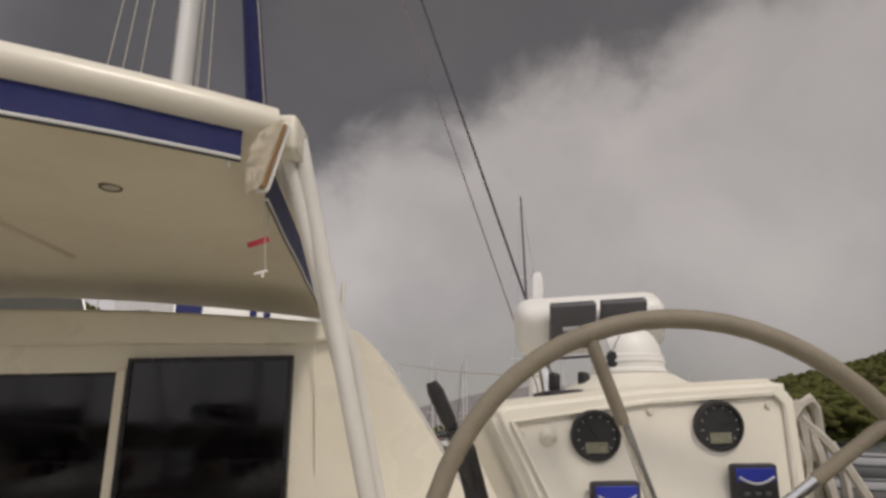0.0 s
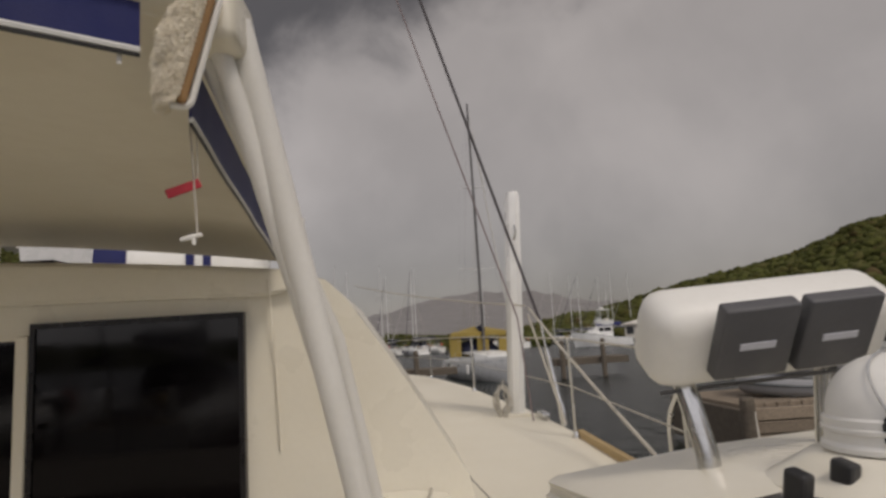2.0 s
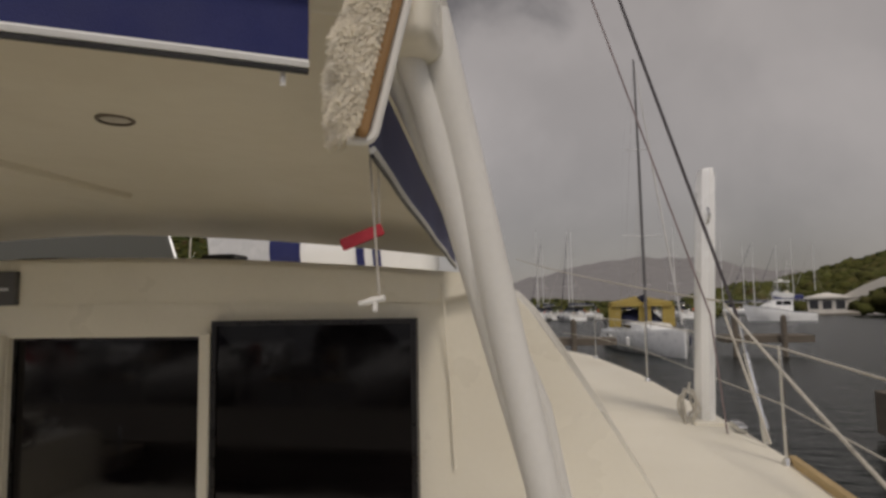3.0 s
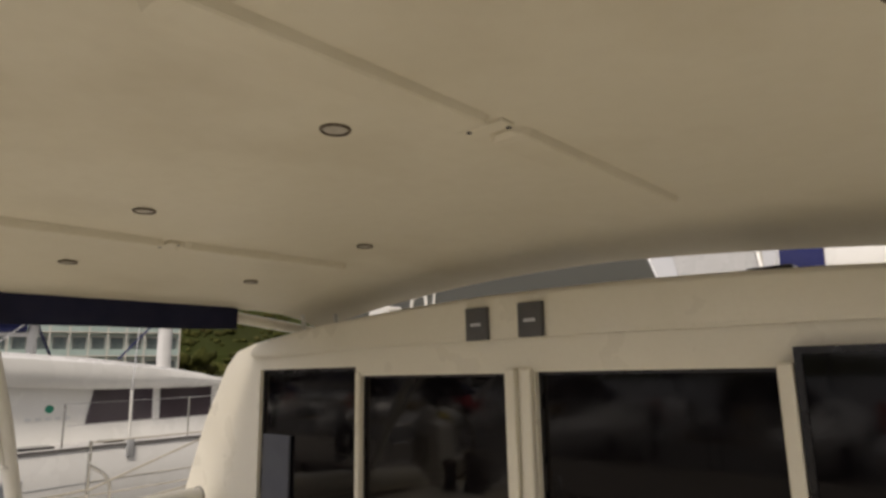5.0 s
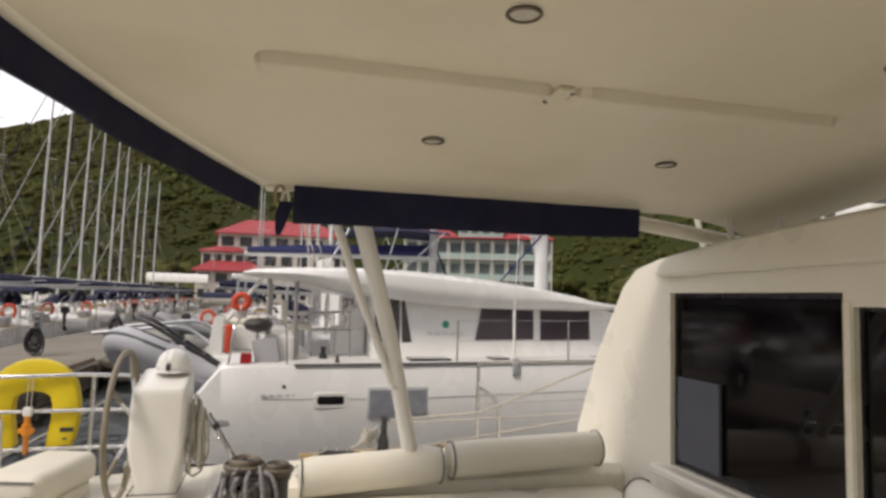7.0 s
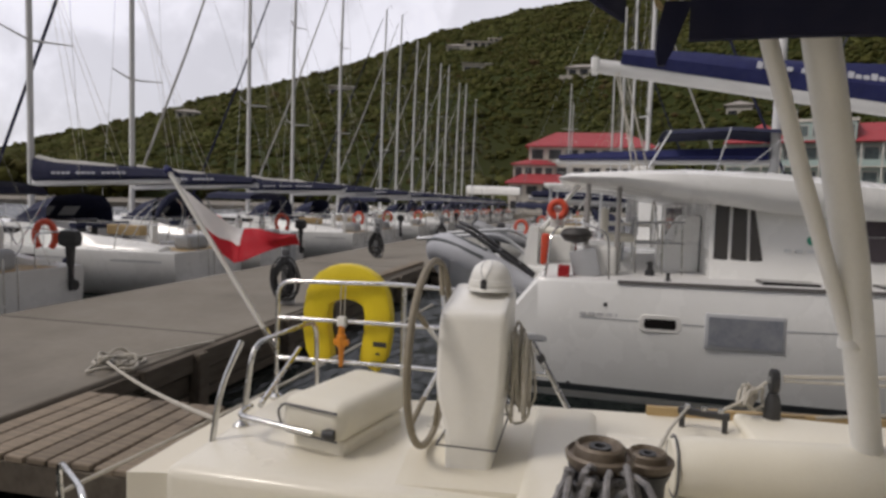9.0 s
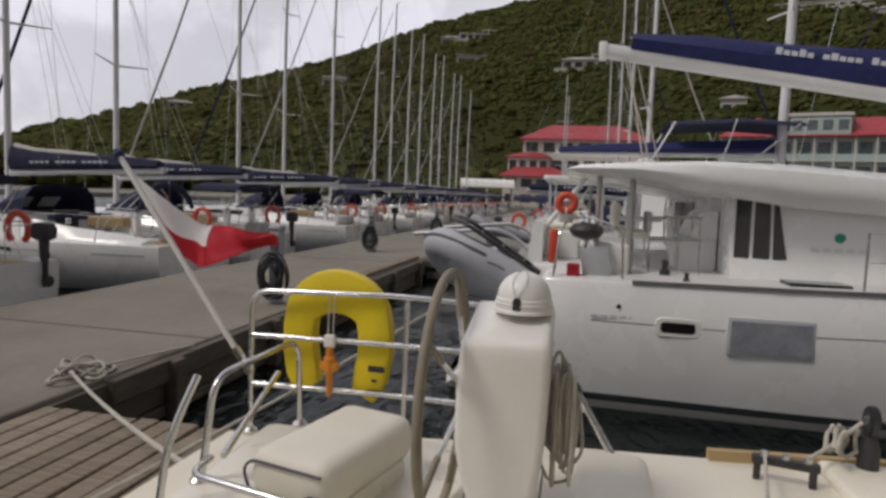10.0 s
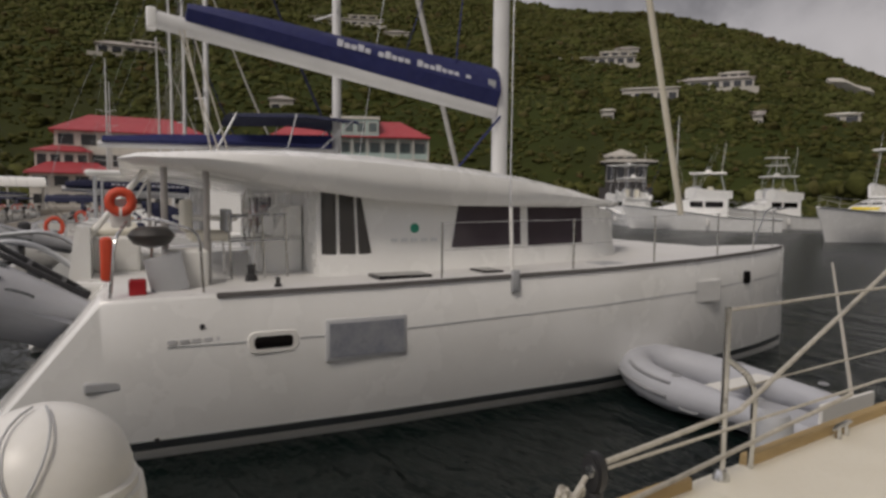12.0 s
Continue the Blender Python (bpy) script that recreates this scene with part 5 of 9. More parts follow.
part("turnbuckle", tube([(-0.01, 0.02, 0.12), (-0.06, 0.12, 0.52)], 0.019, 10), STEEL, shroud, "steel turnbuckle", True)
part("rod", tube([(-0.06, 0.12, 0.5), (-0.08, 0.16, 0.74)], 0.009, 8), STEEL, shroud)
part("toggle", tube([(0.0, 0.0, -0.02), (-0.005, 0.01, 0.07), (-0.01, 0.02, 0.14)], [0.02, 0.026, 0.02], 8), STEEL, shroud)
shroud2 = thing("shroud", "thin reddish grey rod shroud", "shroud", at=(3.12, 1.95, 1.78))
part("wire", tube([(0, 0, 0.0), (-0.05, 0.06, 0.75), (-1.22, 0.3, 4.8), (-3.30, 0.6, 12.2)], 0.006, 6), material("reddish_wire", (0.20, 0.15, 0.15), 0.5, second=(0.14, 0.11, 0.11), scale=6), shroud2, "", True)
stanchion(s_edge(1.28), 0.62, "stainless lifeline stanchion on the starboard deck edge")
stanchion(s_edge(4.6), 0.60, "stainless lifeline stanchion near the foredeck")
stanchion(s_edge(7.4), 0.60, "stainless lifeline stanchion near the foredeck")
stanchion(s_edge(-0.30), 0.66, "stainless gate stanchion beside the boarding gate")
t = thing("gate_brace", "bent stainless brace of the starboard boarding gate", "stanchion", at=s_edge(-0.12))
part("tube", tube([Vector(p) - Vector(s_edge(-0.12)) for p in rounded([Vector(s_edge(-0.30)) + Vector((0, 0, 0.50)), Vector(s_edge(-0.12)) + Vector((0, 0, 0.34)), Vector(s_edge(-0.12))], 0.08)], 0.012, 10), STEEL, t, "", True)
for h in (0.61, 0.31):
    line([Vector(s_edge(y)) + Vector((0, 0, h)) for y in (-0.30, 1.28, 4.6, 7.4, 9.0)], 0.006 if h > 0.5 else 0.004, ROPE, "white covered lifeline through the starboard stanchions")
line(sag((3.16, 2.02, 2.60), (3.34, -0.25, 1.74), 0.02), 0.009, ROPE, "white rope stretched from the shroud down to the deck", "preventer_line")
line(sag((3.14, 2.05, 2.62), (1.35, 7.5, 3.35), 0.04), 0.007, ROPE, "white line led forward from the shroud", "preventer_line")
line([(3.15, 2.0, 2.55), (3.28, 1.62, 1.79)], 0.008, ROPE, "white lashing from the shroud to the deck", "preventer_line")
t = thing("deck_block", "stainless blocks and shackles at the shroud's foot", "deck block", at=(3.22, 2.0, 1.785))
for k in range(3):
    part("cheek", box(-0.03, 0.03, -0.03 + 0.08 * k, 0.03 + 0.08 * k, -0.005, 0.045, 0.012, 2), STEEL, t, "", True)
line([(2.24, -0.95, 1.80), (2.44, 1.0, 1.79), (2.36, 2.4, 1.81)], 0.006, ROPE, "grey control line lying along the coachroof foot", "control_line")
# slim wires down the bulkhead
line([(1.70, -0.06, 2.70), (1.715, -0.015, 2.35), (1.73, -0.015, 2.0)], 0.004, GEL, "cream cable hanging down the bulkhead", "cable")

# hanging brush and toggle
brush = thing("deck_brush", "fluffy cream deck brush hung at the hardtop corner", "brush", at=(1.985, -1.725, 3.01))
BK = pose(0.0, 0.0, 0.0, 4, 14, 28)
part("back", box(0.008, 0.022, -0.018, 0.018, -0.205, 0.0, 0.006, 2, BK), WOOD, brush, "brown wooden back")
part("bumper", tube([BK @ Vector(p) for p in rounded([(0.0, 0, 0.004), (0.028, 0, 0.004), (0.030, 0, -0.205), (0.0, 0, -0.212)], 0.02)], 0.006, 8), PLASTIC, brush, "white rubber bumper", True)
rnd = random.Random(5)


def fleece(s_, a_, depth):
    """A place in the fleece: s_ down the back, a_ round it, depth out from the wood."""
    reach = 0.033 + 0.018 * math.sin(math.pi * min(1.0, s_ * 1.15)) + 0.012 * noise.noise((s_ * 5, a_ * 1.5, 1.0))
    reach *= 0.62 + 0.38 * min(1.0, 6 * s_) * min(1.0, 9 * (1.06 - s_))
    out, side = reach * depth * math.cos(a_), 0.036 * (0.55 + 0.45 * depth) * math.sin(a_)
    return Vector((0.006 - out, side, -0.004 - 0.192 * s_ - (0.010 + 0.008 * s_) * depth * math.cos(a_) + 0.006 * noise.noise((s_ * 9, a_ * 3, depth))))


bm = bmesh.new()
add_loft(bm, [[BK @ fleece(k / 16, -1.5 + 3.0 * q / 13, 0.88 + 0.12 * noise.noise((q * 0.7, k * 0.8, 2.0))) for q in range(14)] + [BK @ fleece(k / 16, 1.5, 0.02), BK @ fleece(k / 16, -1.5, 0.02)] for k in range(17)])
for k in range(11000):
    s_, a_ = rnd.uniform(-0.02, 1.02), rnd.uniform(-1.5, 1.5)
    d0 = rnd.uniform(0.72, 0.9)
    p0, p1 = fleece(s_, a_, d0), fleece(s_ + rnd.uniform(-0.03, 0.05), a_ + rnd.uniform(-0.12, 0.12), d0 + rnd.uniform(0.08, 0.2))
    p2 = p1 + (p1 - p0) * 0.3 + Vector((rnd.uniform(-0.004, 0.004), rnd.uniform(-0.005, 0.005), rnd.uniform(-0.004, 0.002)))
    add_tube(bm, [BK @ p0, BK @ p1, BK @ p2], [0.0008, 0.0006, 0.00015], 3, False, False)
part("bristles", bm, FLEECE, brush, "fluffy cream bristles", True)
bm = bmesh.new()
for k in range(22):
    add_turned(bm, [(0.0045, -0.006), (0.0055, 0.0), (0.0035, 0.008)], 7, BK @ pose(0.006, -0.012, -0.012 - 0.0086 * k, 0, -90, 0))
part("tuft_row", bm, FLEECE, brush, "row of bristle tufts", True)
toggle = thing("kill_cord", "red tag and white toggle hanging on a thin cord", "kill cord", at=(1.905, -1.56, 3.02))
part("cord", tube([(0, 0, 0), (0.0, 0.0, -0.2), (0.012, 0.0, -0.40)], 0.0022, 6), ROPE, toggle)
part("cord", tube([(0.008, 0.01, 0), (0.01, 0.008, -0.30)], 0.0018, 6), ROPE, toggle)
part("tag", box(-0.032, 0.032, -0.002, 0.002, -0.009, 0.009, 0.002, 1, pose(-0.012, -0.004, -0.31, 0, -22, 15)), material("red_tag", (0.50, 0.03, 0.05), 0.6, second=(0.38, 0.02, 0.035), scale=30), toggle, "red fabric tag")
part("toggle_bar", tube([(-0.019, 0, -0.406), (0.0, 0, -0.402), (0.02, 0, -0.398)], [0.004, 0.0055, 0.004], 8), PLASTIC, toggle, "white toggle", True)
part("clip", box(0.002, 0.009, -0.004, 0.004, -0.418, -0.40, 0.002, 1), PLASTIC, toggle)
tagged(part("tie", tube([(1.852, -1.742, 2.93), (1.855, -1.742, 2.90), (1.855, -1.742, 2.875)], 0.004, 6), PLASTIC), "small white tie at the valance's end", "tie")

# ---- neighbouring catamaran ----
lag = thing("catamaran", "large white charter catamaran moored stern-to with a navy sail cover", "catamaran", at=(-12.3, 3.0, 0.0))
L0 = Vector((-12.3, 3.0, 0.0))


def lp(name_, bm_, mat, parent=None, label="", smooth=False):
    bmesh.ops.translate(bm_, vec=-L0, verts=bm_.verts)
    return part(name_, bm_, mat, parent or lag, label, smooth)


HALF = ((-3.75, 0.72), (-2.5, 0.98), (0, 1.08), (2.9, 1.05), (4.8, 0.86), (6.4, 0.52), (7.4, 0.20), (7.75, 0.03))
SHEER = ((-3.75, 0.12), (-3.5, 0.36), (-2.58, 1.505), (-1.6, 1.53), (3, 1.60), (6, 1.68), (9.15, 1.76))


def lag_hull(cx, sgn, name_):
    rings = []
    for y in list(np.linspace(-3.75, -2.6, 7)) + [-2.56] + list(np.linspace(-2.2, 7.75, 26)):
        w, z = lerp_at(y, HALF), lerp_at(y, SHEER)
        c = cx + sgn * 0.0
        wl = w * 0.93
        rings.append([(c + sgn * (w - 0.03), y, z), (c + sgn * w, y, z - 0.04), (c + sgn * w, y, z * 0.6), (c + sgn * (wl + 0.02), y, 0.22), (c + sgn * wl * 0.9, y, 0.0), (c + sgn * wl * 0.55, y, -0.35), (c, y, -0.5),
                      (c - sgn * wl * 0.55, y, -0.35), (c - sgn * wl * 0.9, y, 0.0), (c - sgn * wl, y, 0.25), (c - sgn * w, y, z * 0.6), (c - sgn * w, y, z - 0.04), (c - sgn * (w - 0.03), y, z)])
    return lp(name_, loft(rings), WHITE, None, "", True)


lag_hull(-9.80, 1, "hull")
lag_hull(-14.80, -1, "hull")
# boot stripes on the near hull
for z0, z1, mat, lbl in ((0.115, 0.205, DARKSTRIPE, "dark grey boot stripe"), (0.05, 0.105, PLASTIC, "thin white boot line")):
    rings = []
    for y in np.linspace(-3.4, 7.6, 26):
        w = lerp_at(y, HALF)
        xa = -9.80 + w * 0.93 * 0.9 + (w * 0.95 + 0.02 - w * 0.837) * min(1, z0 / 0.22) + 0.012
        xb = -9.80 + w * 0.93 * 0.9 + (w * 0.95 + 0.02 - w * 0.837) * min(1, z1 / 0.22) + 0.012
        rings.append([(xa - 0.03, y, z0), (xa, y, z0), (xb, y, z1), (xb - 0.03, y, z1)])
    lp("boot_stripe", loft(rings), mat, None, lbl)
# rub rail, feature line, ports
lp("rub_rail", loft([[(-9.80 + lerp_at(y, HALF) - 0.01, y, lerp_at(y, SHEER) - 0.03), (-9.80 + lerp_at(y, HALF) + 0.018, y, lerp_at(y, SHEER) - 0.03), (-9.80 + lerp_at(y, HALF) + 0.018, y, lerp_at(y, SHEER) + 0.012), (-9.80 + lerp_at(y, HALF) - 0.01, y, lerp_at(y, SHEER) + 0.012)] for y in np.linspace(-1.62, 7.5, 24)]), material("grey_rub_rail", (0.16, 0.15, 0.145), 0.6), None, "dark grey rub rail")


def hull_x(y):
    return -9.80 + lerp_at(y, HALF)


for y0, y1 in ((-2.05, -1.34), (-0.86, -0.60), (0.27, 7.4)):
    lp("feature_line", loft([[(hull_x(y) - 0.01, y, 1.055 + 0.028 * max(0, y)), (hull_x(y) + 0.006, y, 1.055 + 0.028 * max(0, y)), (hull_x(y) + 0.006, y, 1.068 + 0.028 * max(0, y)), (hull_x(y) - 0.01, y, 1.068 + 0.028 * max(0, y))] for y in np.linspace(y0, y1, 9)]), GREYPRINT, None, "fine grey hull line")
PALEPRINT = material("pale_hull_print", (0.62, 0.62, 0.62), 0.5)
for k in range(6):
    lp("name_bar", box(hull_x(-1.7) - 0.005, hull_x(-1.7) + 0.004, -2.05 + 0.105 * k, -1.975 + 0.105 * k, 1.095, 1.13), PALEPRINT, None, "pale grey printed bar")
def oval_plate(x0, x1, y0, y1, z0, z1, r):
    """A plate with round corners, standing along the hull."""
    def rim(x, g):
        return [(x, cy + (r - g) * math.cos(q), cz + (r - g) * math.sin(q)) for cy, cz, q0 in ((y1 - r, z1 - r, 0), (y0 + r, z1 - r, 1), (y0 + r, z0 + r, 2), (y1 - r, z0 + r, 3)) for q in np.linspace(q0 * math.pi / 2, (q0 + 1) * math.pi / 2, 6)]
    return loft([rim(x0, 0.0), rim(x1 - 0.006, 0.0), rim(x1, 0.006)])


f = lp("portlight", oval_plate(hull_x(-1.1) - 0.03, hull_x(-1.1) + 0.014, -1.35, -0.87, 0.94, 1.15, 0.075), PLASTIC, None, "white-framed oval port", True)
lp("port_glass", oval_plate(hull_x(-1.1), hull_x(-1.1) + 0.019, -1.295, -0.925, 0.985, 1.105, 0.04), SMOKE, f, "black glass")
f = lp("hull_window", box(hull_x(0) - 0.03, hull_x(0) + 0.010, -0.61, 0.265, 0.80, 1.225, 0.02, 2), material("dull_frame", (0.5, 0.51, 0.52), 0.5), None, "grey-framed hull window", True)
lp("window_film", box(hull_x(0), hull_x(0) + 0.016, -0.575, 0.23, 0.835, 1.185, 0.006, 2), material("cloudy_film", (0.20, 0.215, 0.25), 0.35, second=(0.32, 0.33, 0.35), scale=6, amount=0.8, fine=22), f, "cloudy grey window film")
f = lp("hull_window", box(hull_x(4.95) - 0.10, hull_x(4.95) + 0.03, 4.65, 5.25, 1.02, 1.34, 0.02, 2), material("dull_white", (0.68, 0.68, 0.66), 0.5), None, "whited-out forward hull window")
lp("portlight", box(hull_x(6.1) - 0.05, hull_x(6.1) + 0.025, 6.02, 6.2, 1.20, 1.40, 0.03, 3), SMOKE, None, "small dark forward port")
for y, z in ((-1.75, 1.235), (-2.15, 0.22)):
    lp("skin_fitting", turned([(0.026, 0.0), (0.022, 0.012)], 12, pose(hull_x(y), y, z, 0, 90, 0)), BLACK, None, "dark through-hull fitting")
lp("step_recess", box(hull_x(-2.6) - 0.06, hull_x(-2.6) + 0.006, -2.72, -2.42, 0.70, 0.80, 0.02, 2), GREYPRINT, None, "grey grab recess")
# decks
LAGDECK = material("off_white_deck", (0.72, 0.715, 0.70), 0.6, second=(0.62, 0.61, 0.59), scale=1.2, amount=0.5, fine=60, bump=0.1, bump_scale=260)
lp("side_deck", loft([[(-9.80 - lerp_at(y, HALF) + 0.01, y, lerp_at(y, SHEER) - 0.1), (-9.80 + lerp_at(y, HALF) - 0.02, y, lerp_at(y, SHEER) - 0.1), (-9.80 + lerp_at(y, HALF) - 0.03, y, lerp_at(y, SHEER) + 0.005), (-9.80 - lerp_at(y, HALF) + 0.03, y, lerp_at(y, SHEER) + 0.012)] for y in np.linspace(-2.55, 7.66, 22)]), LAGDECK, None, "off-white non-slip side deck")
lp("bridge_deck", box(-14.2, -10.4, -2.9, 7.0, 0.75, 1.50, 0.05), WHITE)
lp("foredeck", box(-14.1, -10.5, 4.3, 6.9, 1.50, 1.66, 0.03), LAGDECK)
lp("cockpit_floor", box(-14.0, -10.55, -2.85, -0.4, 1.50, 1.515), LAGDECK)
# cabin
CAB = ((-0.45, 0.0), (0.3, 0.0), (2.2, 0.02), (3.35, 0.10), (4.3, 0.55), (4.9, 1.25))
rings = []
for y, inn in CAB:
    top = 2.62 - 0.018 * max(0, y) ** 2
    rings.append([(-9.50 - inn, y, 1.52), (-9.62 - inn, y, 1.82), (-9.66 - inn, y, top), (-12.3, y, top + 0.06), (-14.94 + inn, y, top), (-14.98 + inn, y, 1.82), (-15.1 + inn, y, 1.52)])
lp("cabin", loft(rings), WHITE, None, "", True)


DOORGLASS = material("grey_door_pane", (0.032, 0.030, 0.030), 0.05, second=(0.05, 0.047, 0.045), scale=1.5, amount=0.6, coat=0.4)


def cab_pane(pts, name_="cabin_window", mat=PANE):
    bm_ = bmesh.new()
    vs = [bm_.verts.new(p) for p in pts]
    bm_.faces.new(vs)
    r_ = bmesh.ops.extrude_face_region(bm_, geom=bm_.faces[:])
    bmesh.ops.translate(bm_, vec=(-0.03, 0, 0), verts=[v for v in r_["geom"] if isinstance(v, bmesh.types.BMVert)])
    bmesh.ops.recalc_face_normals(bm_, faces=bm_.faces)
    return lp(name_, bm_, mat, None, "dark tinted window")


def cab_x(y, z):
    inn = lerp_at(y, CAB)
    return -9.62 - inn - 0.04 * max(0, (z - 1.82) / 0.8) + 0.012


for y0, y1, lean in ((1.25, 2.27, 0.10), (2.40, 3.34, 0.0)):
    cab_pane([(cab_x(y0, 1.84), y0, 1.84), (cab_x(y1, 1.86), y1, 1.86), (cab_x(y1, 2.36), y1, 2.36), (cab_x(y0, 2.36), y0 + lean, 2.36)])
# saloon door side and after bulkhead glazing
for y0, y1, l0, l1 in ((-0.40, -0.23, 0, 0), (-0.19, 0.0, 0, -0.02), (0.035, 0.19, -0.02, -0.13)):
    cab_pane([(cab_x(0, 1.7), y0, 1.78 if y0 > -0.1 else 1.72), (cab_x(0, 1.7), y1, 1.80), (cab_x(0, 2.5) + 0.004, y1 + l1, 2.50), (cab_x(0, 2.5) + 0.004, y0 + l0, 2.52)], "door_pane", DOORGLASS)
for x in (-12.6, -13.6):
    lp("door_pane", box(x - 0.42, x + 0.42, -0.475, -0.445, 1.58, 2.45, 0.006), PANE, None, "dark glazed saloon door")
lp("logo_disc", turned([(0.058, 0.0), (0.058, 0.008)], 24, pose(cab_x(0.75, 2.08) - 0.012, 0.75, 2.085, 0, 90, 0)), GREENPRINT, None, "green round emblem")
for k in range(5):
    lp("name_bar", box(cab_x(0.6, 1.95) - 0.01, cab_x(0.6, 1.95) + 0.006, 0.44 + 0.13 * k, 0.52 + 0.13 * k, 1.925, 1.965), material("pale_print", (0.66, 0.68, 0.68), 0.5) if k == 0 else bpy.data.materials["pale_print"], None, "pale printed bar")
# long curved roof with its overhang
rings = []
for y, x_in, z, th in ((-2.42, 0.50, 2.79, 0.03), (-2.25, 0.20, 2.76, 0.10), (-1.6, 0.05, 2.71, 0.19), (-0.8, 0.0, 2.57, 0.36), (0.2, 0.0, 2.44, 0.47), (1.2, 0.02, 2.38, 0.46), (2.2, 0.06, 2.37, 0.36), (3.1, 0.18, 2.37, 0.22), (3.6, 0.35, 2.39, 0.10), (4.4, 0.9, 2.40, 0.05), (5.0, 1.6, 2.36, 0.03)):
    e_, w_ = -9.28 - x_in, -15.32 + x_in
    rings.append([(e_ - 0.14, y, z - 0.02), (e_ - 0.02, y, z + th * 0.2), (e_ + 0.01, y, z + th * 0.5), (e_ - 0.04, y, z + th * 0.82), (e_ - 0.22, y, z + th), (-11.0 - x_in * 0.4, y, z + th + 0.07), (-12.3, y, z + th + 0.10), (-13.6 + x_in * 0.4, y, z + th + 0.07), (w_ + 0.28, y, z + th), (w_, y, z + th * 0.4), (w_ + 0.12, y, z - 0.02)])
lp("roof", loft(rings), WHITE, None, "", True)
# posts under the overhang
POSTGREY = material("anodised_post", (0.42, 0.40, 0.375), 0.45, 0.5, second=(0.33, 0.31, 0.29), scale=6)
for x, y in ((-9.6, -2.01), (-9.62, -1.61), (-15.0, -2.0)):
    lp("roof_post", tube([(x, y, 1.50), (x, y, 2.80)], 0.034, 12), POSTGREY, None, "brown-grey anodised post", True)
# mast, boom, cover
lp("mast", loft([[(-12.3 + 0.11 * math.cos(k * math.pi / 6), 3.55 + 0.15 * math.sin(k * math.pi / 6), z) for k in range(12)] for z in (2.4, 10, 18.5)]), MASTWHITE, None, "pale grey mast", True)
B0, B1 = Vector((-12.3, -1.95, 4.84)), Vector((-12.3, 3.42, 3.98))
lp("boom", tube([B0, B1], 0.12, 12), MASTWHITE, None, "pale grey boom", True)
lp("boom_end", box(-12.43, -12.17, -2.06, -1.93, 4.70, 4.98, 0.03, 2), WHITE, None, "white boom end", True)
rings = []
for s in np.linspace(0, 1, 15):
    c = B0.lerp(B1, 0.07 + 0.93 * s)
    h = 0.20 + 0.40 * s ** 0.9
    lump = 0.02 * math.sin(9 * s)
    rings.append([(c.x - 0.10, c.y, c.z + 0.07), (c.x + 0.10, c.y, c.z + 0.07), (c.x + 0.21 + lump, c.y + 0.02, c.z + 0.16 + 0.25 * h), (c.x + 0.16, c.y + 0.03, c.z + 0.10 + 0.75 * h), (c.x + 0.05, c.y + 0.04, c.z + 0.12 + h + lump), (c.x - 0.05, c.y + 0.04, c.z + 0.12 + h), (c.x - 0.16, c.y + 0.03, c.z + 0.10 + 0.75 * h), (c.x - 0.21, c.y + 0.02, c.z + 0.16 + 0.25 * h)])
cover = lp("sail_cover", loft(rings), NAVY, None, "navy canvas sail cover", True)
# lettering band on the cover as plain bars
k = 0
for k in range(21):
    if k in (5, 11, 19):
        continue
    s = 0.42 + 0.44 * k / 20
    c = B0.lerp(B1, 0.07 + 0.93 * s)
    h = 0.20 + 0.40 * s ** 0.9
    tall = 0.085 if k not in (0, 3, 7, 12, 15) else 0.12
    lp("name_bar", box(0.195, 0.235, -0.042, 0.042, 0.10 + 0.46 * h, 0.10 + 0.42 * h + tall, 0, 2, Matrix.Translation(c) @ pose(0.0, 0.02, 0, -9.2, -5, 0)), WHITEPRINT, cover, "white printed bar")
c = B0.lerp(B1, 0.955)
lp("emblem", box(0.205, 0.245, -0.07, 0.07, 0.28, 0.45, 0, 2, Matrix.Translation(c) @ pose(0, 0.02, 0, -9.2, -6, 0)), GREYPRINT, cover, "pale square emblem")
lp("sail_fold", loft([[(-12.3 + dx, y, z) for dx, z in ((-0.08, z0), (0.08, z0), (0.04, z0 + 0.09), (-0.04, z0 + 0.09))] for y, z0 in ((2.3, 4.52), (3.1, 4.48), (3.42, 4.46))]), WHITE, cover, "white sail showing above the cover", True)
for a_, b_, r_, mat in (((-12.3, -1.7, 4.9), (-12.25, 3.4, 17.5), 0.008, ROPEDARK), ((-12.1, -1.6, 4.7), (-11.6, -1.3, 2.9), 0.012, ROPE), ((-12.2, -1.65, 4.7), (-11.9, -1.15, 2.9), 0.012, ROPE), ((-12.3, -1.45, 4.65), (-12.1, -1.0, 2.9), 0.012, ROPE), ((-12.2, 1.6, 4.5), (-12.25, 3.4, 9.5), 0.008, NAVY), ((-12.2, 2.6, 4.6), (-12.25, 3.4, 11.5), 0.012, NAVY), ((-12.2, 3.5, 3.9), (-12.2, 2.6, 2.9), 0.02, NAVY)):
    lp("line", tube([a_, b_], r_, 7), mat)
for x, y in ((-9.35, 1.63), (-15.2, 1.63)):
    lp("shroud_wire", tube([(x + 0.55, y - 0.02, 1.5), (x + 0.45, y, 2.3), (-12.3 + (x + 12.3) * 0.28, 3.3, 15.5)], 0.007, 7), STEEL, None, "steel shroud")
lp("shroud_tang", box(hull_x(1.6) - 0.01, hull_x(1.6) + 0.04, 1.55, 1.66, 1.38, 1.64, 0.02, 3), GREYPRINT, None, "grey chainplate cover", True)
lp("shroud_sleeve", tube([(-8.80, 1.61, 1.6), (-8.88, 1.63, 2.35)], 0.022, 10), PLASTIC, None, "white shroud sleeve", True)
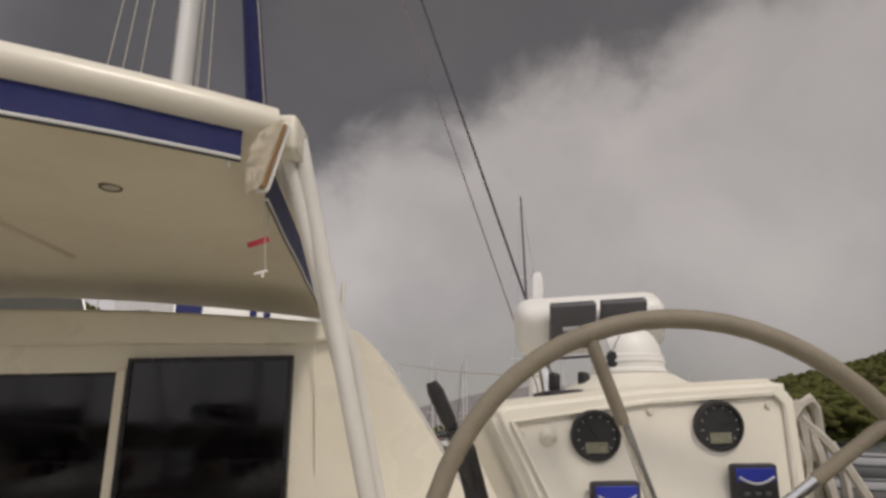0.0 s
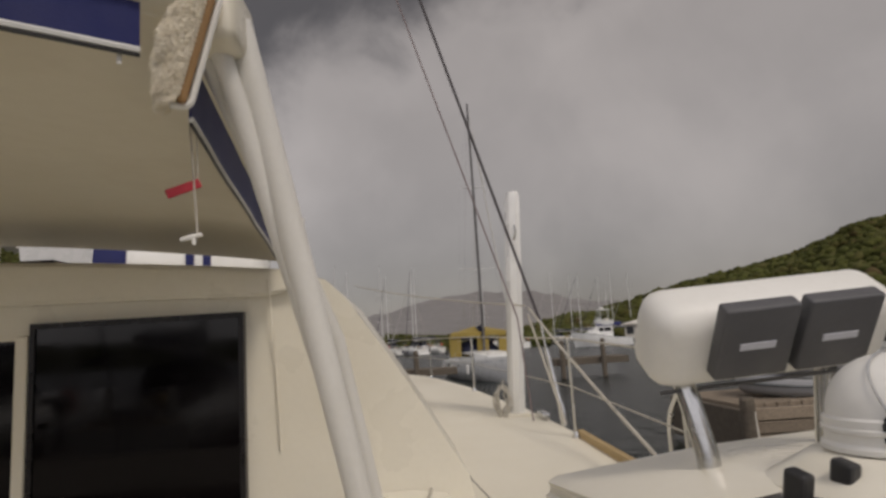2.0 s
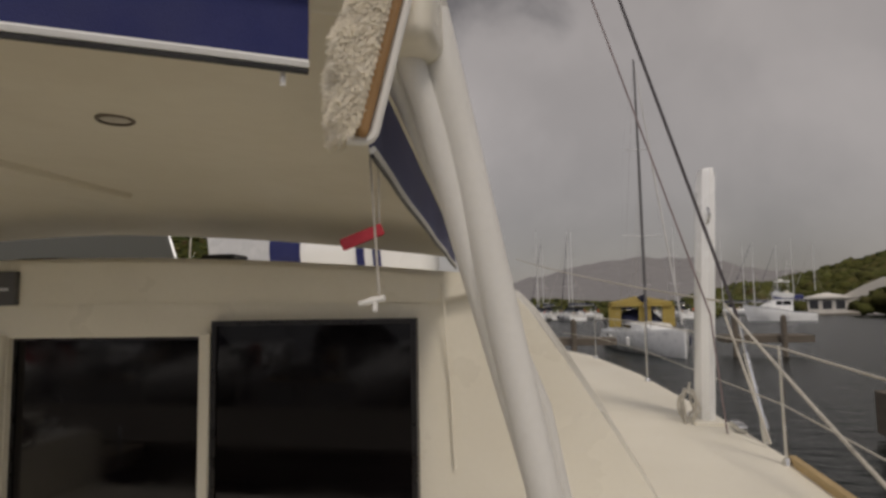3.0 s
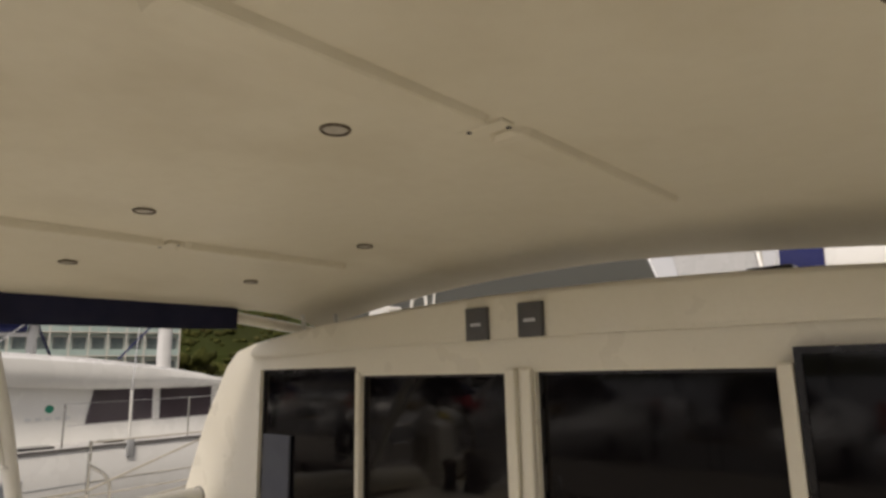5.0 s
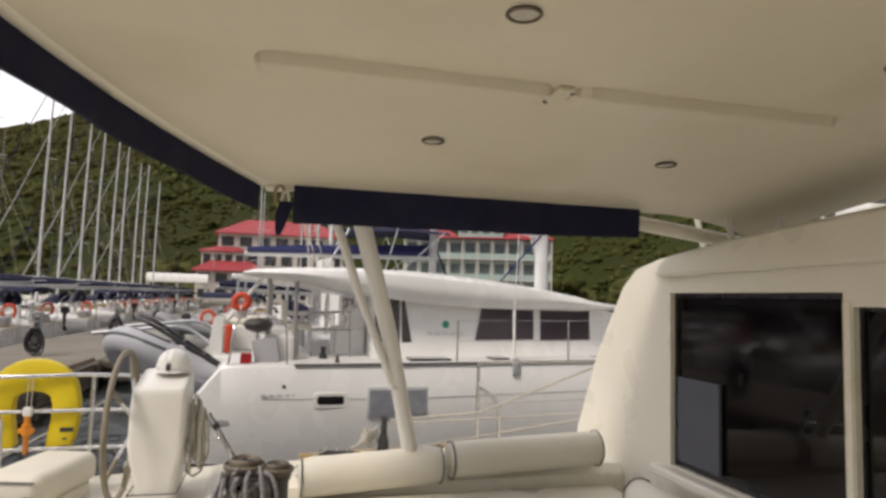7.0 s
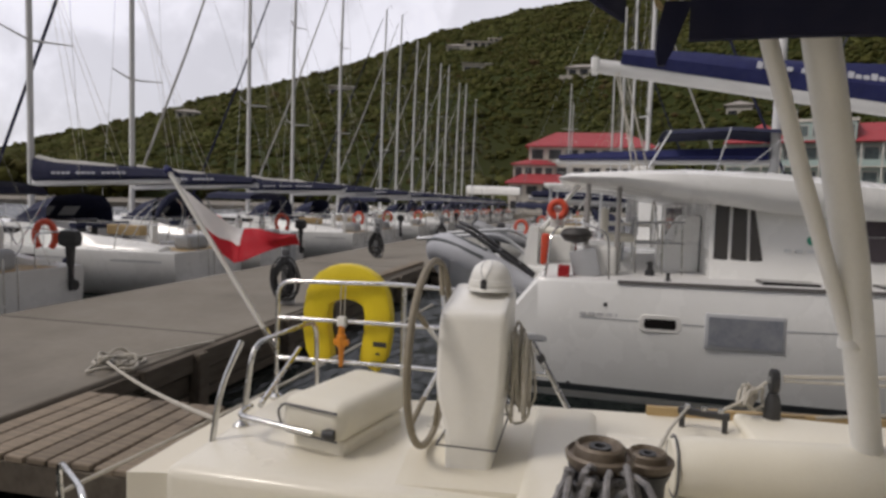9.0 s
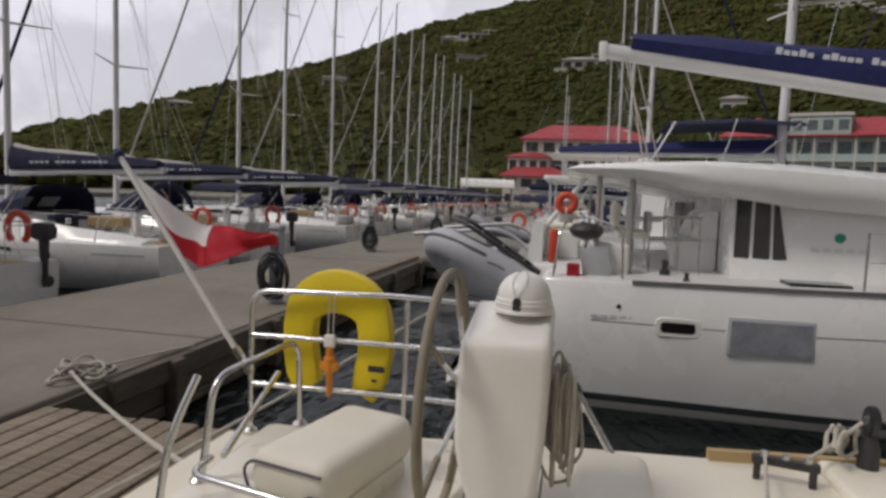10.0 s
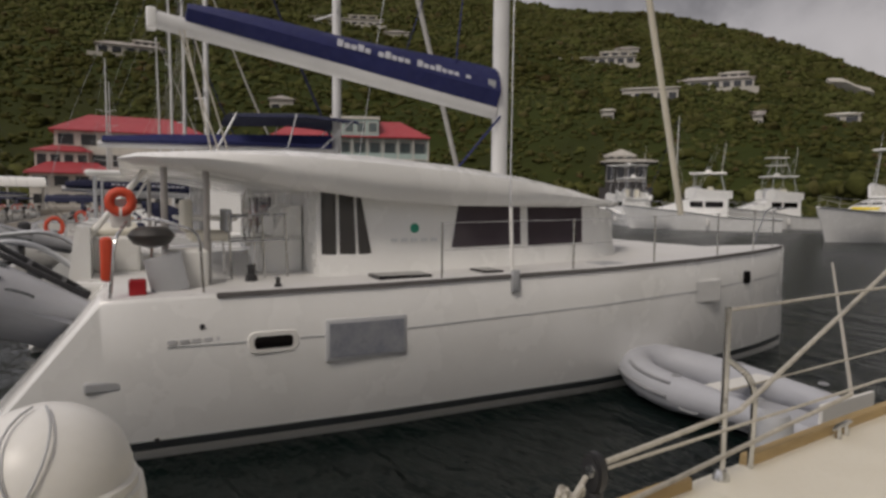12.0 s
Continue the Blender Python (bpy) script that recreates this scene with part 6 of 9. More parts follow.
lp("forestay_sail", tube([(-12.3, 8.0, 2.2), (-12.28, 6.5, 8.0), (-12.25, 3.9, 17.5)], [0.065, 0.065, 0.04], 10), material("furled_sail", (0.62, 0.58, 0.47), 0.8, second=(0.5, 0.46, 0.36), scale=2), None, "cream furled headsail", True)
# stanchions, lifelines
ys = (0.72, 2.52, 3.95, 5.4, 6.5, 7.3)
tops = []
for y in ys:
    x, z = hull_x(y) - 0.10, lerp_at(y, SHEER)
    lp("stanchion", tube([(x, y, z), (x, y, z + 0.62)], 0.013, 8), STEEL, None, "", True)
    tops.append(Vector((x, y, z + 0.61)))
lp("lifeline", tube(tops, 0.004, 6), STEEL)
lp("lifeline", tube([p - Vector((0, 0, 0.3)) for p in tops], 0.004, 6), STEEL)
lp("bow_rail", tube(rounded([tops[-1] - Vector((0, 0, 0.61)), tops[-1], Vector((-9.8, 7.85, 2.36)), Vector((-10.02, 7.6, 2.36)), Vector((-10.02, 7.3, 1.73))], 0.12), 0.013, 8), STEEL, None, "", True)
# hatches, cleats, winch on the side deck
for y0, y1 in ((0.05, 0.68), (1.35, 1.62), (3.15, 3.7), (5.2, 5.9)):
    lp("deck_hatch", box(hull_x(y0) - 0.62, hull_x(y0) - 0.25, y0, y1, 1.55, 1.60 + 0.02 * max(0, y0) / 3, 0.015, 2), SMOKE if y0 < 3 else GREYPRINT, None, "dark deck hatch")
for x, y, z, r_ in ((-9.55, -1.18, 1.545, 0.05), (-8.98, -1.02, 1.535, 0.03)):
    lp("deck_winch", turned([(r_ * 1.3, 0), (r_ * 1.2, r_ * 1.2), (r_ * 0.75, r_ * 1.6), (r_ * 0.8, r_ * 3.0), (r_ * 1.1, r_ * 3.2), (r_ * 0.4, r_ * 3.6)], 16, Matrix.Translation((x, y, z))), BLACK, None, "black winch", True)
# cockpit clutter: helm seat, wheel, panels, barbecue, lifebuoys
lp("helm_bulkhead", box(-11.2, -10.2, -0.95, -0.46, 1.5, 1.98, 0.06, 3), WHITE, None, "", True)
lp("helm_console", loft([[(x, y, z) for x, y in ((-11.25, y0), (-10.25, y0), (-10.25, -0.47), (-11.25, -0.47))] for z, y0 in ((1.5, -0.86), (2.02, -0.80), (2.30, -0.66), (2.34, -0.60))]), WHITE, None, "white moulded helm console", True)
lp("cockpit_table", box(-12.9, -11.6, -1.75, -1.0, 2.12, 2.17, 0.015, 2), PALEGEL, None, "pale cockpit table")
lp("table_leg", tube([(-12.25, -1.4, 1.5), (-12.25, -1.4, 2.13)], 0.045, 10), ALU)
lp("cockpit_seat", box(-14.0, -11.3, -2.75, -2.2, 1.5, 1.95, 0.05, 3), WHITE, None, "white moulded bench")
lp("seat_cushion", box(-13.95, -11.35, -2.72, -2.22, 1.95, 2.03, 0.03, 3), CUSHION, None, "", True)
lp("transom_coaming", loft([[(x, y, z) for y, z in ((-2.95, 1.42), (-2.72, 1.42), (-2.72, 2.08), (-2.86, 2.10))] for x in (-14.1, -11.0, -10.6)]), WHITE, None, "white transom moulding", True)
lp("roof_strut", tube([(-10.9, -2.75, 1.95), (-10.7, -2.15, 2.74)], 0.035, 10), PLASTIC, None, "white raked roof strut", True)
lp("seat_base", box(-10.5, -9.9, -1.75, -1.35, 1.95, 2.05, 0.03, 2), CUSHION)
lp("seat_back", box(-10.5, -9.9, -1.82, -1.72, 2.05, 2.4, 0.03, 2), CUSHION)
lp("wheel", tube([(-10.2 + 0.33 * math.cos(q), -1.1, 2.2 + 0.33 * math.sin(q)) for q in np.linspace(0, 2 * math.pi, 28, endpoint=False)], 0.013, 8, True), STEEL, None, "", True)
for k in range(5):
    a_ = k * 2 * math.pi / 5
    lp("wheel_spoke", tube([(-10.2, -1.1, 2.2), (-10.2 + 0.33 * math.cos(a_), -1.1, 2.2 + 0.33 * math.sin(a_))], 0.007, 6), STEEL)
for x in (-10.4, -9.95):
    lp("seat_leg", tube([(x, -1.55, 1.5), (x, -1.55, 1.96)], 0.02, 8), STEEL)
for x in (-9.75, -10.3):
    for y in (-1.35, -1.0, -0.75):
        lp("seat_frame", tube([(x, y, 1.5), (x, y - 0.03, 2.25)], 0.014, 6), STEEL)
    lp("seat_frame", tube([(x, -1.35, 2.22), (x, -0.75, 2.25)], 0.014, 6), STEEL)
    lp("seat_frame", tube([(x, -1.36, 1.95), (x, -0.74, 1.97)], 0.014, 6), STEEL)
lp("seat_back", box(-10.3, -9.74, -1.40, -1.34, 2.05, 2.3, 0.02, 2), GREYPRINT, None, "grey mesh seat back")
lp("locker", box(-9.75, -9.35, -2.05, -1.62, 1.50, 1.90, 0.04, 3), PLASTIC, None, "white moulded locker", True)
lp("step_board", box(-0.03, 0.03, -0.17, 0.17, 0.0, 0.36, 0.015, 2, pose(-9.2, -1.98, 1.51, 12, -8, 0)), GREYPRINT, None, "grey folded boarding step", True)
bbq = lp("barbecue", turned([(0.03, 1.93), (0.16, 1.97), (0.21, 2.04), (0.21, 2.06), (0.17, 2.11), (0.12, 2.135), (0.04, 2.14)], 20, Matrix.Translation((-9.35, -2.14, 0))), material("dark_kettle", (0.08, 0.075, 0.07), 0.45, 0.4), None, "dark kettle barbecue", True)
lp("barbecue_post", tube([(-9.35, -2.14, 1.5), (-9.35, -2.14, 1.95)], 0.016, 8), STEEL, bbq)
lp("pushpit", tube(rounded([(-8.95, -2.5, 1.5), (-8.95, -2.45, 2.05), (-9.3, -2.35, 2.18), (-9.75, -2.35, 2.18)], 0.12), 0.014, 8), STEEL, None, "", True)
lp("pushpit", tube(rounded([(-8.9, -1.72, 1.5), (-8.9, -1.75, 2.1), (-9.05, -2.1, 2.22), (-9.3, -2.3, 2.2)], 0.12), 0.014, 8), STEEL, None, "", True)


def add_ring(parent_fn, c, R_, r_, mat, axis="x", nm="lifebuoy", lbl="orange ring lifebuoy"):
    pts = [Vector(c) + Vector((0, R_ * math.cos(q), R_ * math.sin(q))) for q in np.linspace(0, 2 * math.pi, 22, endpoint=False)]
    ob = parent_fn(nm, tube(pts, r_, 10, True), mat, None, lbl, True)
    return ob


lp("buoy_board", box(-9.62, -9.56, -2.49, -2.31, 2.12, 2.40, 0.02, 2), PLASTIC, None, "white lifebuoy holder", True)
ring_ = add_ring(lp, (-9.52, -2.40, 2.37), 0.098, 0.046, REDRING)
for q in (4.7,):
    lp("band", tube([(-9.52, -2.40 + 0.098 * math.cos(q + d), 2.37 + 0.098 * math.sin(q + d)) for d in (-0.12, 0.12)], 0.0475, 10), WHITE, ring_, "white band")
lp("danbuoy_bag", box(-9.05, -8.98, -2.57, -2.47, 1.66, 2.06, 0.03, 3), REDRING, None, "orange danbuoy bag", True)
lp("fuel_can", box(-9.2, -9.02, -2.35, -2.2, 1.51, 1.66, 0.02, 2), material("red_can", (0.35, 0.01, 0.015), 0.4), None, "small red can")
# davits and the inflatable on them
for x in (-10.9, -13.2):
    lp("davit", tube(rounded([(x, -2.7, 1.45), (x, -3.3, 1.95), (x, -4.7, 1.80)], 0.3), 0.03, 10), ALU, None, "", True)
for x, dz in ((-10.12, 0.0), (-10.42, 0.04)):
    lp("davit_frame", tube(rounded([(x, -2.72, 1.38), (x, -3.75, 2.02 + dz), (x - 0.25, -3.95, 2.06 + dz)], 0.1), 0.03, 8), BLACK, None, "dark grey davit frame", True)
for y, z in ((-2.95, 1.53), (-3.25, 1.72), (-3.55, 1.90)):
    lp("davit_rung", tube([(-10.12, y, z), (-10.42, y, z + 0.02)], 0.024, 8), BLACK, None, "", True)


def inflatable(at, length, turn, pitch, label, mat, stripe, heel=0):
    """An inflatable: two side tubes that meet at the bow, floor, transom, thwart and a rubbing strake."""
    t_ = thing("inflatable_dinghy", label, "dinghy", "inflatable dinghies", at)
    t_.matrix_basis = pose(*at, pitch, heel, turn)
    w, r_ = 0.58, 0.21
    run_ = [(-w, -length / 2, r_), (-w, length * 0.18, r_), (-w * 0.86, length * 0.33, r_ * 1.15), (-w * 0.5, length * 0.45, r_ * 1.4), (0, length * 0.5, r_ * 1.5), (w * 0.5, length * 0.45, r_ * 1.4), (w * 0.86, length * 0.33, r_ * 1.15), (w, length * 0.18, r_), (w, -length / 2, r_)]
    path2 = rounded(run_, 0.2, 3)
    part("tube", tube(path2, [r_ * 0.35] + [r_] * (len(path2) - 2) + [r_ * 0.35], 16), mat, t_, "", True)
    part("strake", tube([p + Vector((p.x / w * 0.2, 0.2 * max(0, p.y / length - 0.3) * 4, 0)).normalized() * r_ * 0.97 if (abs(p.x) + max(0, p.y - length * 0.3)) > 0 else p for p in path2[1:-1]], 0.028, 8), stripe, t_, "dark rubbing strake", True)
    for sx in (-1, 1):
        band = [p for p in path2[1:-1] if p.x * sx > w * 0.6 and p.y < length * 0.4]
        part("stripe", tube([p + Vector((sx * r_ * 0.72, 0, r_ * 0.70)) for p in band], 0.022, 6), stripe, t_, "dark reinforcing stripe", True)
        part("grab_handle", tube(rounded([Vector((sx * (w + r_ * 0.94), -0.12, r_ * 0.62)), Vector((sx * (w + r_ * 1.12), -0.08, r_ * 0.62)), Vector((sx * (w + r_ * 1.12), 0.08, r_ * 0.62)), Vector((sx * (w + r_ * 0.94), 0.12, r_ * 0.62))], 0.02), 0.014, 6), stripe, t_, "dark grab handle", True)
    part("floor", box(-w, w, -length / 2 + 0.1, length * 0.33, 0.03, 0.09), mat, t_)
    part("transom", box(-w + 0.1, w - 0.1, -length / 2 + 0.12, -length / 2 + 0.16, 0.05, 0.5, 0.01), PLASTIC, t_, "pale transom board")
    part("thwart", box(-w - 0.05, w + 0.05, -0.2, 0.05, 0.34, 0.37, 0.01), PLASTIC, t_, "pale thwart")
    for sx in (-1, 1):
        for yy in (-0.25, 0.12):
            part("lifting_patch", turned([(0.06, 0.0), (0.05, 0.012)], 12, pose(sx * w, length * yy, r_ * 1.98)), stripe, t_, "dark patch")
    return t_


inflatable((-10.5, -3.5, 1.06), 1.9, 194, 25, "grey inflatable dinghy slung on davits behind the catamaran", RUBBERLIGHT, DARKSTRIPE, 24)
inflatable((-7.58, 3.88, 0.02), 2.75, 94, 0, "pale grey inflatable dinghy floating beside the catamaran's bow", RUBBERLIGHT, RUBBER)
# dark anti-fouling edge of a mooring pile between the boats
tagged(part("mooring_pile", turned([(0.11, -0.6), (0.11, 1.0), (0.08, 1.05)], 14, Matrix.Translation((-5.3, 1.4, 0))), GREYPRINT, None, "", True), "grey weathered mooring pile standing in the water", "mooring pile")

# ---- dock ----
structure(part("dock", box(-100, 30, -9.9, -6.35, 0.30, 0.65, 0.03), CONCRETE), "long weathered concrete dock", "dock")
for x in np.arange(-96, 30, 6.0):
    structure(part("pile", turned([(0.2, -1.5), (0.2, 0.31)], 12, Matrix.Translation((x, -6.9, 0))), TIMBER), "dark dock pile in the water", "dock pile")
    structure(part("pile", turned([(0.2, -1.5), (0.2, 0.31)], 12, Matrix.Translation((x, -9.3, 0))), TIMBER), "dark dock pile in the water", "dock pile")
for z0, z1, o in ((0.44, 0.60, 0.05), (0.16, 0.36, 0.03)):
    structure(part("trim", box(-100, 30, -6.35, -6.35 + o, z0, z1, 0.01), TIMBER), "dark timber fender along the dock edge", "fender board")
# raised timber kerb and cap rail along the edge, and a finger beyond the catamaran
for x0, x1 in ((-18.2, -15.1), (-15.0, -11.9)):
    structure(part("trim", box(x0, x1, -6.62, -6.40, 0.648, 0.735, 0.02), PLANK), "raised weathered timber kerb on the dock edge", "kerb")
structure(part("trim", box(-18.25, -6.3, -6.348, -6.24, 0.40, 0.625, 0.015), TIMBER), "heavy dark timber rubbing beam along the dock", "fender board")
structure(part("trim", box(-18.25, -6.3, -6.46, -6.30, 0.02, 0.14, 0.015), TIMBER), "low dark timber waler at the waterline", "fender board")
for x in (-17.6, -15.2, -13.4, -11.2, -9.4, -7.2):
    structure(part("pile", box(x - 0.09, x + 0.09, -6.302, -6.16, -1.2, 0.62, 0.02), TIMBER), "square dark timber fender pile on the dock edge", "dock pile")
structure(part("dock", box(-20.2, -18.3, -6.30, -4.8, 0.42, 0.64, 0.02), CONCRETE), "short concrete dock finger", "dock")
for z0, z1, o in ((0.43, 0.58, 0.06), (0.10, 0.30, 0.02)):
    structure(part("trim", box(-18.3, -18.3 + o, -6.2, -4.8, z0, z1, 0.012), TIMBER), "dark weathered timber beam along the dock finger", "fender board")
for x in np.arange(-80, 10, 9.0):
    structure(part("trim", box(x, x + 0.03, -9.88, -6.37, 0.646, 0.654), material("dock_joint", (0.07, 0.06, 0.05), 0.9) if "dock_joint" not in bpy.data.materials else bpy.data.materials["dock_joint"]), "dark expansion joint across the dock", "joint")
# wooden finger with planks
finger = structure(part("finger_pier", box(-5.62, -4.30, -6.28, -4.05, 0.36, 0.575, 0.01), TIMBER), "weathered wooden finger pier", "finger pier")
plank_mesh = None
for k in range(13):
    y = -6.22 + 0.172 * k
    if plank_mesh is None:
        ob = part("plank", box(-0.66, 0.66, -0.075, 0.075, 0.0, 0.045, 0.008, 1), PLANK, finger)
        plank_mesh = ob.data
    else:
        ob = new("plank", plank_mesh)
        ob.parent = finger
    ob.matrix_basis = pose(-4.96 + 0.008 * math.sin(5 * k), y, 0.576, 0, 0.5 * math.sin(3 * k), 0.7 * math.sin(2.1 * k))


def dock_cleat(x, y, rope=True):
    t_ = thing("dock_cleat", "iron dock cleat with a grey mooring rope heaped on it", "dock cleat", "dock cleats", (x, y, 0.65), 20)
    part("horns", tube([(-0.16, 0, 0.07), (-0.08, 0, 0.085), (0.08, 0, 0.085), (0.16, 0, 0.07)], [0.012, 0.02, 0.02, 0.012], 8), GREY, t_, "", True)
    for s in (-0.05, 0.05):
        part("foot", tube([(s, 0, -0.002), (s, 0, 0.08)], [0.03, 0.017], 8), GREY, t_, "", True)
    if rope:
        rnd_ = random.Random(int(abs(x) * 10))
        for k_ in range(9):
            a_, ox, oy = rnd_.uniform(0, 3), rnd_.uniform(-0.2, 0.12), rnd_.uniform(-0.12, 0.12)
            pts = [(ox + (0.17 + 0.05 * math.sin(k_)) * math.cos(q) * math.cos(a_) - 0.09 * math.sin(q) * math.sin(a_), oy + 0.17 * math.cos(q) * math.sin(a_) + 0.09 * math.sin(q) * math.cos(a_), 0.02 + 0.014 * k_ * (0.6 + 0.4 * math.sin(2 * q))) for q in np.linspace(0, 2 * math.pi, 18, endpoint=False)]
            part("rope_loop", tube(pts, 0.016, 6, True), ROPE, t_, "", True)
    return t_


dock_cleat(-6.25, -6.55)
for x in (-11.5, -17, -24):
    dock_cleat(x, -6.6, False)
line(sag((-6.1, -6.5, 0.75), (-3.72, -3.75, 1.25), 0.05), 0.014, ROPE, "grey mooring line from the dock cleat to the stern", "mooring_line")
line(sag((-3.2, -4.3, 1.05), (-6.6, -3.4, 1.45), 0.03), 0.011, ROPE, "grey crossed mooring line astern", "mooring_line")
line(sag((-6.35, -6.55, 0.70), (-7.6, -6.3, 0.66), 0.0), 0.014, ROPE, "grey rope tail trailing along the dock", "mooring_line")


def pedestal(x, y, seed):
    """A shore-power post with a hose or cable hung on it."""
    t_ = thing("power_pedestal", "grey shore-power post on the dock with a dark coiled cable", "power pedestal", "dock power posts", (x, y, 0.65))
    part("post", box(-0.09, 0.09, -0.09, 0.09, 0.0, 1.12, 0.015, 2), GREYPRINT, t_)
    for z_ in (0.86, 1.0):
        part("socket", box(0.088, 0.125, -0.06, 0.06, z_ - 0.045, z_ + 0.045, 0.01, 2), GREY, t_, "grey outlet cover")
    part("cap", box(-0.11, 0.11, -0.11, 0.11, 1.12, 1.20, 0.03, 2), GREYPRINT, t_)
    rnd_ = random.Random(seed)
    for k_ in range(14):
        rr, oy_, oz_, ph_ = 0.225 + rnd_.uniform(-0.07, 0.05), rnd_.uniform(-0.06, 0.06), rnd_.uniform(-0.14, 0.05), rnd_.uniform(0, 6)
        part("cable_loop", tube([(0.14 + 0.009 * k_ + 0.03 * math.sin(q * 2 + ph_), oy_ + rr * 0.82 * math.cos(q) * (1 - 0.15 * math.sin(q)), 0.46 + oz_ + rr * 1.25 * math.sin(q) + 0.02 * math.sin(3 * q + ph_)) for q in np.linspace(0, 2 * math.pi, 20, endpoint=False)], 0.014, 6, True), BLACK, t_)
    return t_


for k, x in enumerate((-10.45, -19.5, -28.5, -38)):
    pedestal(x, -6.75 if k == 0 else -8.2, k)

# ---- moored yachts ----
DODGER = material("navy_dodger", (0.012, 0.016, 0.05), 0.85, second=(0.008, 0.01, 0.034), scale=5, fine=120)
HULLGREY = material("dull_white_hull", (0.72, 0.72, 0.70), 0.3, second=(0.62, 0.62, 0.60), scale=1.2, amount=0.5, fine=12, coat=0.2, stain=(0.52, 0.51, 0.47), stain_scale=0.7, stain_amount=0.5)


FURLED = material("furled_cloth", (0.5, 0.49, 0.46), 0.8, second=(0.36, 0.35, 0.34), scale=2)


def yacht(at, turn, mast_h=15.5, length=11.5, label="white charter sloop moored stern-to with a navy boom cover", ring_too=True, bimini=True, mat=HULLGREY, engine=True):
    """A cruising sloop; its stern at the origin, its bow along +y."""
    t_ = thing("sailing_yacht", label, "sailing yacht", "moored yachts", at, turn)
    half = ((0, 1.45), (2, 1.8), (5, 1.9), (8, 1.45), (10.3, 0.6), (11.5, 0.04))
    sheer = ((0, 1.05), (5, 1.10), (11.5, 1.42))
    k_ = length / 11.5
    rings_ = []
    for y in np.linspace(0, 11.5, 15):
        w, z = lerp_at(y, half), lerp_at(y, sheer)
        y *= k_
        rings_.append([(w - 0.03, y, z), (w, y, z - 0.05), (w * 0.97, y, 0.45), (w * 0.8, y, 0.02), (w * 0.35, y, -0.35), (-w * 0.35, y, -0.35), (-w * 0.8, y, 0.02), (-w * 0.97, y, 0.45), (-w, y, z - 0.05), (-w + 0.03, y, z)])
    hull = part("hull", loft(rings_), mat, t_, "", True)
    for s in (-1, 1):
        part("stripe", loft([[(s * (lerp_at(y, half) * 0.985 + 0.012), y * k_, lerp_at(y, sheer) - 0.24), (s * (lerp_at(y, half) * 0.985 + 0.012), y * k_, lerp_at(y, sheer) - 0.20), (s * (lerp_at(y, half) * 0.985 - 0.02), y * k_, lerp_at(y, sheer) - 0.20), (s * (lerp_at(y, half) * 0.985 - 0.02), y * k_, lerp_at(y, sheer) - 0.24)] for y in np.linspace(0.3, 10.6, 10)]), GREYPRINT, hull, "grey hull stripe")
        for y in (3.6, 5.6, 7.0):
            part("port", box(s * lerp_at(y, half) * 0.985 - 0.02, s * lerp_at(y, half) * 0.985 + 0.02, y * k_ - 0.22, y * k_ + 0.22, 0.78, 0.90, 0.008, 1), SMOKE, hull, "dark hull port")
    # coachroof and cockpit
    part("coachroof", loft([[(w, y * k_, 1.05), (w - 0.08, y * k_, z), (w * 0.5, y * k_, z + 0.06), (-w * 0.5, y * k_, z + 0.06), (-w + 0.08, y * k_, z), (-w, y * k_, 1.05)] for y, w, z in ((3.6, 1.25, 1.55), (4.4, 1.25, 1.58), (6.4, 1.1, 1.52), (7.8, 0.75, 1.38), (8.2, 0.6, 1.2))]), WHITE, t_, "", True)
    for s in (-1, 1):
        part("cabin_window", box(s * 1.15 - 0.05, s * 1.15 + 0.05, 4.4 * k_, 6.1 * k_, 1.30, 1.46, 0.01, 1), SMOKE, t_, "dark cabin window")
        part("coaming", loft([[(s * 0.86, y, 1.0), (s * 0.90, y, z), (s * 1.08, y, z + 0.02), (s * 1.34, y, 1.08), (s * 1.36, y, 1.0)] for y, z in ((0.5 * k_, 1.14), (1.2 * k_, 1.24), (2.6 * k_, 1.34), (3.7 * k_, 1.50))]), WHITE, t_, "", True)
    part("cockpit_floor", box(-0.95, 0.95, 0.1, 3.6 * k_, 0.8, 1.06), TEAK, t_, "teak cockpit floor")
    # Black plate stands for the shade inside the open companionway.
    part("companionway", box(-0.36, 0.36, 3.575 * k_, 3.605 * k_, 1.08, 1.66, 0.01, 1), BLACK, t_, "black plate for the shade in the open companionway")
    part("companion_hatch", box(-0.42, 0.42, 3.6 * k_, 4.6 * k_, 1.60, 1.67, 0.02, 1), PANE, t_, "dark sliding hatch")
    for x in (-0.62, 0.62):
        part("cockpit_cushion", box(x - 0.2, x + 0.2, 1.5 * k_, 3.4 * k_, 1.055, 1.14, 0.03, 2), (NAVYDARK, GREYPRINT)[x > 0], t_, "seat cushion")
    part("cockpit_table", box(-0.13, 0.13, 1.9 * k_, 2.9 * k_, 1.30, 1.56, 0.03, 2), TEAK, t_, "folded teak table")
    part("table_leg", box(-0.05, 0.05, 2.3 * k_, 2.5 * k_, 1.05, 1.31, 0.01, 1), STEEL, t_)
    for x in (-0.7, 0.7):
        part("wheel", tube([(x + 0.38 * math.cos(q), 0.95, 1.52 + 0.38 * math.sin(q)) for q in np.linspace(0, 2 * math.pi, 20, endpoint=False)], 0.013, 6, True), STEEL, t_, "", True)
        part("helm", loft([[(x + sx * w_, 1.12 + sy * w_ * 0.7, z) for sx, sy in ((-1, -1), (1, -1), (1, 1), (-1, 1))] for z, w_ in ((1.05, 0.15), (1.4, 0.09), (1.62, 0.10), (1.74, 0.07))]), WHITE, t_, "", True)
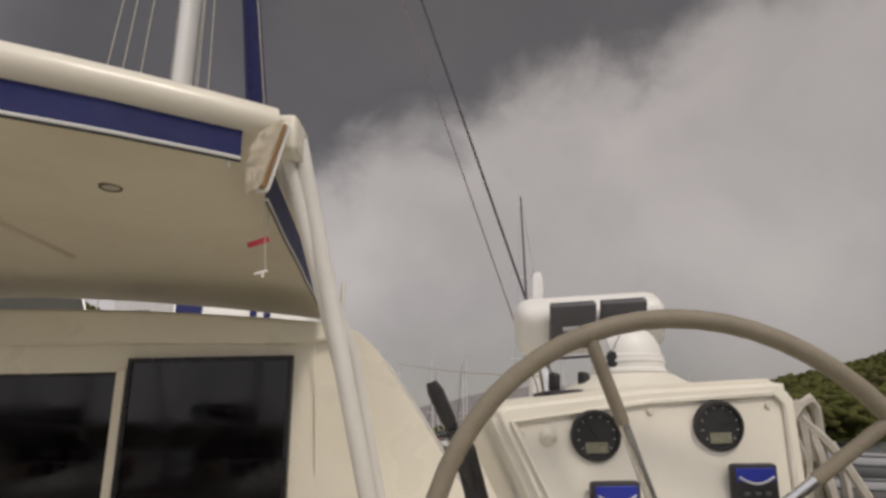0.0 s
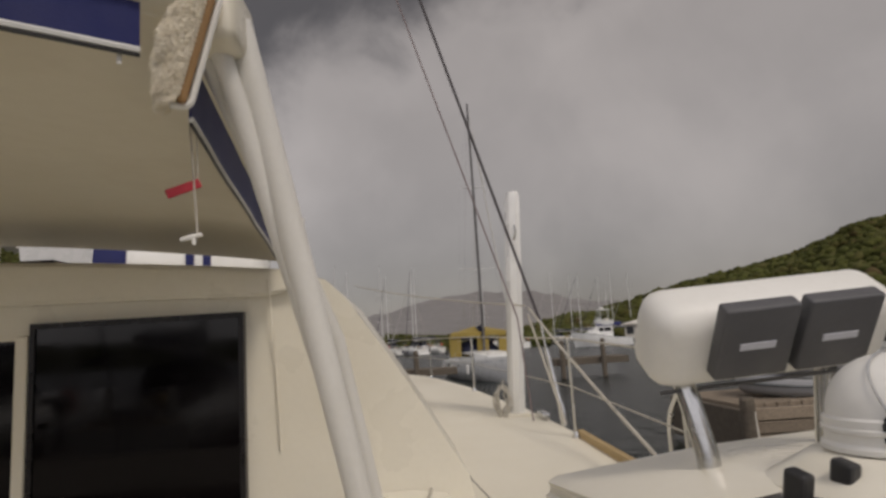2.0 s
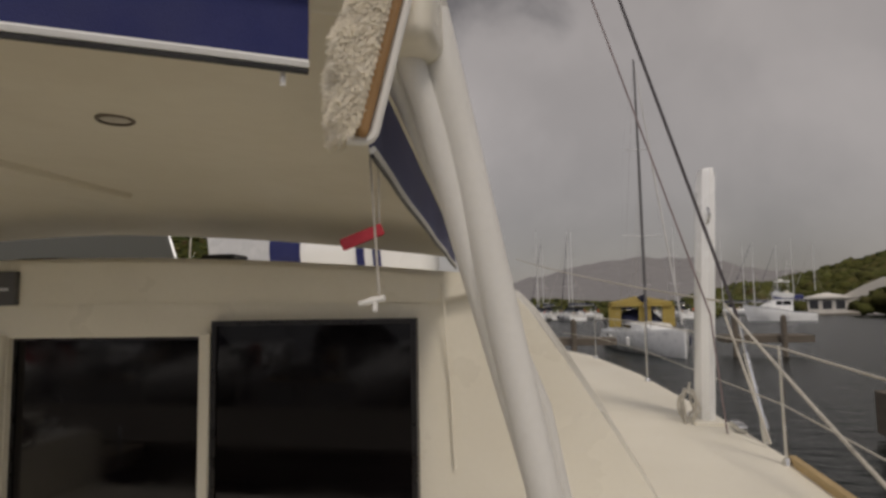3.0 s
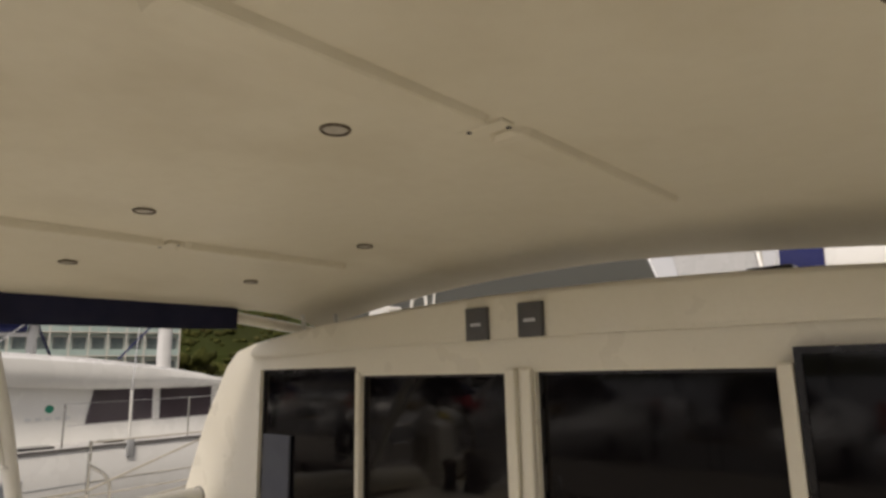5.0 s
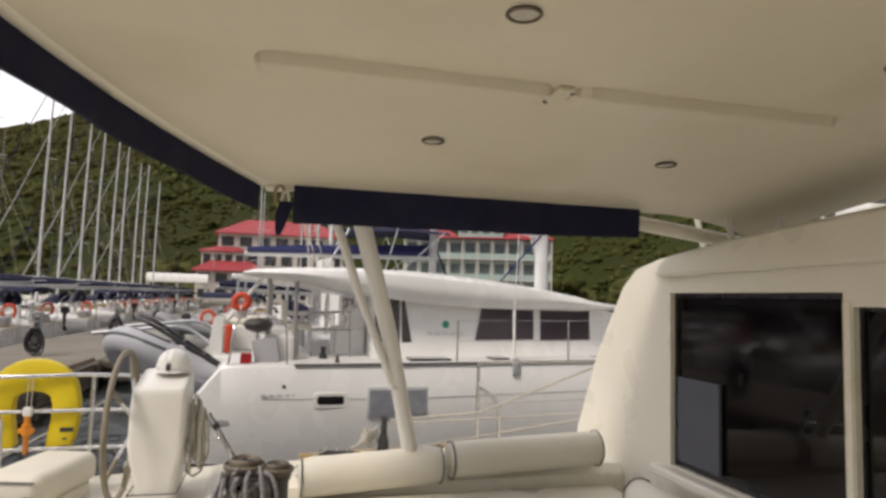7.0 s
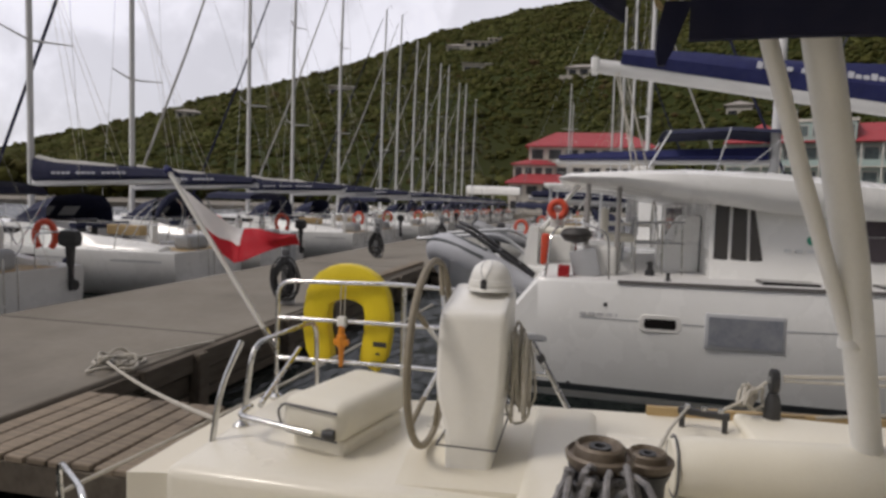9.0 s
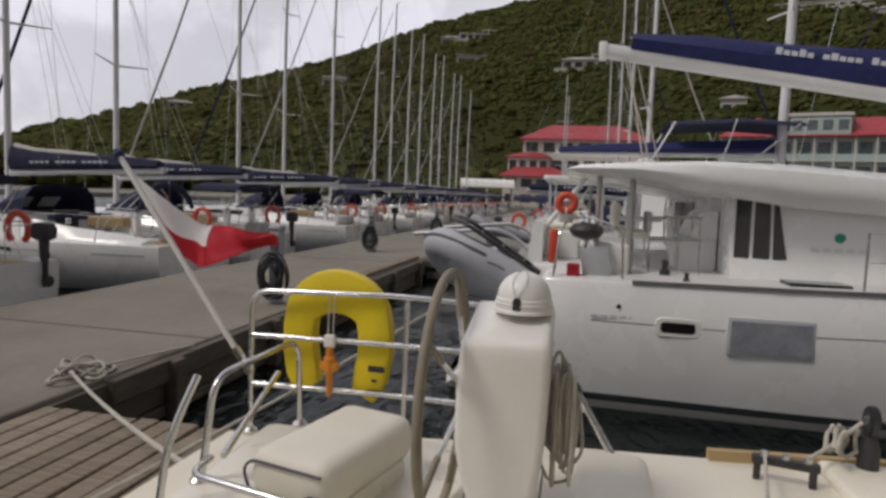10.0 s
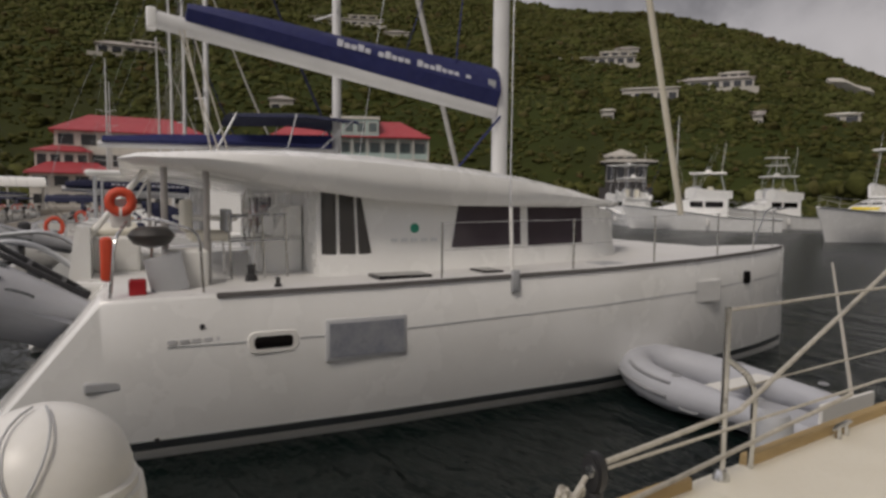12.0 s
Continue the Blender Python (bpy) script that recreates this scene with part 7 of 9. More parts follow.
        part("compass", turned([(0.06, 1.74), (0.055, 1.80), (0.01, 1.82)], 10, Matrix.Translation((x, 1.12, 0))), BLACK, t_)
    # rig
    my = 5.3 * k_
    mast = part("mast", tube([(0, my, 1.4), (0, my, mast_h * 0.6), (0, my - 0.12, mast_h)], [0.085, 0.08, 0.055], 10), MASTWHITE, t_, "pale mast", True)
    for fz, ww in ((0.38, 1.15), (0.68, 0.85)):
        for s in (-1, 1):
            part("spreader", tube([(0, my, mast_h * fz), (s * ww, my - 0.25, mast_h * fz + 0.12)], [0.035, 0.018], 8), MASTWHITE, mast)
    for s in (-1, 1):
        part("shroud", tube([(s * 1.65, my - 0.2, 1.1), (s * 1.15, my - 0.25, mast_h * 0.38 + 0.12), (s * 0.85, my - 0.25, mast_h * 0.68 + 0.12), (0, my - 0.1, mast_h - 0.3)], 0.006, 5), STEEL, mast)
        part("backstay", tube([(s * 0.8, 0.1, 1.1), (0, 0.9, 4.2), (0, my - 0.12, mast_h)], 0.005, 5), STEEL, mast)
    part("furled_headsail", tube([(0, 11.2 * k_, 1.6), (0, (11.2 * k_ + my) / 2, mast_h * 0.52), (0, my + 0.15, mast_h - 0.6)], [0.055, 0.05, 0.025], 8), FURLED if mast_h > 16 else NAVYDARK, t_, "furled headsail", True)
    boom = part("boom", tube([(0, my - 0.1, 2.55), (0, 0.9, 2.72)], 0.085, 10), MASTWHITE, t_, "pale boom", True)
    bm_ = bmesh.new()
    add_loft(bm_, [[(0.11, y, z), (0.17, y, z + 0.14 * q), (0.10, y, z + 0.42 * q), (0.0, y, z + 0.5 * q), (-0.10, y, z + 0.42 * q), (-0.17, y, z + 0.14 * q), (-0.11, y, z)] for y, z, q in ((my - 0.15, 2.62, 1.25), (my - 0.8, 2.64, 1.0), (my - 2.2, 2.68, 0.8), (1.5, 2.74, 0.55), (1.0, 2.76, 0.4))])
    cov = part("boom_cover", bm_, NAVYDARK, boom, "navy canvas boom cover", True)
    part("sail_fold", loft([[(-0.07, y, z), (0.07, y, z), (0.04, y, z + 0.07 + 0.02 * math.sin(9 * y)), (-0.04, y, z + 0.06)] for y, z in ((my - 0.2, 3.20), (my - 0.8, 3.10), (my - 1.6, 3.06), (my - 2.6, 3.02))]), FURLED, cov, "pale sail showing above the cover", True)
    for j in range(15):
        if j in (4, 9):
            continue
        y = my - 0.9 - 0.15 * j
        for s in (-1, 1):
            part("name_bar", box(s * 0.165 - 0.01, s * 0.165 + 0.01, y, y + 0.10, 2.795 + 0.004 * j, 2.845 + 0.004 * j), WHITEPRINT, cov, "pale printed bar")
    # canvas
    part("dodger", loft([[(1.15 * c_, y, 1.5 + h * s_) for c_, s_ in ((1, 0), (0.95, 0.6), (0.72, 0.95), (0, 1.05), (-0.72, 0.95), (-0.95, 0.6), (-1, 0))] for y, h in ((4.9 * k_, 0.08), (4.4 * k_, 0.55), (3.75 * k_, 0.78))], False, False), DODGER, t_, "navy canvas dodger", True)
    if bimini:
        bim = part("bimini", solid(loft([[(1.2 * c_, y, 2.35 + 0.16 * s_) for c_, s_ in ((1, -0.3), (0.9, 0.5), (0.5, 0.95), (0, 1.05), (-0.5, 0.95), (-0.9, 0.5), (-1, -0.3))] for y in (0.5, 1.1, 1.9)], False, False), 0.01), DODGER, t_, "navy canvas bimini", True)
        for s in (-1, 1):
            for y in (0.5, 1.9):
                part("bimini_bow", tube([(s * 1.2, 1.2, 1.35), (s * 1.19, y, 2.30)], 0.012, 6), STEEL, bim)
    else:
        for y, r_ in ((1.3, 1.12), (1.7, 1.0)):
            part("bimini_bow", tube([(r_ * 1.05 * math.cos(q), y - 0.55 * math.sin(q), 1.35 + r_ * 0.95 * math.sin(q)) for q in np.linspace(0, math.pi, 11)], 0.013, 6), STEEL, t_, "folded steel bimini bow", True)
        part("bimini_roll", tube([(1.1 * math.cos(q), 0.8, 1.38 + 1.03 * math.sin(q)) for q in np.linspace(0.45, math.pi - 0.45, 9)], [0.05, 0.08, 0.09, 0.085, 0.09, 0.085, 0.09, 0.08, 0.05], 8), DODGER, t_, "rolled navy bimini", True)
    # rails
    for s in (-1, 1):
        part("pushpit", tube(rounded([(s * 1.42, 1.6, 1.06), (s * 1.40, 1.5, 1.68), (s * 1.32, 0.1, 1.66), (s * 0.45, 0.06, 1.66), (s * 0.45, 0.06, 1.06)], 0.12, 3), 0.013, 6), STEEL, t_, "", True)
        tops_ = []
        for y in (3.2, 5.2, 7.2, 9.2):
            x = s * (lerp_at(y, half) - 0.08)
            z = lerp_at(y, sheer)
            part("stanchion", tube([(x, y * k_, z), (x, y * k_, z + 0.6)], 0.012, 6), STEEL, t_)
            tops_.append((x, y * k_, z + 0.6))
        part("lifeline", tube([(s * 1.40, 1.5, 1.66)] + tops_ + [(0, 11.3 * k_, 2.0)], 0.004, 5), STEEL, t_)
    part("transom_step", loft([[(x * 1.25, y, z) for x, y, z in ((-1, -0.02, 0.1), (1, -0.02, 0.1), (1, -0.55, 0.12), (-1, -0.55, 0.12))], [(x * 1.25, y, z) for x, y, z in ((-1, -0.02, 0.42), (1, -0.02, 0.42), (1, -0.5, 0.36), (-1, -0.5, 0.36))]]), WHITE, hull, "white bathing step")
    for s in (-1, 1):
        for fy, fz in ((0.35, 0.55), (0.62, 0.62)):
            part("lazy_jack", tube([(s * 0.17, 0.9 + (my - 0.9) * fy, 2.75), (s * 0.03, my - 0.15, mast_h * fz)], 0.005, 4), ROPE, boom)
        part("winch", turned([(0.07, 1.41), (0.055, 1.46), (0.06, 1.54), (0.02, 1.56)], 10, Matrix.Translation((s * 1.05, 2.6 * k_, 0))), STEEL, t_, "steel winch", True)
        for y in (2.4, 5.0, 7.4):
            part("fender", turned([(0.02, 0.25), (0.10, 0.32), (0.10, 0.72), (0.02, 0.8)], 10, Matrix.Translation((s * (lerp_at(y, half) + 0.11), y * k_, 0.1))), (NAVYDARK, PLASTIC)[s > 0], hull, "hanging fender", True)
        part("dodger_pane", box(-0.28, 0.28, -0.01, 0.01, 0.0, 0.32, 0.005, 1, pose(s * 0.42, 4.62 * k_, 1.72, 40, 0, 0)), GREYPRINT, t_, "clear dodger pane")
    part("boarding_ladder", tube([(-0.3, -0.1, 1.3), (-0.3, -0.12, 0.4), (-0.05, -0.12, 0.4), (-0.05, -0.1, 1.3)], 0.014, 6), STEEL, t_, "steel boarding ladder")
    part("folded_cover", loft([[(x, 3.15 * k_ + 0.12 * c_, 1.52 + 0.1 * s_) for c_, s_ in ((1, 0), (0.6, 0.8), (-0.6, 0.9), (-1, 0), (-0.5, -0.6), (0.5, -0.6))] for x in (-0.95, -0.4, 0.2, 0.9)]), DODGER, t_, "folded navy canvas", True)
    part("masthead_vane", tube([(0, my - 0.12, mast_h), (0.0, my - 0.5, mast_h + 0.25)], 0.012, 5), BLACK, mast)
    if ring_too:
        part("lifebuoy", tube([(1.36, 0.75 + 0.22 * math.cos(q), 1.55 + 0.26 * math.sin(q)) for q in np.linspace(-0.9, math.pi + 0.9, 16)], 0.06, 8), REDRING, t_, "orange horseshoe lifebuoy", True)
    part("cockpit_bag", box(-0.5, 0.3, 0.25, 0.7, 1.05, 1.4, 0.08, 2), GREYPRINT, t_)
    if not engine:
        return t_
    ob_ = part("outboard", loft([[(1.11 + sx * w_, -0.02 + sy * w_ * 1.3, z) for sx, sy in ((-1, -0.8), (-0.7, -1.1), (0.7, -1.1), (1, -0.8), (1, 0.9), (-1, 0.9))] for z, w_ in ((1.40, 0.07), (1.44, 0.115), (1.58, 0.125), (1.68, 0.10), (1.71, 0.05))]), BLACK, t_, "black outboard engine", True)
    part("outboard_leg", loft([[(1.11 + sx * w_, -0.02 + sy * w_ * 1.6, z) for sx, sy in ((-1, -1), (1, -1), (1, 1), (-1, 1))] for z, w_ in ((1.42, 0.045), (1.0, 0.03), (0.85, 0.03), (0.72, 0.045), (0.62, 0.02))]), BLACK, ob_)
    part("propeller", turned([(0.10, 0.0), (0.10, 0.02)], 8, pose(1.11, -0.10, 0.72, 90, 0, 0)), BLACK, ob_)
    return t_


base_a = yacht((-9.25, -10.9, 0), 180, 15.6)
base_b = yacht((-14.9, -11.0, 0), 180, 16.4, label="white charter sloop with a navy dodger and orange lifebuoy", bimini=False, engine=False)
ROW = (-18.6, -25.9, -29.8, -36.2, -43.9, -47.8, -52.3, -56.6, -60.8, -65.4, -70.0, -75.2, -81.0)
for k, x in enumerate(ROW):
    copy_thing(base_b if k % 2 else base_a, pose(x, -10.9 - 0.25 * math.sin(3.1 * k), 0.02 * math.sin(k), 0, 0, 180 + 1.5 * math.sin(2.3 * k)))
# boats across the dock astern, mirrored in the saloon glass
for k, x in enumerate((-3.9, 0.4, 4.9, 9.4)):
    copy_thing(base_b if k % 2 else base_a, pose(x, -10.9 + 0.2 * math.sin(2.1 * k), 0, 0, 0, 180 + 2 * math.sin(1.9 * k)))
# boats on the near side of the dock, beyond the catamaran
for k, (x, y, tr) in enumerate(((-26.2, -5.1, 1), (-37, -5.0, 0), (-45, -5.1, 1), (-64, -5.0, 0))):
    copy_thing(base_b if k % 2 else base_a, pose(x, y, 0.0, 0, 0, tr))
# sloops lying alongside the dock, far down it
for x in (-70.0, -84.5):
    copy_thing(base_b, pose(x, -4.05, 0.0, 0, 0, 90))
# inflatables hung along the dock
for x, y in ((-23, -5.7), (-31, -5.8), (-40, -5.9)):
    inflatable((x, y, 0.75), 2.6, 96, 0, "grey inflatable dinghy slung behind a moored yacht", RUBBER, DARKSTRIPE)

# ---- motor yachts across the basin ----
def motor_yacht(at, turn, length, label, tower=True, canopy=False, tall=1.0):
    """A sport-fishing yacht; its middle at the origin, its bow along +y."""
    t_ = thing("motor_yacht", label, "motor yacht", "motor yachts across the basin", at, turn)
    k_ = length / 14.0
    half = ((-7, 2.0), (-3, 2.25), (1, 2.2), (4, 1.6), (6, 0.75), (7, 0.04))
    low = ((-7, 1.8), (-3, 2.0), (1, 1.7), (4, 0.95), (6, 0.3), (6.6, 0.02), (7, 0.02))
    top_ = ((-7, 1.15), (-2, 1.35), (0, 1.7), (7, 2.4))
    rings_ = []
    for y in list(np.linspace(-7, 6, 12)) + [6.5, 7.0]:
        w, b_, z = lerp_at(y, half), lerp_at(y, low), lerp_at(y, top_)
        f_ = 0.55 * max(0, (y - 3) / 4)
        rings_.append([(sx * q[0] * k_, (y - q[2]) * k_, q[1]) for sx, seq in ((1, ((w - 0.05, z, 0), (w, z - 0.08, 0), (w * 0.55 + b_ * 0.45, z * 0.5, f_ * 0.8), (b_, 0.0, f_ * 1.5), (b_ * 0.5, -0.4, f_ * 2))), (-1, ((b_ * 0.5, -0.4, f_ * 2), (b_, 0.0, f_ * 1.5), (w * 0.55 + b_ * 0.45, z * 0.5, f_ * 0.8), (w, z - 0.08, 0), (w - 0.05, z, 0)))) for q in seq])
    hull = part("hull", loft(rings_), WHITE, t_, "", True)
    for s in (-1, 1):
        part("rub_rail", tube([(s * (lerp_at(y, half) + 0.02) * k_, y * k_, lerp_at(y, top_) - 0.06) for y in np.linspace(-7, 6.9, 16)], 0.045, 6), DARKSTRIPE, hull, "dark rub rail")
    part("deckhouse", loft([[(w * k_, y * k_, 1.3), (w * 0.94 * k_, y * k_, z), (w * 0.6 * k_, y * k_, z + 0.08), (-w * 0.6 * k_, y * k_, z + 0.08), (-w * 0.94 * k_, y * k_, z), (-w * k_, y * k_, 1.3)] for y, w, z in ((-2.6, 1.75, 3.0), (0.4, 1.75, 3.05), (1.6, 1.6, 2.7), (3.2, 1.3, 2.15), (4.2, 1.0, 1.95))]), WHITE, t_, "", True)
    for s in (-1, 1):
        for y0, y1 in ((-2.2, -0.7), (-0.5, 0.6)):
            part("side_window", box(s * 1.69 * k_ - 0.05, s * 1.69 * k_ + 0.05, y0 * k_, y1 * k_, 2.2, 2.75, 0.02, 1), SMOKE, t_, "dark saloon window")
    for x in (-0.85, 0.0, 0.85):
        part("windscreen", box(-0.38, 0.38, -0.02, 0.02, 0.0, 0.7, 0.01, 1, pose(x * k_, 2.55 * k_, 2.35, 62, 0, 0)), SMOKE, t_, "dark windscreen pane")
    part("flybridge", loft([[(w * k_, y * k_, 3.02), (w * 1.04 * k_, y * k_, z), (w * 0.9 * k_, y * k_, z), (w * 0.85 * k_, y * k_, 3.2), (-w * 0.85 * k_, y * k_, 3.2), (-w * 0.9 * k_, y * k_, z), (-w * 1.04 * k_, y * k_, z), (-w * k_, y * k_, 3.02)] for y, w, z in ((-2.9, 1.6, 3.75), (-1.0, 1.65, 3.85), (0.6, 1.5, 4.1), (1.1, 1.3, 3.9))]), WHITE, t_, "", True)
    part("console", box(-0.7 * k_, 0.7 * k_, -0.2, 0.5, 3.2, 4.2, 0.1, 2), GREYPRINT, t_)
    for x in (-0.6, 0.6):
        part("helm_chair", box(x - 0.25, x + 0.25, -1.3, -0.8, 3.2, 4.15, 0.08, 2), CUSHION, t_)
    hz = 5.35 * tall
    for x in (-1.4, 1.4):
        for y, y2 in ((-2.4, -1.9), (0.5, 0.3)):
            part("hardtop_leg", tube([(x * k_, y * k_, 3.1), (x * 0.86 * k_, y2 * k_, hz)], 0.035, 6), ALU, t_)
    part("hardtop", box(-1.45 * k_, 1.45 * k_, -2.4 * k_, 0.8 * k_, hz, hz + 0.14, 0.06, 2), WHITE if not canopy else DODGER, t_)
    if tower:
        for x in (-1.0, 1.0):
            for y in (-1.7, 0.0):
                part("tower_leg", tube([(x * k_, y * k_, hz + 0.1), (x * 0.5 * k_, (y * 0.5 - 0.4) * k_, hz + 2.0)], 0.03, 6), ALU, t_)
        part("tower_platform", box(-0.6, 0.6, -1.4, 0.4, hz + 1.2, hz + 1.27, 0.02, 1), WHITE, t_)
        part("tower_canopy", box(-0.7, 0.7, -1.5, 0.5, hz + 2.0, hz + 2.08, 0.03, 2), WHITE, t_)
    part("radar_dome", turned([(0.05, 0.0), (0.3, 0.05), (0.32, 0.2), (0.2, 0.34), (0.02, 0.38)], 14, Matrix.Translation((0.3, -0.8 * k_, hz + 0.13))), PLASTIC, t_, "white radar dome", True)
    for s in (-1, 1):
        part("outrigger", tube([(s * 1.7 * k_, 0.4, 2.9), (s * 2.3 * k_, -1.6, 8.0)], [0.022, 0.008], 6), ALU, t_, "slim outrigger pole")
        part("antenna", tube([(s * 1.2 * k_, -1.9 * k_, hz + 0.1), (s * 1.25 * k_, -2.2 * k_, hz + 3.0)], 0.015, 5), PLASTIC, t_)
        tops_ = [(s * (lerp_at(y, half) - 0.1) * k_, y * k_, lerp_at(y, top_) + 0.65) for y in (1.5, 3.0, 4.5, 6.0)]
        part("bow_rail", tube(tops_ + [(0, 6.85 * k_, 3.1)], 0.018, 6), STEEL, t_)
        for p in tops_:
            part("rail_post", tube([p, (p[0], p[1], p[2] - 0.66)], 0.014, 5), STEEL, t_)
    part("fender", turned([(0.02, -0.1), (0.13, 0.0), (0.13, 0.5), (0.02, 0.6)], 10, Matrix.Translation((-2.25 * k_, -1, 0.5))), PLASTIC, t_, "white fender", True)
    return t_


motor_yacht((-28.4, 46.7, 0), 174, 16.5, "white sport-fishing yacht with a flared bow and yellow cushions", tower=False, tall=1.2)
motor_yacht((-47.0, 58.0, 0), 152, 13.0, "white sport-fishing yacht with a lookout tower")
motor_yacht((-47.0, 47.5, 0), 128, 14.5, "white motor yacht with a flying bridge", tower=False)
motor_yacht((-60.0, 50.5, 0), 70, 12.0, "white motor cruiser with a low flying bridge", tower=False)
motor_yacht((-76.0, 64.0, 0), 95, 19.0, "tall white motor yacht with a raised canopy", tower=False, tall=1.5)
tagged(part("dock", box(-90, -34, 64, 67, 0.2, 0.8, 0.05), TIMBER), "long dark timber dock behind the motor yachts", "dock")
tagged(part("yellow_cover", box(-0.9, 0.9, -0.5, 0.5, 0, 0.42, 0.14, 3, pose(-28.7, 43.2, 1.95, 0, 0, 0)), YELLOW, None, "", True), "yellow folded cover lying on the foredeck", "cover")
copy_thing(base_a, pose(-67, 72, 0, 0, 0, 100))

# ---- catamaran berthed beyond the neighbour ----
c3 = thing("catamaran", "white catamaran with a navy bimini over its raised helm", "catamaran", at=(-21.5, 0.0, 0.0))
for sx in (-1, 1):
    part("hull", loft([[(sx * 2.6 + w, y, z), (sx * 2.6 + w * 0.95, y, 0.3), (sx * 2.6 + w * 0.5, y, -0.3), (sx * 2.6 - w * 0.5, y, -0.3), (sx * 2.6 - w * 0.95, y, 0.3), (sx * 2.6 - w, y, z)] for y, w, z in ((-4.2, 0.8, 0.5), (-3.2, 0.95, 1.5), (0, 1.0, 1.6), (4, 0.95, 1.65), (7, 0.5, 1.7), (8.4, 0.06, 1.75))]), WHITE, c3, "", True)
part("bridge_deck", box(-2.4, 2.4, -3.4, 5.5, 0.8, 1.55, 0.05), WHITE, c3)
part("cabin", loft([[(w, y, 1.5), (w - 0.25, y, z - 0.25), (w - 0.7, y, z), (-w + 0.7, y, z), (-w + 0.25, y, z - 0.25), (-w, y, 1.5)] for y, w, z in ((-0.6, 2.75, 3.0), (2.0, 2.7, 3.05), (3.6, 2.4, 2.6), (4.8, 1.9, 1.7))]), WHITE, c3, "", True)
part("hardtop", box(-2.5, 2.5, -3.2, -0.5, 2.92, 3.06, 0.06, 2), WHITE, c3)
for x, y in ((-2.3, -3.0), (2.3, -3.0), (2.3, -1.6)):
    part("hardtop_post", tube([(x, y, 1.5), (x, y, 2.95)], 0.04, 8), ALU, c3)
part("windscreen", box(-1.2, 1.2, -0.02, 0.02, 0, 0.7, 0.02, 1, pose(1.0, -2.2, 2.35, -30, 0, 0)), PLASTIC, c3, "pale canvas screen")
for y in (0.2, 1.4, 2.5):
    part("cabin_window", box(2.50, 2.58, y, y + 0.9, 1.95, 2.55, 0.02, 1), PANE, c3, "dark cabin window")
# navy bimini over the helm
bim = part("bimini", solid(loft([[(1.2 * c_, y + 1.6, 4.75 + 0.16 * s_ - 0.06 * abs(y - 0.6)) for c_, s_ in ((1, -0.2), (0.9, 0.4), (0.5, 0.9), (0, 1.0), (-0.5, 0.9), (-0.9, 0.4), (-1, -0.2))] for y in (-1.4, -0.4, 0.6, 1.4, 2.1)], False, False), 0.01), DODGER, c3, "navy canvas bimini", True)
for sx in (-1, 1):
    part("bimini_bow", tube([(sx * 1.3, -0.6, 3.0), (sx * 1.2, 0.3, 4.7)], 0.03, 6), ALU, bim)
    part("bimini_bow", tube([(sx * 1.3, 1.6, 3.0), (sx * 1.2, 3.5, 4.7)], 0.02, 6), ALU, bim)
    part("bimini_bow", tube([(sx * 1.3, 1.4, 3.0), (sx * 1.2, 1.9, 4.8)], 0.02, 6), ALU, bim)
part("helm_seat", box(-0.7, 0.7, -0.6, -0.1, 3.0, 3.7, 0.08, 2), PLASTIC, c3)
part("mast", tube([(0, 3.4, 3.0), (0, 3.4, 18.5)], [0.14, 0.1], 10), MASTWHITE, c3, "pale mast", True)
for z, w in ((8.0, 1.3), (12.5, 1.0)):
    for sx in (-1, 1):
        part("spreader", tube([(0, 3.4, z), (sx * w, 3.1, z + 0.1)], 0.03, 6), MASTWHITE, c3)
bo = part("boom", tube([(0, 3.3, 3.92), (0, -3.0, 3.82)], 0.08, 8), MASTWHITE, c3, "pale boom", True)
part("boom_cover", loft([[(0.12, y, z), (0.2, y, z + 0.15 * q), (0.08, y, z + 0.5 * q), (-0.08, y, z + 0.5 * q), (-0.2, y, z + 0.15 * q), (-0.12, y, z)] for y, z, q in ((3.2, 3.98, 0.8), (1.0, 3.95, 0.65), (-1.5, 3.9, 0.5), (-2.9, 3.88, 0.3))]), NAVY, bo, "navy canvas boom cover", True)
part("forestay_sail", tube([(0, 8.0, 1.9), (0, 6.0, 9.0), (0, 3.6, 17.5)], [0.08, 0.08, 0.04], 8), FURLED, c3, "furled headsail", True)
inflatable((-23.5, -4.6, 1.0), 2.5, 190, 14, "grey inflatable dinghy slung behind a catamaran", RUBBER, DARKSTRIPE)

# ---- shore buildings ----
REDROOF = material("red_roof_sheet", (0.42, 0.055, 0.065), 0.6, second=(0.33, 0.04, 0.05), scale=0.25, amount=0.6, fine=3, bump=0.1, bump_scale=6)
WALLWHITE = material("white_render", (0.66, 0.63, 0.57), 0.8, second=(0.54, 0.51, 0.46), scale=0.4, amount=0.6, fine=4)
TURQ = material("turquoise_render", (0.42, 0.53, 0.50), 0.8, second=(0.34, 0.44, 0.41), scale=0.4, amount=0.6, fine=4)
SHADEPANE = material("dull_window", (0.03, 0.032, 0.035), 0.15, second=(0.05, 0.05, 0.055), scale=0.5)
HOUSEGREY = material("pale_house_wall", (0.50, 0.47, 0.42), 0.85, second=(0.38, 0.36, 0.32), scale=0.2, amount=0.7, fine=2)
ROOFGREY = material("weathered_roof", (0.40, 0.37, 0.34), 0.8, second=(0.28, 0.25, 0.23), scale=0.2, amount=0.7, fine=2)
EYE = Vector((-2.4, -2.35, 2.4))


def bearing(az, dist, z=0.0):
    return Vector((EYE.x + dist * math.sin(radians(az)), EYE.y + dist * math.cos(radians(az)), z))


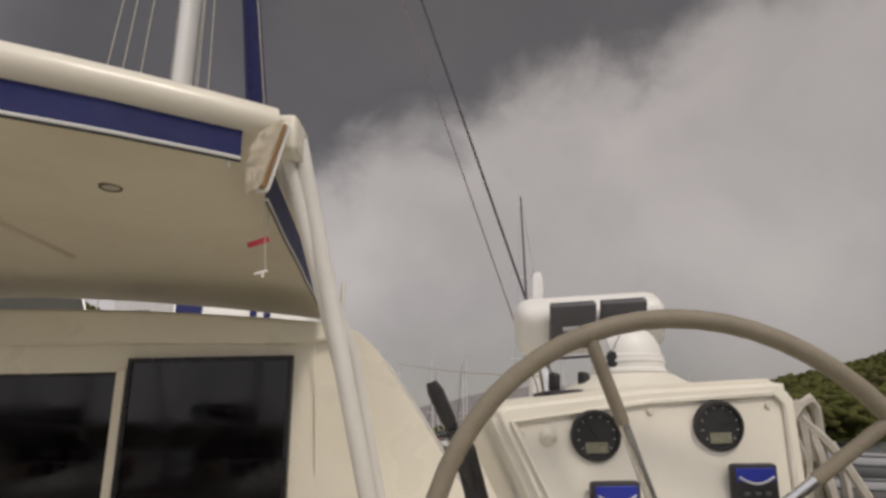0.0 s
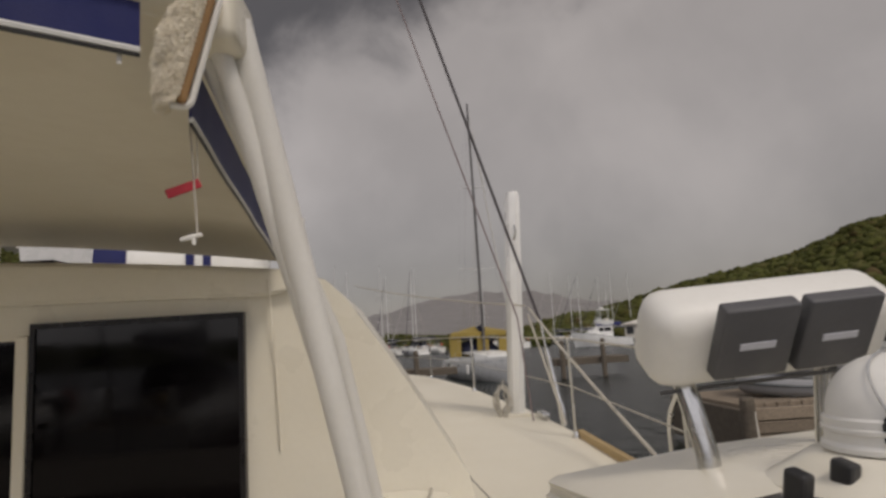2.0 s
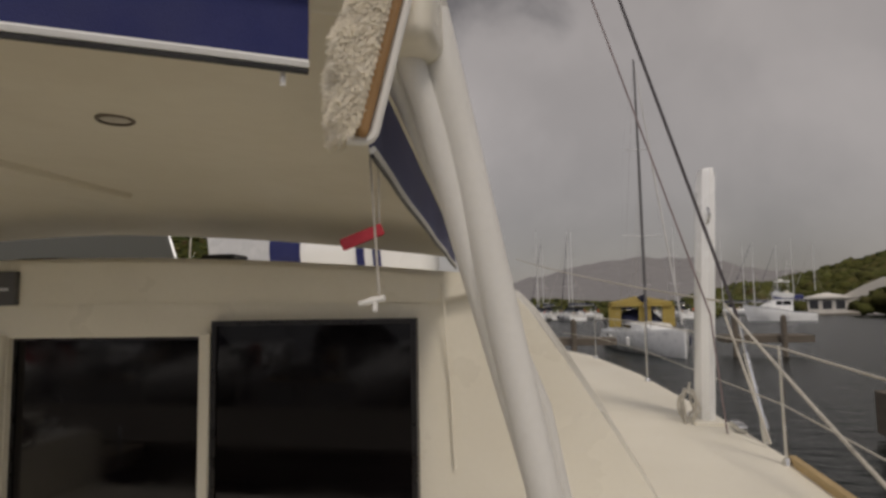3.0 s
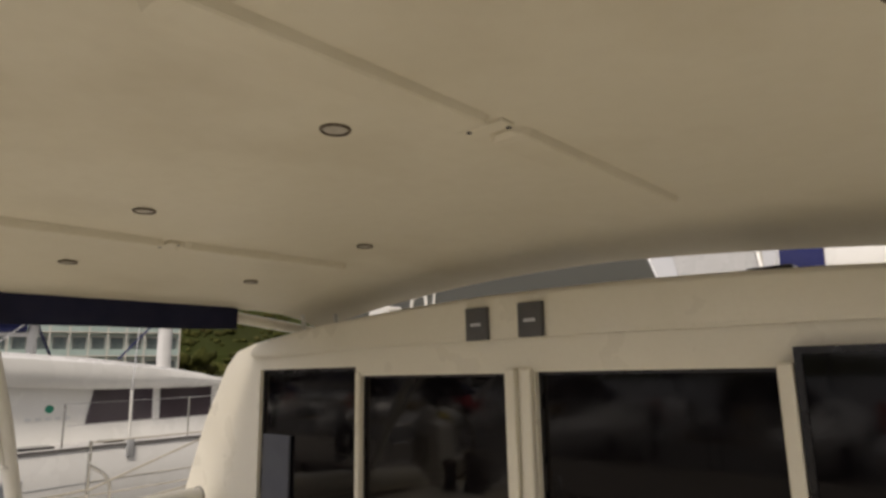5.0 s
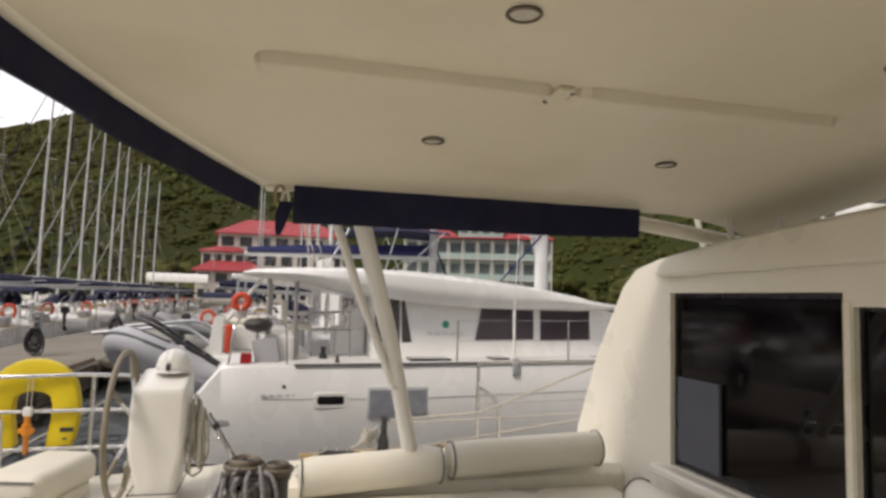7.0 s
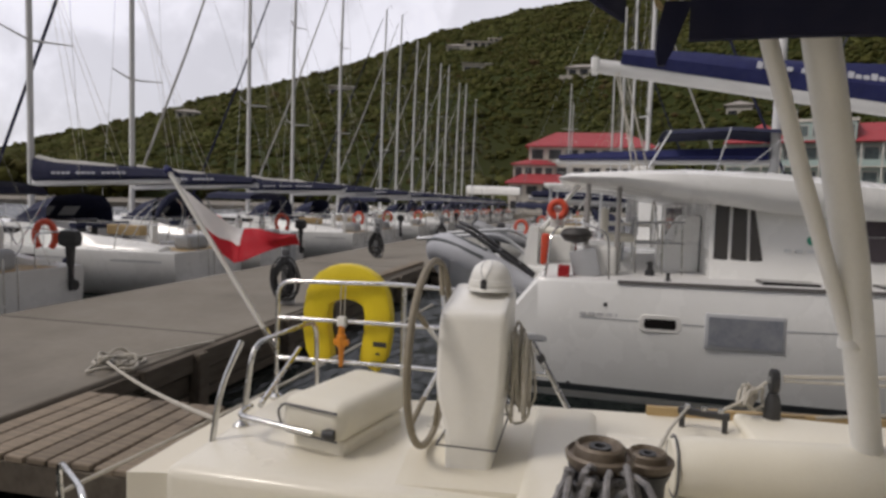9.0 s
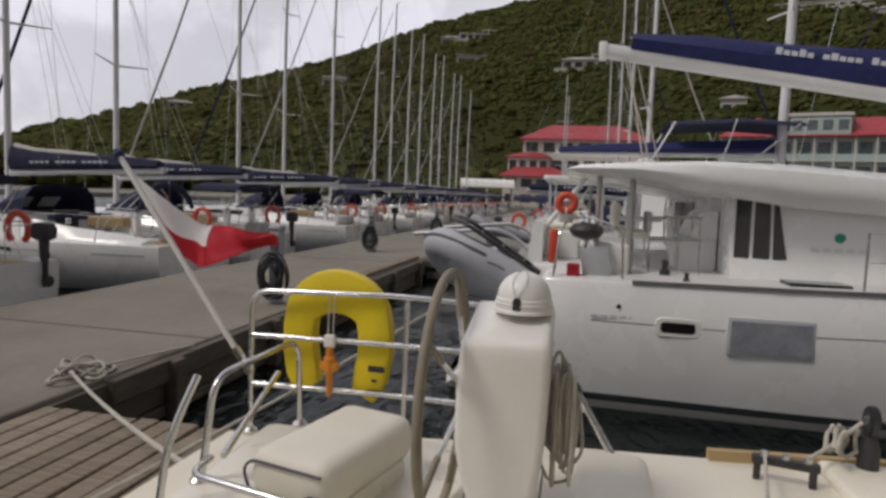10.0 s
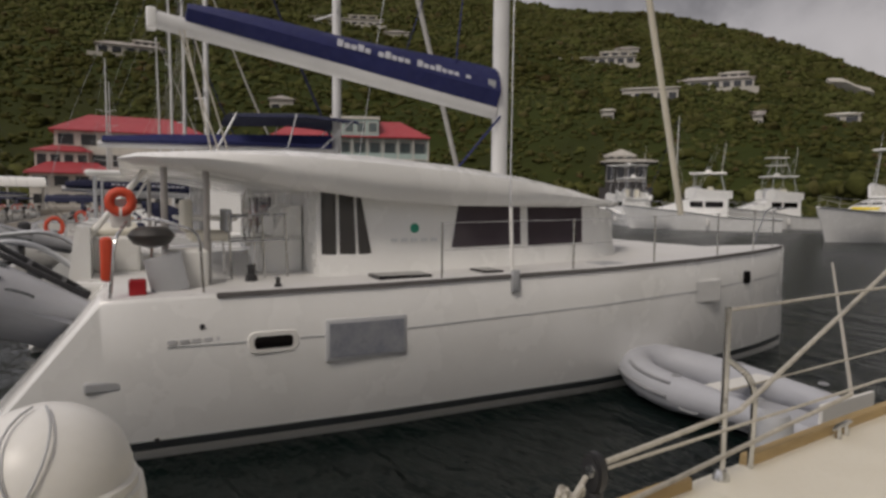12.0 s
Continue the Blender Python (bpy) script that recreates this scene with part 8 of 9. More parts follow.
def hip_roof(x0, x1, y0, y1, z, h, over=0.6, inset=None):
    """A hipped roof over a rectangle."""
    bm_ = bmesh.new()
    a_, b_, c_, d_ = x0 - over, x1 + over, y0 - over, y1 + over
    i_ = (d_ - c_) / 2 if inset is None else inset
    lo = [(a_, c_, z), (b_, c_, z), (b_, d_, z), (a_, d_, z)]
    mid = (c_ + d_) / 2
    add_loft(bm_, [[(x, y, z - 0.25) for x, y, _ in lo], lo, [(a_ + i_, mid - 0.05, z + h), (b_ - i_, mid - 0.05, z + h), (b_ - i_, mid + 0.05, z + h), (a_ + i_, mid + 0.05, z + h)]])
    return bm_


def block(t_, x0, x1, y0, y1, z0, z1, mat, n, storeys=1, balcony=False, glass_=SHADEPANE):
    """A block of a building: wall, recessed windows with frames, railings."""
    w_ = part("wall", box(x0, x1, y0, y1, z0, z1, 0.03), mat, t_)
    hh = (z1 - z0) / storeys
    for s in range(storeys):
        for k_ in range(n):
            c_ = x0 + (x1 - x0) * (k_ + 0.5) / n
            ww = (x1 - x0) / n * 0.34
            fr_ = part("window", box(c_ - ww - 0.12, c_ + ww + 0.12, y0 - 0.06, y0 + 0.05, z0 + hh * (s + 0.22), z0 + hh * (s + 0.84)), WALLWHITE, w_)
            part("pane", box(c_ - ww, c_ + ww, y0 - 0.08, y0 - 0.03, z0 + hh * (s + 0.26), z0 + hh * (s + 0.80)), glass_, w_)
        if balcony:
            part("balcony_floor", box(x0, x1, y0 - 1.6, y0, z0 + hh * s - 0.1, z0 + hh * s + 0.1), WALLWHITE, w_)
            part("railing", box(x0, x1, y0 - 1.6, y0 - 1.5, z0 + hh * s + 0.1, z0 + hh * s + 1.35), TURQ, w_, "turquoise railing")
            for k_ in range(n + 1):
                x = x0 + (x1 - x0) * k_ / n
                part("column", box(x - 0.14, x + 0.14, y0 - 1.65, y0 - 1.4, z0 + hh * s, z0 + hh * (s + 1)), WALLWHITE, w_)
    return w_


# hotel with three stepped red roofs; its front faces the harbour
hot = thing("harbour_building", "white building with three stepped red hipped roofs", "building", at=bearing(-89.8, 152))
hot.matrix_basis = pose(*bearing(-89.8, 152), 0, 0, 90)
block(hot, -13.6, 15.0, 0, 12, 12.4, 16.6, WALLWHITE, 7)
part("roof", hip_roof(-13.6, 15.0, 0, 12, 16.6, 3.9, 0.9), REDROOF, hot, "red metal roof")
block(hot, -16.8, -7.4, -3, 9, 7.9, 12.1, WALLWHITE, 4)
part("roof", hip_roof(-16.8, -7.4, -3, 9, 12.1, 2.2), REDROOF, hot, "red metal roof")
block(hot, -7.4, 15.0, -2, 9, 7.9, 12.4, WALLWHITE, 6)
part("roof", hip_roof(-17.8, -3.0, -6, 0, 7.6, 2.2, 0.6), REDROOF, hot, "red metal roof")
block(hot, -17.6, 15.0, -5, 9, 0.5, 7.6, WALLWHITE, 9, 2)
# balcony building
bal = thing("harbour_building", "turquoise and white balconied building with red roofs", "building")
bal.matrix_basis = pose(*bearing(-71.4, 146), 0, 0, 71.4)
PALEPANE = material("pale_window", (0.14, 0.18, 0.18), 0.3, second=(0.09, 0.11, 0.11), scale=0.5)
block(bal, -18.0, 16.2, 0, 10, 2.4, 16.8, TURQ, 10, 3, True, PALEPANE)
part("wall", box(-18.2, 16.4, -1.7, 10.2, 0.5, 2.4, 0.03), WALLWHITE, bal)
part("roof", hip_roof(-5.0, 16.2, -1.7, 10, 17.0, 4.0, 0.5), REDROOF, bal, "red metal roof")
part("roof", hip_roof(-18.0, -5.6, -1.7, 10, 17.0, 4.3, 0.5), REDROOF, bal, "red metal roof")
block(bal, -5.4, 5.0, -2.0, 8, 16.9, 20.7, TURQ, 4, 1, False, PALEPANE)
part("parapet", box(-5.7, 5.3, -2.3, 8.2, 20.7, 21.3, 0.05), WALLWHITE, bal)
# low pavilion on the quay
pav = thing("pavilion", "pale open pavilion with an arched canvas roof", "pavilion")
pav.matrix_basis = pose(*bearing(-98.0, 120), 0, 0, 98)
part("canopy", loft([[(x, 4 * math.cos(q), 4.2 + 1.6 * math.sin(q)) for q in np.linspace(0, math.pi, 9)] for x in (-5, 0, 5)], False, False), PLASTIC, pav, "", True)
for x in (-4.8, 0, 4.8):
    for y in (-3.9, 3.9):
        part("column", box(x - 0.15, x + 0.15, y - 0.15, y + 0.15, 0.5, 4.3), WALLWHITE, pav)
# quay under them
rows_ = [[(bearing(az, r, z)) for r, z in ((112, -1.0), (112.2, 0.7), (150, 0.75), (200, 1.2))] for az in np.linspace(-150, -60, 40)]
structure(part("quay", panel(rows_), CONCRETE), "concrete quay along the foot of the hill", "quay")


def hill_point(az, el):
    """Where the line of sight at that heading and climb meets the hill."""
    for q in np.linspace(0.03, 1.0, 160):
        x, y, z = on_ridge(*PORT_RIDGE, 175, 560, 9.0, 3, az, q)
        d = math.hypot(x - EYE.x, y - EYE.y)
        if z - EYE.z >= d * math.tan(radians(el)) - 0.5:
            return Vector((x, y, z)), d
    return Vector((x, y, z)), d


HOUSES = ((-99.4, 13.6, 26, "pale flat-roofed villa high on the green hill"), (-101.6, 13.3, 18, "pale flat-roofed villa high on the green hill"), (-100.2, 11.8, 18, "white-roofed house among trees on the hillside"), (-90.0, 11.5, 34, "two-storey pale house on the hillside"),
          (-72.7, 15.2, 44, "pale balconied villa near the hilltop"), (-68.4, 14.2, 15, "small pale house near the hilltop"), (-50.9, 12.0, 44, "low tan-walled house along the hill slope"), (-48.4, 12.6, 14, "pale house beside a terrace on the hill"),
          (-46.6, 9.2, 32, "long white terraced villa on the hillside"), (-41.4, 9.6, 40, "long white terraced villa on the hillside"), (-50.1, 7.2, 7, "small white hut in the scrub"), (-38.3, 6.6, 5, "small white hut in the scrub"), (-32.4, 6.4, 16, "low pale house below the track"), (-78.5, 7.9, 14, "small pale house above the harbour buildings"), (-112, 9.4, 16, "pale roof among trees on the hillside"), (-124.5, 6.4, 14, "pale house on the falling ridge"))
for k, (az, el, w, lbl) in enumerate(HOUSES):
    p, d = hill_point(az, el)
    t = thing("hillside_house", lbl, "house", "houses on the hill")
    t.matrix_basis = pose(p.x, p.y, p.z - 0.1, 0, 0, -az)
    u = d / 400.0
    w = w * u
    block(t, -w / 2, w / 2, 0, 8, -6, 3.2, HOUSEGREY, max(2, int(w / 4)), 1 if k % 3 else 2)
    part("roof", hip_roof(-w / 2, w / 2, 0, 8, 3.2, 1.0 + 0.8 * (k % 2), 0.7), (WALLWHITE, ROOFGREY)[k % 2], t)
    if w > 22:
        block(t, w * 0.05, w * 0.42, 3, 10, 3.2, 6.0, HOUSEGREY, 3)
        part("upper_roof", hip_roof(w * 0.05, w * 0.42, 3, 10, 6.0, 1.1, 0.6), WALLWHITE, t)
        part("terrace", box(-w * 0.62, w * 0.55, -5, 0, -4, -1.2), HOUSEGREY, t)
# boathouse with a pale hipped roof above the motor yachts
bh = thing("boathouse", "dark two-storey boathouse with a pale hipped roof", "boathouse")
bh.matrix_basis = pose(*bearing(-47.5, 128), 0, 0, 47.5)
DARKTIMBER = material("dark_boarding", (0.06, 0.055, 0.055), 0.8, second=(0.035, 0.032, 0.032), scale=1.5)
part("deck", box(-5.2, 4.6, -2.4, 6.4, -1.0, 5.6, 0.05), DARKTIMBER, bh, "dark open lower storey")
block(bh, -4.2, 3.6, 0, 6, 5.6, 11.0, DARKTIMBER, 4)
part("veranda_roof", hip_roof(-4.6, 5.0, -2.4, 6.2, 10.6, 0.8, 0.5), HOUSEGREY, bh, "pale veranda roof")
part("roof", hip_roof(-4.2, 1.2, 0, 6, 11.8, 1.5, 0.4), HOUSEGREY, bh, "pale hipped roof")
block(bh, -4.0, 1.0, 0.2, 5.8, 11.0, 11.9, WALLWHITE, 3)

# bare track cut into the slope
p, d = hill_point(-33.4, 9.3)
t = thing("bank", "bare pale earth bank cut into the green slope", "earth bank")
q2, _ = hill_point(-30.6, 8.3)
part("earth", loft([[a_ + Vector((0, 0, 3.2)), a_ + Vector((4, -3, 0.5)), a_ + Vector((0, 0, -3)), a_ + Vector((-4, 4, 0))] for a_ in (p, p.lerp(q2, 0.35) + Vector((0, 0, 1.5)), p.lerp(q2, 0.7), q2)]), HOUSEGREY, t, "", True)

# ---- scrub and trees ----
def leaf_material(name, tones):
    m = bpy.data.materials.new(name)
    m.use_nodes = True
    n_, l_ = m.node_tree.nodes, m.node_tree.links
    b = n_["Principled BSDF"]
    b.inputs["Roughness"].default_value = 0.9
    b.inputs["Specular IOR Level"].default_value = 0.08
    geo_ = n_.new("ShaderNodeNewGeometry")
    ramp = n_.new("ShaderNodeValToRGB")
    l_.new(geo_.outputs["Random Per Island"], ramp.inputs[0])
    e_ = ramp.color_ramp.elements
    e_[0].position, e_[0].color = 0.0, (*tones[0], 1)
    e_[1].position, e_[1].color = 1.0, (*tones[-1], 1)
    for i, c in enumerate(tones[1:-1]):
        x = e_.new(0.96 * (i + 1) / (len(tones) - 2))
        x.color = (*c, 1)
    tc_, nz = n_.new("ShaderNodeTexCoord"), n_.new("ShaderNodeTexNoise")
    nz.inputs["Scale"].default_value, nz.inputs["Detail"].default_value = 0.9, 5.0
    l_.new(tc_.outputs["Object"], nz.inputs["Vector"])
    mx = n_.new("ShaderNodeMix")
    mx.data_type, mx.blend_type = "RGBA", "MULTIPLY"
    mx.inputs["Factor"].default_value = 1.0
    sp = n_.new("ShaderNodeMapRange")
    l_.new(nz.outputs["Fac"], sp.inputs["Value"])
    for key, v in (("From Min", 0.35), ("From Max", 0.65), ("To Min", 0.82), ("To Max", 1.15)):
        sp.inputs[key].default_value = v
    big = n_.new("ShaderNodeTexNoise")
    big.inputs["Scale"].default_value, big.inputs["Detail"].default_value = 0.022, 3.0
    l_.new(tc_.outputs["Object"], big.inputs["Vector"])
    bigr = n_.new("ShaderNodeMapRange")
    l_.new(big.outputs["Fac"], bigr.inputs["Value"])
    for key, v in (("From Min", 0.35), ("From Max", 0.65), ("To Min", 0.0), ("To Max", 1.0)):
        bigr.inputs[key].default_value = v
    tint = n_.new("ShaderNodeMix")
    tint.data_type, tint.blend_type = "RGBA", "MULTIPLY"
    l_.new(bigr.outputs["Result"], tint.inputs["Factor"])
    l_.new(ramp.outputs[0], tint.inputs[6])
    tint.inputs[7].default_value = (0.72, 0.66, 0.58, 1)
    l_.new(tint.outputs[2], mx.inputs[6])
    l_.new(sp.outputs["Result"], mx.inputs[7])
    l_.new(mx.outputs[2], b.inputs["Base Color"])
    return m


LEAVES = leaf_material("hill_leaves", ((0.061, 0.070, 0.022), (0.078, 0.087, 0.027), (0.096, 0.104, 0.032), (0.057, 0.064, 0.021), (0.106, 0.102, 0.040), (0.073, 0.082, 0.026), (0.091, 0.096, 0.030), (0.066, 0.075, 0.023), (0.104, 0.073, 0.038)))


def ico(sub_):
    bm_ = bmesh.new()
    bmesh.ops.create_icosphere(bm_, subdivisions=sub_, radius=1.0)
    v = np.array([x.co[:] for x in bm_.verts])
    f_ = np.array([[x.index for x in fc.verts] for fc in bm_.faces])
    bm_.free()
    return v, f_


def scrub(name, label, places, seed, mat=LEAVES, flat=0.75, detail=2):
    """Many leafy clumps as one sheet of growth: centre and radius of each."""
    gen = np.random.default_rng(seed)
    v0, f0 = ico(detail)
    kinds = []
    for k_ in range(7):
        r_ = 1 + 0.34 * gen.standard_normal(len(v0)).clip(-1.6, 1.6)
        kinds.append(v0 * r_[:, None])
    n = len(places)
    pick = gen.integers(0, 7, n)
    turn_ = gen.uniform(0, 6.28, n)
    V = np.zeros((n, len(v0), 3))
    for i in range(n):
        x, y, z, r_ = places[i]
        c_, s_ = math.cos(turn_[i]), math.sin(turn_[i])
        k_ = kinds[pick[i]] * r_
        V[i, :, 0] = x + k_[:, 0] * c_ - k_[:, 1] * s_
        V[i, :, 1] = y + k_[:, 0] * s_ + k_[:, 1] * c_
        V[i, :, 2] = z + k_[:, 2] * flat
    F = (f0[None] + (np.arange(n) * len(v0))[:, None, None]).reshape(-1, 3)
    me = bpy.data.meshes.new(name)
    me.vertices.add(n * len(v0))
    me.vertices.foreach_set("co", V.reshape(-1))
    me.loops.add(F.size)
    me.loops.foreach_set("vertex_index", F.reshape(-1).astype(np.int32))
    me.polygons.add(len(F))
    me.polygons.foreach_set("loop_start", (np.arange(len(F)) * 3).astype(np.int32))
    me.polygons.foreach_set("use_smooth", np.ones(len(F), dtype=bool))
    me.update(calc_edges=True)
    me.materials.append(mat)
    return tagged(new(name, me), label, "scrub", kind="stuff")


rnd = random.Random(77)
for count, small, spread_r, seed_, detail in ((62000, 0.8, 0.75, 5, 1), (3600, 1.1, 1.5, 8, 2)):
    places = []
    for k in range(count):
        az, q = rnd.uniform(-146, -14), rnd.random() ** 0.7
        x, y, z = on_ridge(*PORT_RIDGE, 175, 560, 9.0, 3, az, max(q, 0.004))
        r = (small + spread_r * rnd.random() ** 1.6) * (0.85 + 0.6 * q)
        places.append((x, y, z + r * 0.15, r))
    scrub("scrub", "dense dark green scrub covering the hill", places, seed_, detail=detail)
places = []
for k in range(9500):
    az, q = rnd.uniform(10, 62), rnd.random() ** 0.8
    x, y, z = on_ridge(*STBD_RIDGE, 150, 330, 6.0, 11, az, max(q, 0.004))
    r = 0.7 + 1.7 * rnd.random() ** 2
    places.append((x, y, z + r * 0.3, r))
for k in range(1400):
    az, q = rnd.uniform(-38, 13), rnd.random()
    x, y, z = on_ridge((-40, -22, -9, -2, 4, 9, 13), (0.8, 1.2, 1.3, 1.1, 0.9, 0.8, 0.3), 120, 170, 2.5, 31, az, max(q, 0.004))
    r = rnd.uniform(0.4, 1.0)
    places.append((x, y, z + r * 0.3, r))
for k in range(260):
    az, d = rnd.uniform(21.6, 31), rnd.uniform(124, 138)
    top = 1.2 + 4.2 * rnd.random() * min(1.0, (az - 21.2) / 3)
    places.append((2.3 + d * math.sin(radians(az)), -2.5 + d * math.cos(radians(az)), top, rnd.uniform(0.7, 1.5)))
scrub("scrub", "dark green trees along the far shore", places, 6, detail=1)
# trees along the quay
places = []
for k in range(420):
    az = rnd.uniform(-150, -22)
    p = bearing(az, rnd.uniform(160, 182) if az < -60 else rnd.uniform(172, 186))
    places.append((p.x, p.y, rnd.uniform(1.5, 7.5), rnd.uniform(1.2, 2.8)))
scrub("scrub", "dark green trees along the foot of the hill", places, 7, flat=0.95)

# ---- starboard side of the harbour ----
boat = yacht((5.4, 41.0, 0), 190, 17.2, label="white sailing boat with yellow awnings lying bow-on", ring_too=False, bimini=False)
DARKSPAR = material("dark_spar", (0.13, 0.125, 0.125), 0.45, 0.2, second=(0.09, 0.088, 0.088), scale=3)
for ob in boat.children:
    if ob.name.split(".")[0] == "mast":
        ob.data.materials[0] = DARKSPAR
        ob["label"] = "dark grey mast"
yh = thing("deck_awning", "yellow boxed awning rigged over the boat's deck", "awning", at=(6.1, 37.6, 1.3))
DULLYELLOW = material("faded_yellow_canvas", (0.34, 0.25, 0.06), 0.8, second=(0.26, 0.19, 0.05), scale=2)
part("roof", hip_roof(-1.6, 1.6, -1.6, 1.6, 1.45, 0.4, 0.1), DULLYELLOW, yh)
for x in (-1.5, 0.2, 1.5):
    part("curtain", box(x - 0.35, x + 0.35, -1.55, -1.45, 0.0, 1.25, 0.03, 1), DULLYELLOW, yh)
for x in (-1.5, 1.5):
    for y in (-1.5, 1.5):
        part("pole", tube([(x, y, -0.3), (x, y, 1.3)], 0.03, 6), ALU, yh)
for az, d, tr in ((14.2, 148, 60), (15.6, 160, 100), (16.6, 150, 80), (18.0, 165, 95), (19.3, 158, 70), (20.6, 170, 85), (-6.5, 110, 20), (-4.6, 118, 40), (-3.2, 112, 0), (-1.4, 120, 30), (0.4, 108, 15), (2.2, 118, 60), (7.6, 122, 30), (9.4, 116, 10)):
    copy_thing(base_b if int(d) % 3 else base_a, pose(2.3 + d * math.sin(radians(az)), -2.7 + d * math.cos(radians(az)), 0, 0, 0, tr))
shed = thing("boat_shed", "low white boat shed on a quay at the water's edge", "shed")
shed.matrix_basis = pose(50.2, 132.3, 0.0, 0, 0, -20)
part("footing", box(-5.0, 6.0, -2.0, 8.0, -1.0, 0.3, 0.05), CONCRETE, shed, "concrete footing")
block(shed, -3.2, 3.4, 0, 6, 0.3, 3.4, WALLWHITE, 3)
part("roof", hip_roof(-3.2, 3.4, 0, 6, 3.4, 0.9), WALLWHITE, shed)
cov = thing("boat_shed", "pale shed with a pitched roof among shore trees", "shed")
cov.matrix_basis = pose(61.0, 133.6, 0.0, 0, 0, -23)
part("wall", box(-6.6, 6.6, 0.3, 11.5, -1.0, 3.9, 0.05), WALLWHITE, cov)
part("roof", loft([[(7.0, y, 3.3), (7.0, y, 3.6), (3.2, y, 5.7), (0.0, y, 7.1), (-3.2, y, 5.7), (-7.0, y, 3.6), (-7.0, y, 3.3)] for y in (0.0, 12.0)]), HOUSEGREY, cov, "pale pitched roof sheet")
cruiser = motor_yacht((30.3, 93.6, 0), 82, 9.0, "white motor cruiser with a blue canvas top", tower=False)
part("canvas_top", loft([[(x, y, z) for x, z in ((-1.1, 3.0), (-0.95, 3.45), (0.0, 3.6), (0.95, 3.45), (1.1, 3.0))] for y in (-3.0, -1.2, 0.6)]), NAVY, cruiser, "blue canvas top", True)
hs = thing("hillside_house", "small pale house on the wooded headland", "house")
hs.matrix_basis = pose(149, 280, 14, 0, 0, -28)
block(hs, -5, 5, 0, 6, -4, 3, HOUSEGREY, 3)
part("roof", hip_roof(-5, 5, 0, 6, 3, 1.4), ROOFGREY, hs)
# timber jetties ahead
for x0, x1, y0, y1, z in ((-7.0, 4.3, 30.5, 32.3, 0.95), (9.5, 13.5, 31.0, 33.0, 1.0), (-12, -1, 44, 46, 0.9)):
    structure(part("jetty", box(x0, x1, y0, y1, z - 0.35, z, 0.02), TIMBER), "brown timber jetty on piles", "jetty")
    for x in np.arange(x0 + 0.4, x1, 2.2):
        structure(part("pile", turned([(0.14, -1.0), (0.14, z + 0.9), (0.05, z + 1.0)], 10, Matrix.Translation((x, y0 - 0.16, 0))), TIMBER), "weathered jetty pile", "jetty pile")
# boarded timber dock close to starboard
sd = structure(part("dock", box(7.75, 18.0, 8.02, 11.2, 0.1, 0.90, 0.02), TIMBER), "boarded brown timber dock off the starboard side", "dock")
face_mesh = None
for k in range(4):
    for j in range(3):
        if face_mesh is None:
            ob = part("board", box(-1.68, 1.68, -0.045, 0.045, -0.10, 0.10, 0.012, 1), PLANK, sd)
            face_mesh = ob.data
        else:
            ob = new("board", face_mesh)
            ob.parent = sd
        ob.matrix_basis = pose(9.45 + 3.42 * j, 7.97 - 0.012 * (k % 2), 0.16 + 0.225 * k, 1.5 * math.sin(k * 2 + j), 0.4 * math.sin(k + 3 * j), 0)
for j in range(22):
    ob = new("board", face_mesh)
    ob.parent = sd
    ob.matrix_basis = pose(7.95 + 0.225 * j, 9.6, 0.93, 90, 0, 90) @ Matrix.Diagonal((0.75, 1, 1, 1))
for x in (7.72, 11.2, 14.6):
    structure(part("pile", turned([(0.12, -1.0), (0.12, 1.1), (0.1, 1.15)], 12, Matrix.Translation((x, 7.83, 0))), TIMBER), "weathered dock pile with a worn top", "dock pile")
for k in range(2):
    inflatable((10.05 + 0.12 * math.sin(2.2 * k), 9.3 + 0.1 * math.sin(3 * k), 0.94 + 0.395 * k), 3.0, 88 + 3 * math.sin(1.7 * k), 0, "pale grey inflatable dinghy stacked on the timber dock" if k < 3 else "pale inflatable dinghy on top of the stack", RUBBER if k < 3 else RUBBERLIGHT, DARKSTRIPE)
line(sag((3.3, -0.9, 1.68), (7.9, 7.95, 0.9), 0.12), 0.012, ROPE, "white mooring line led to the timber dock", "mooring_line")

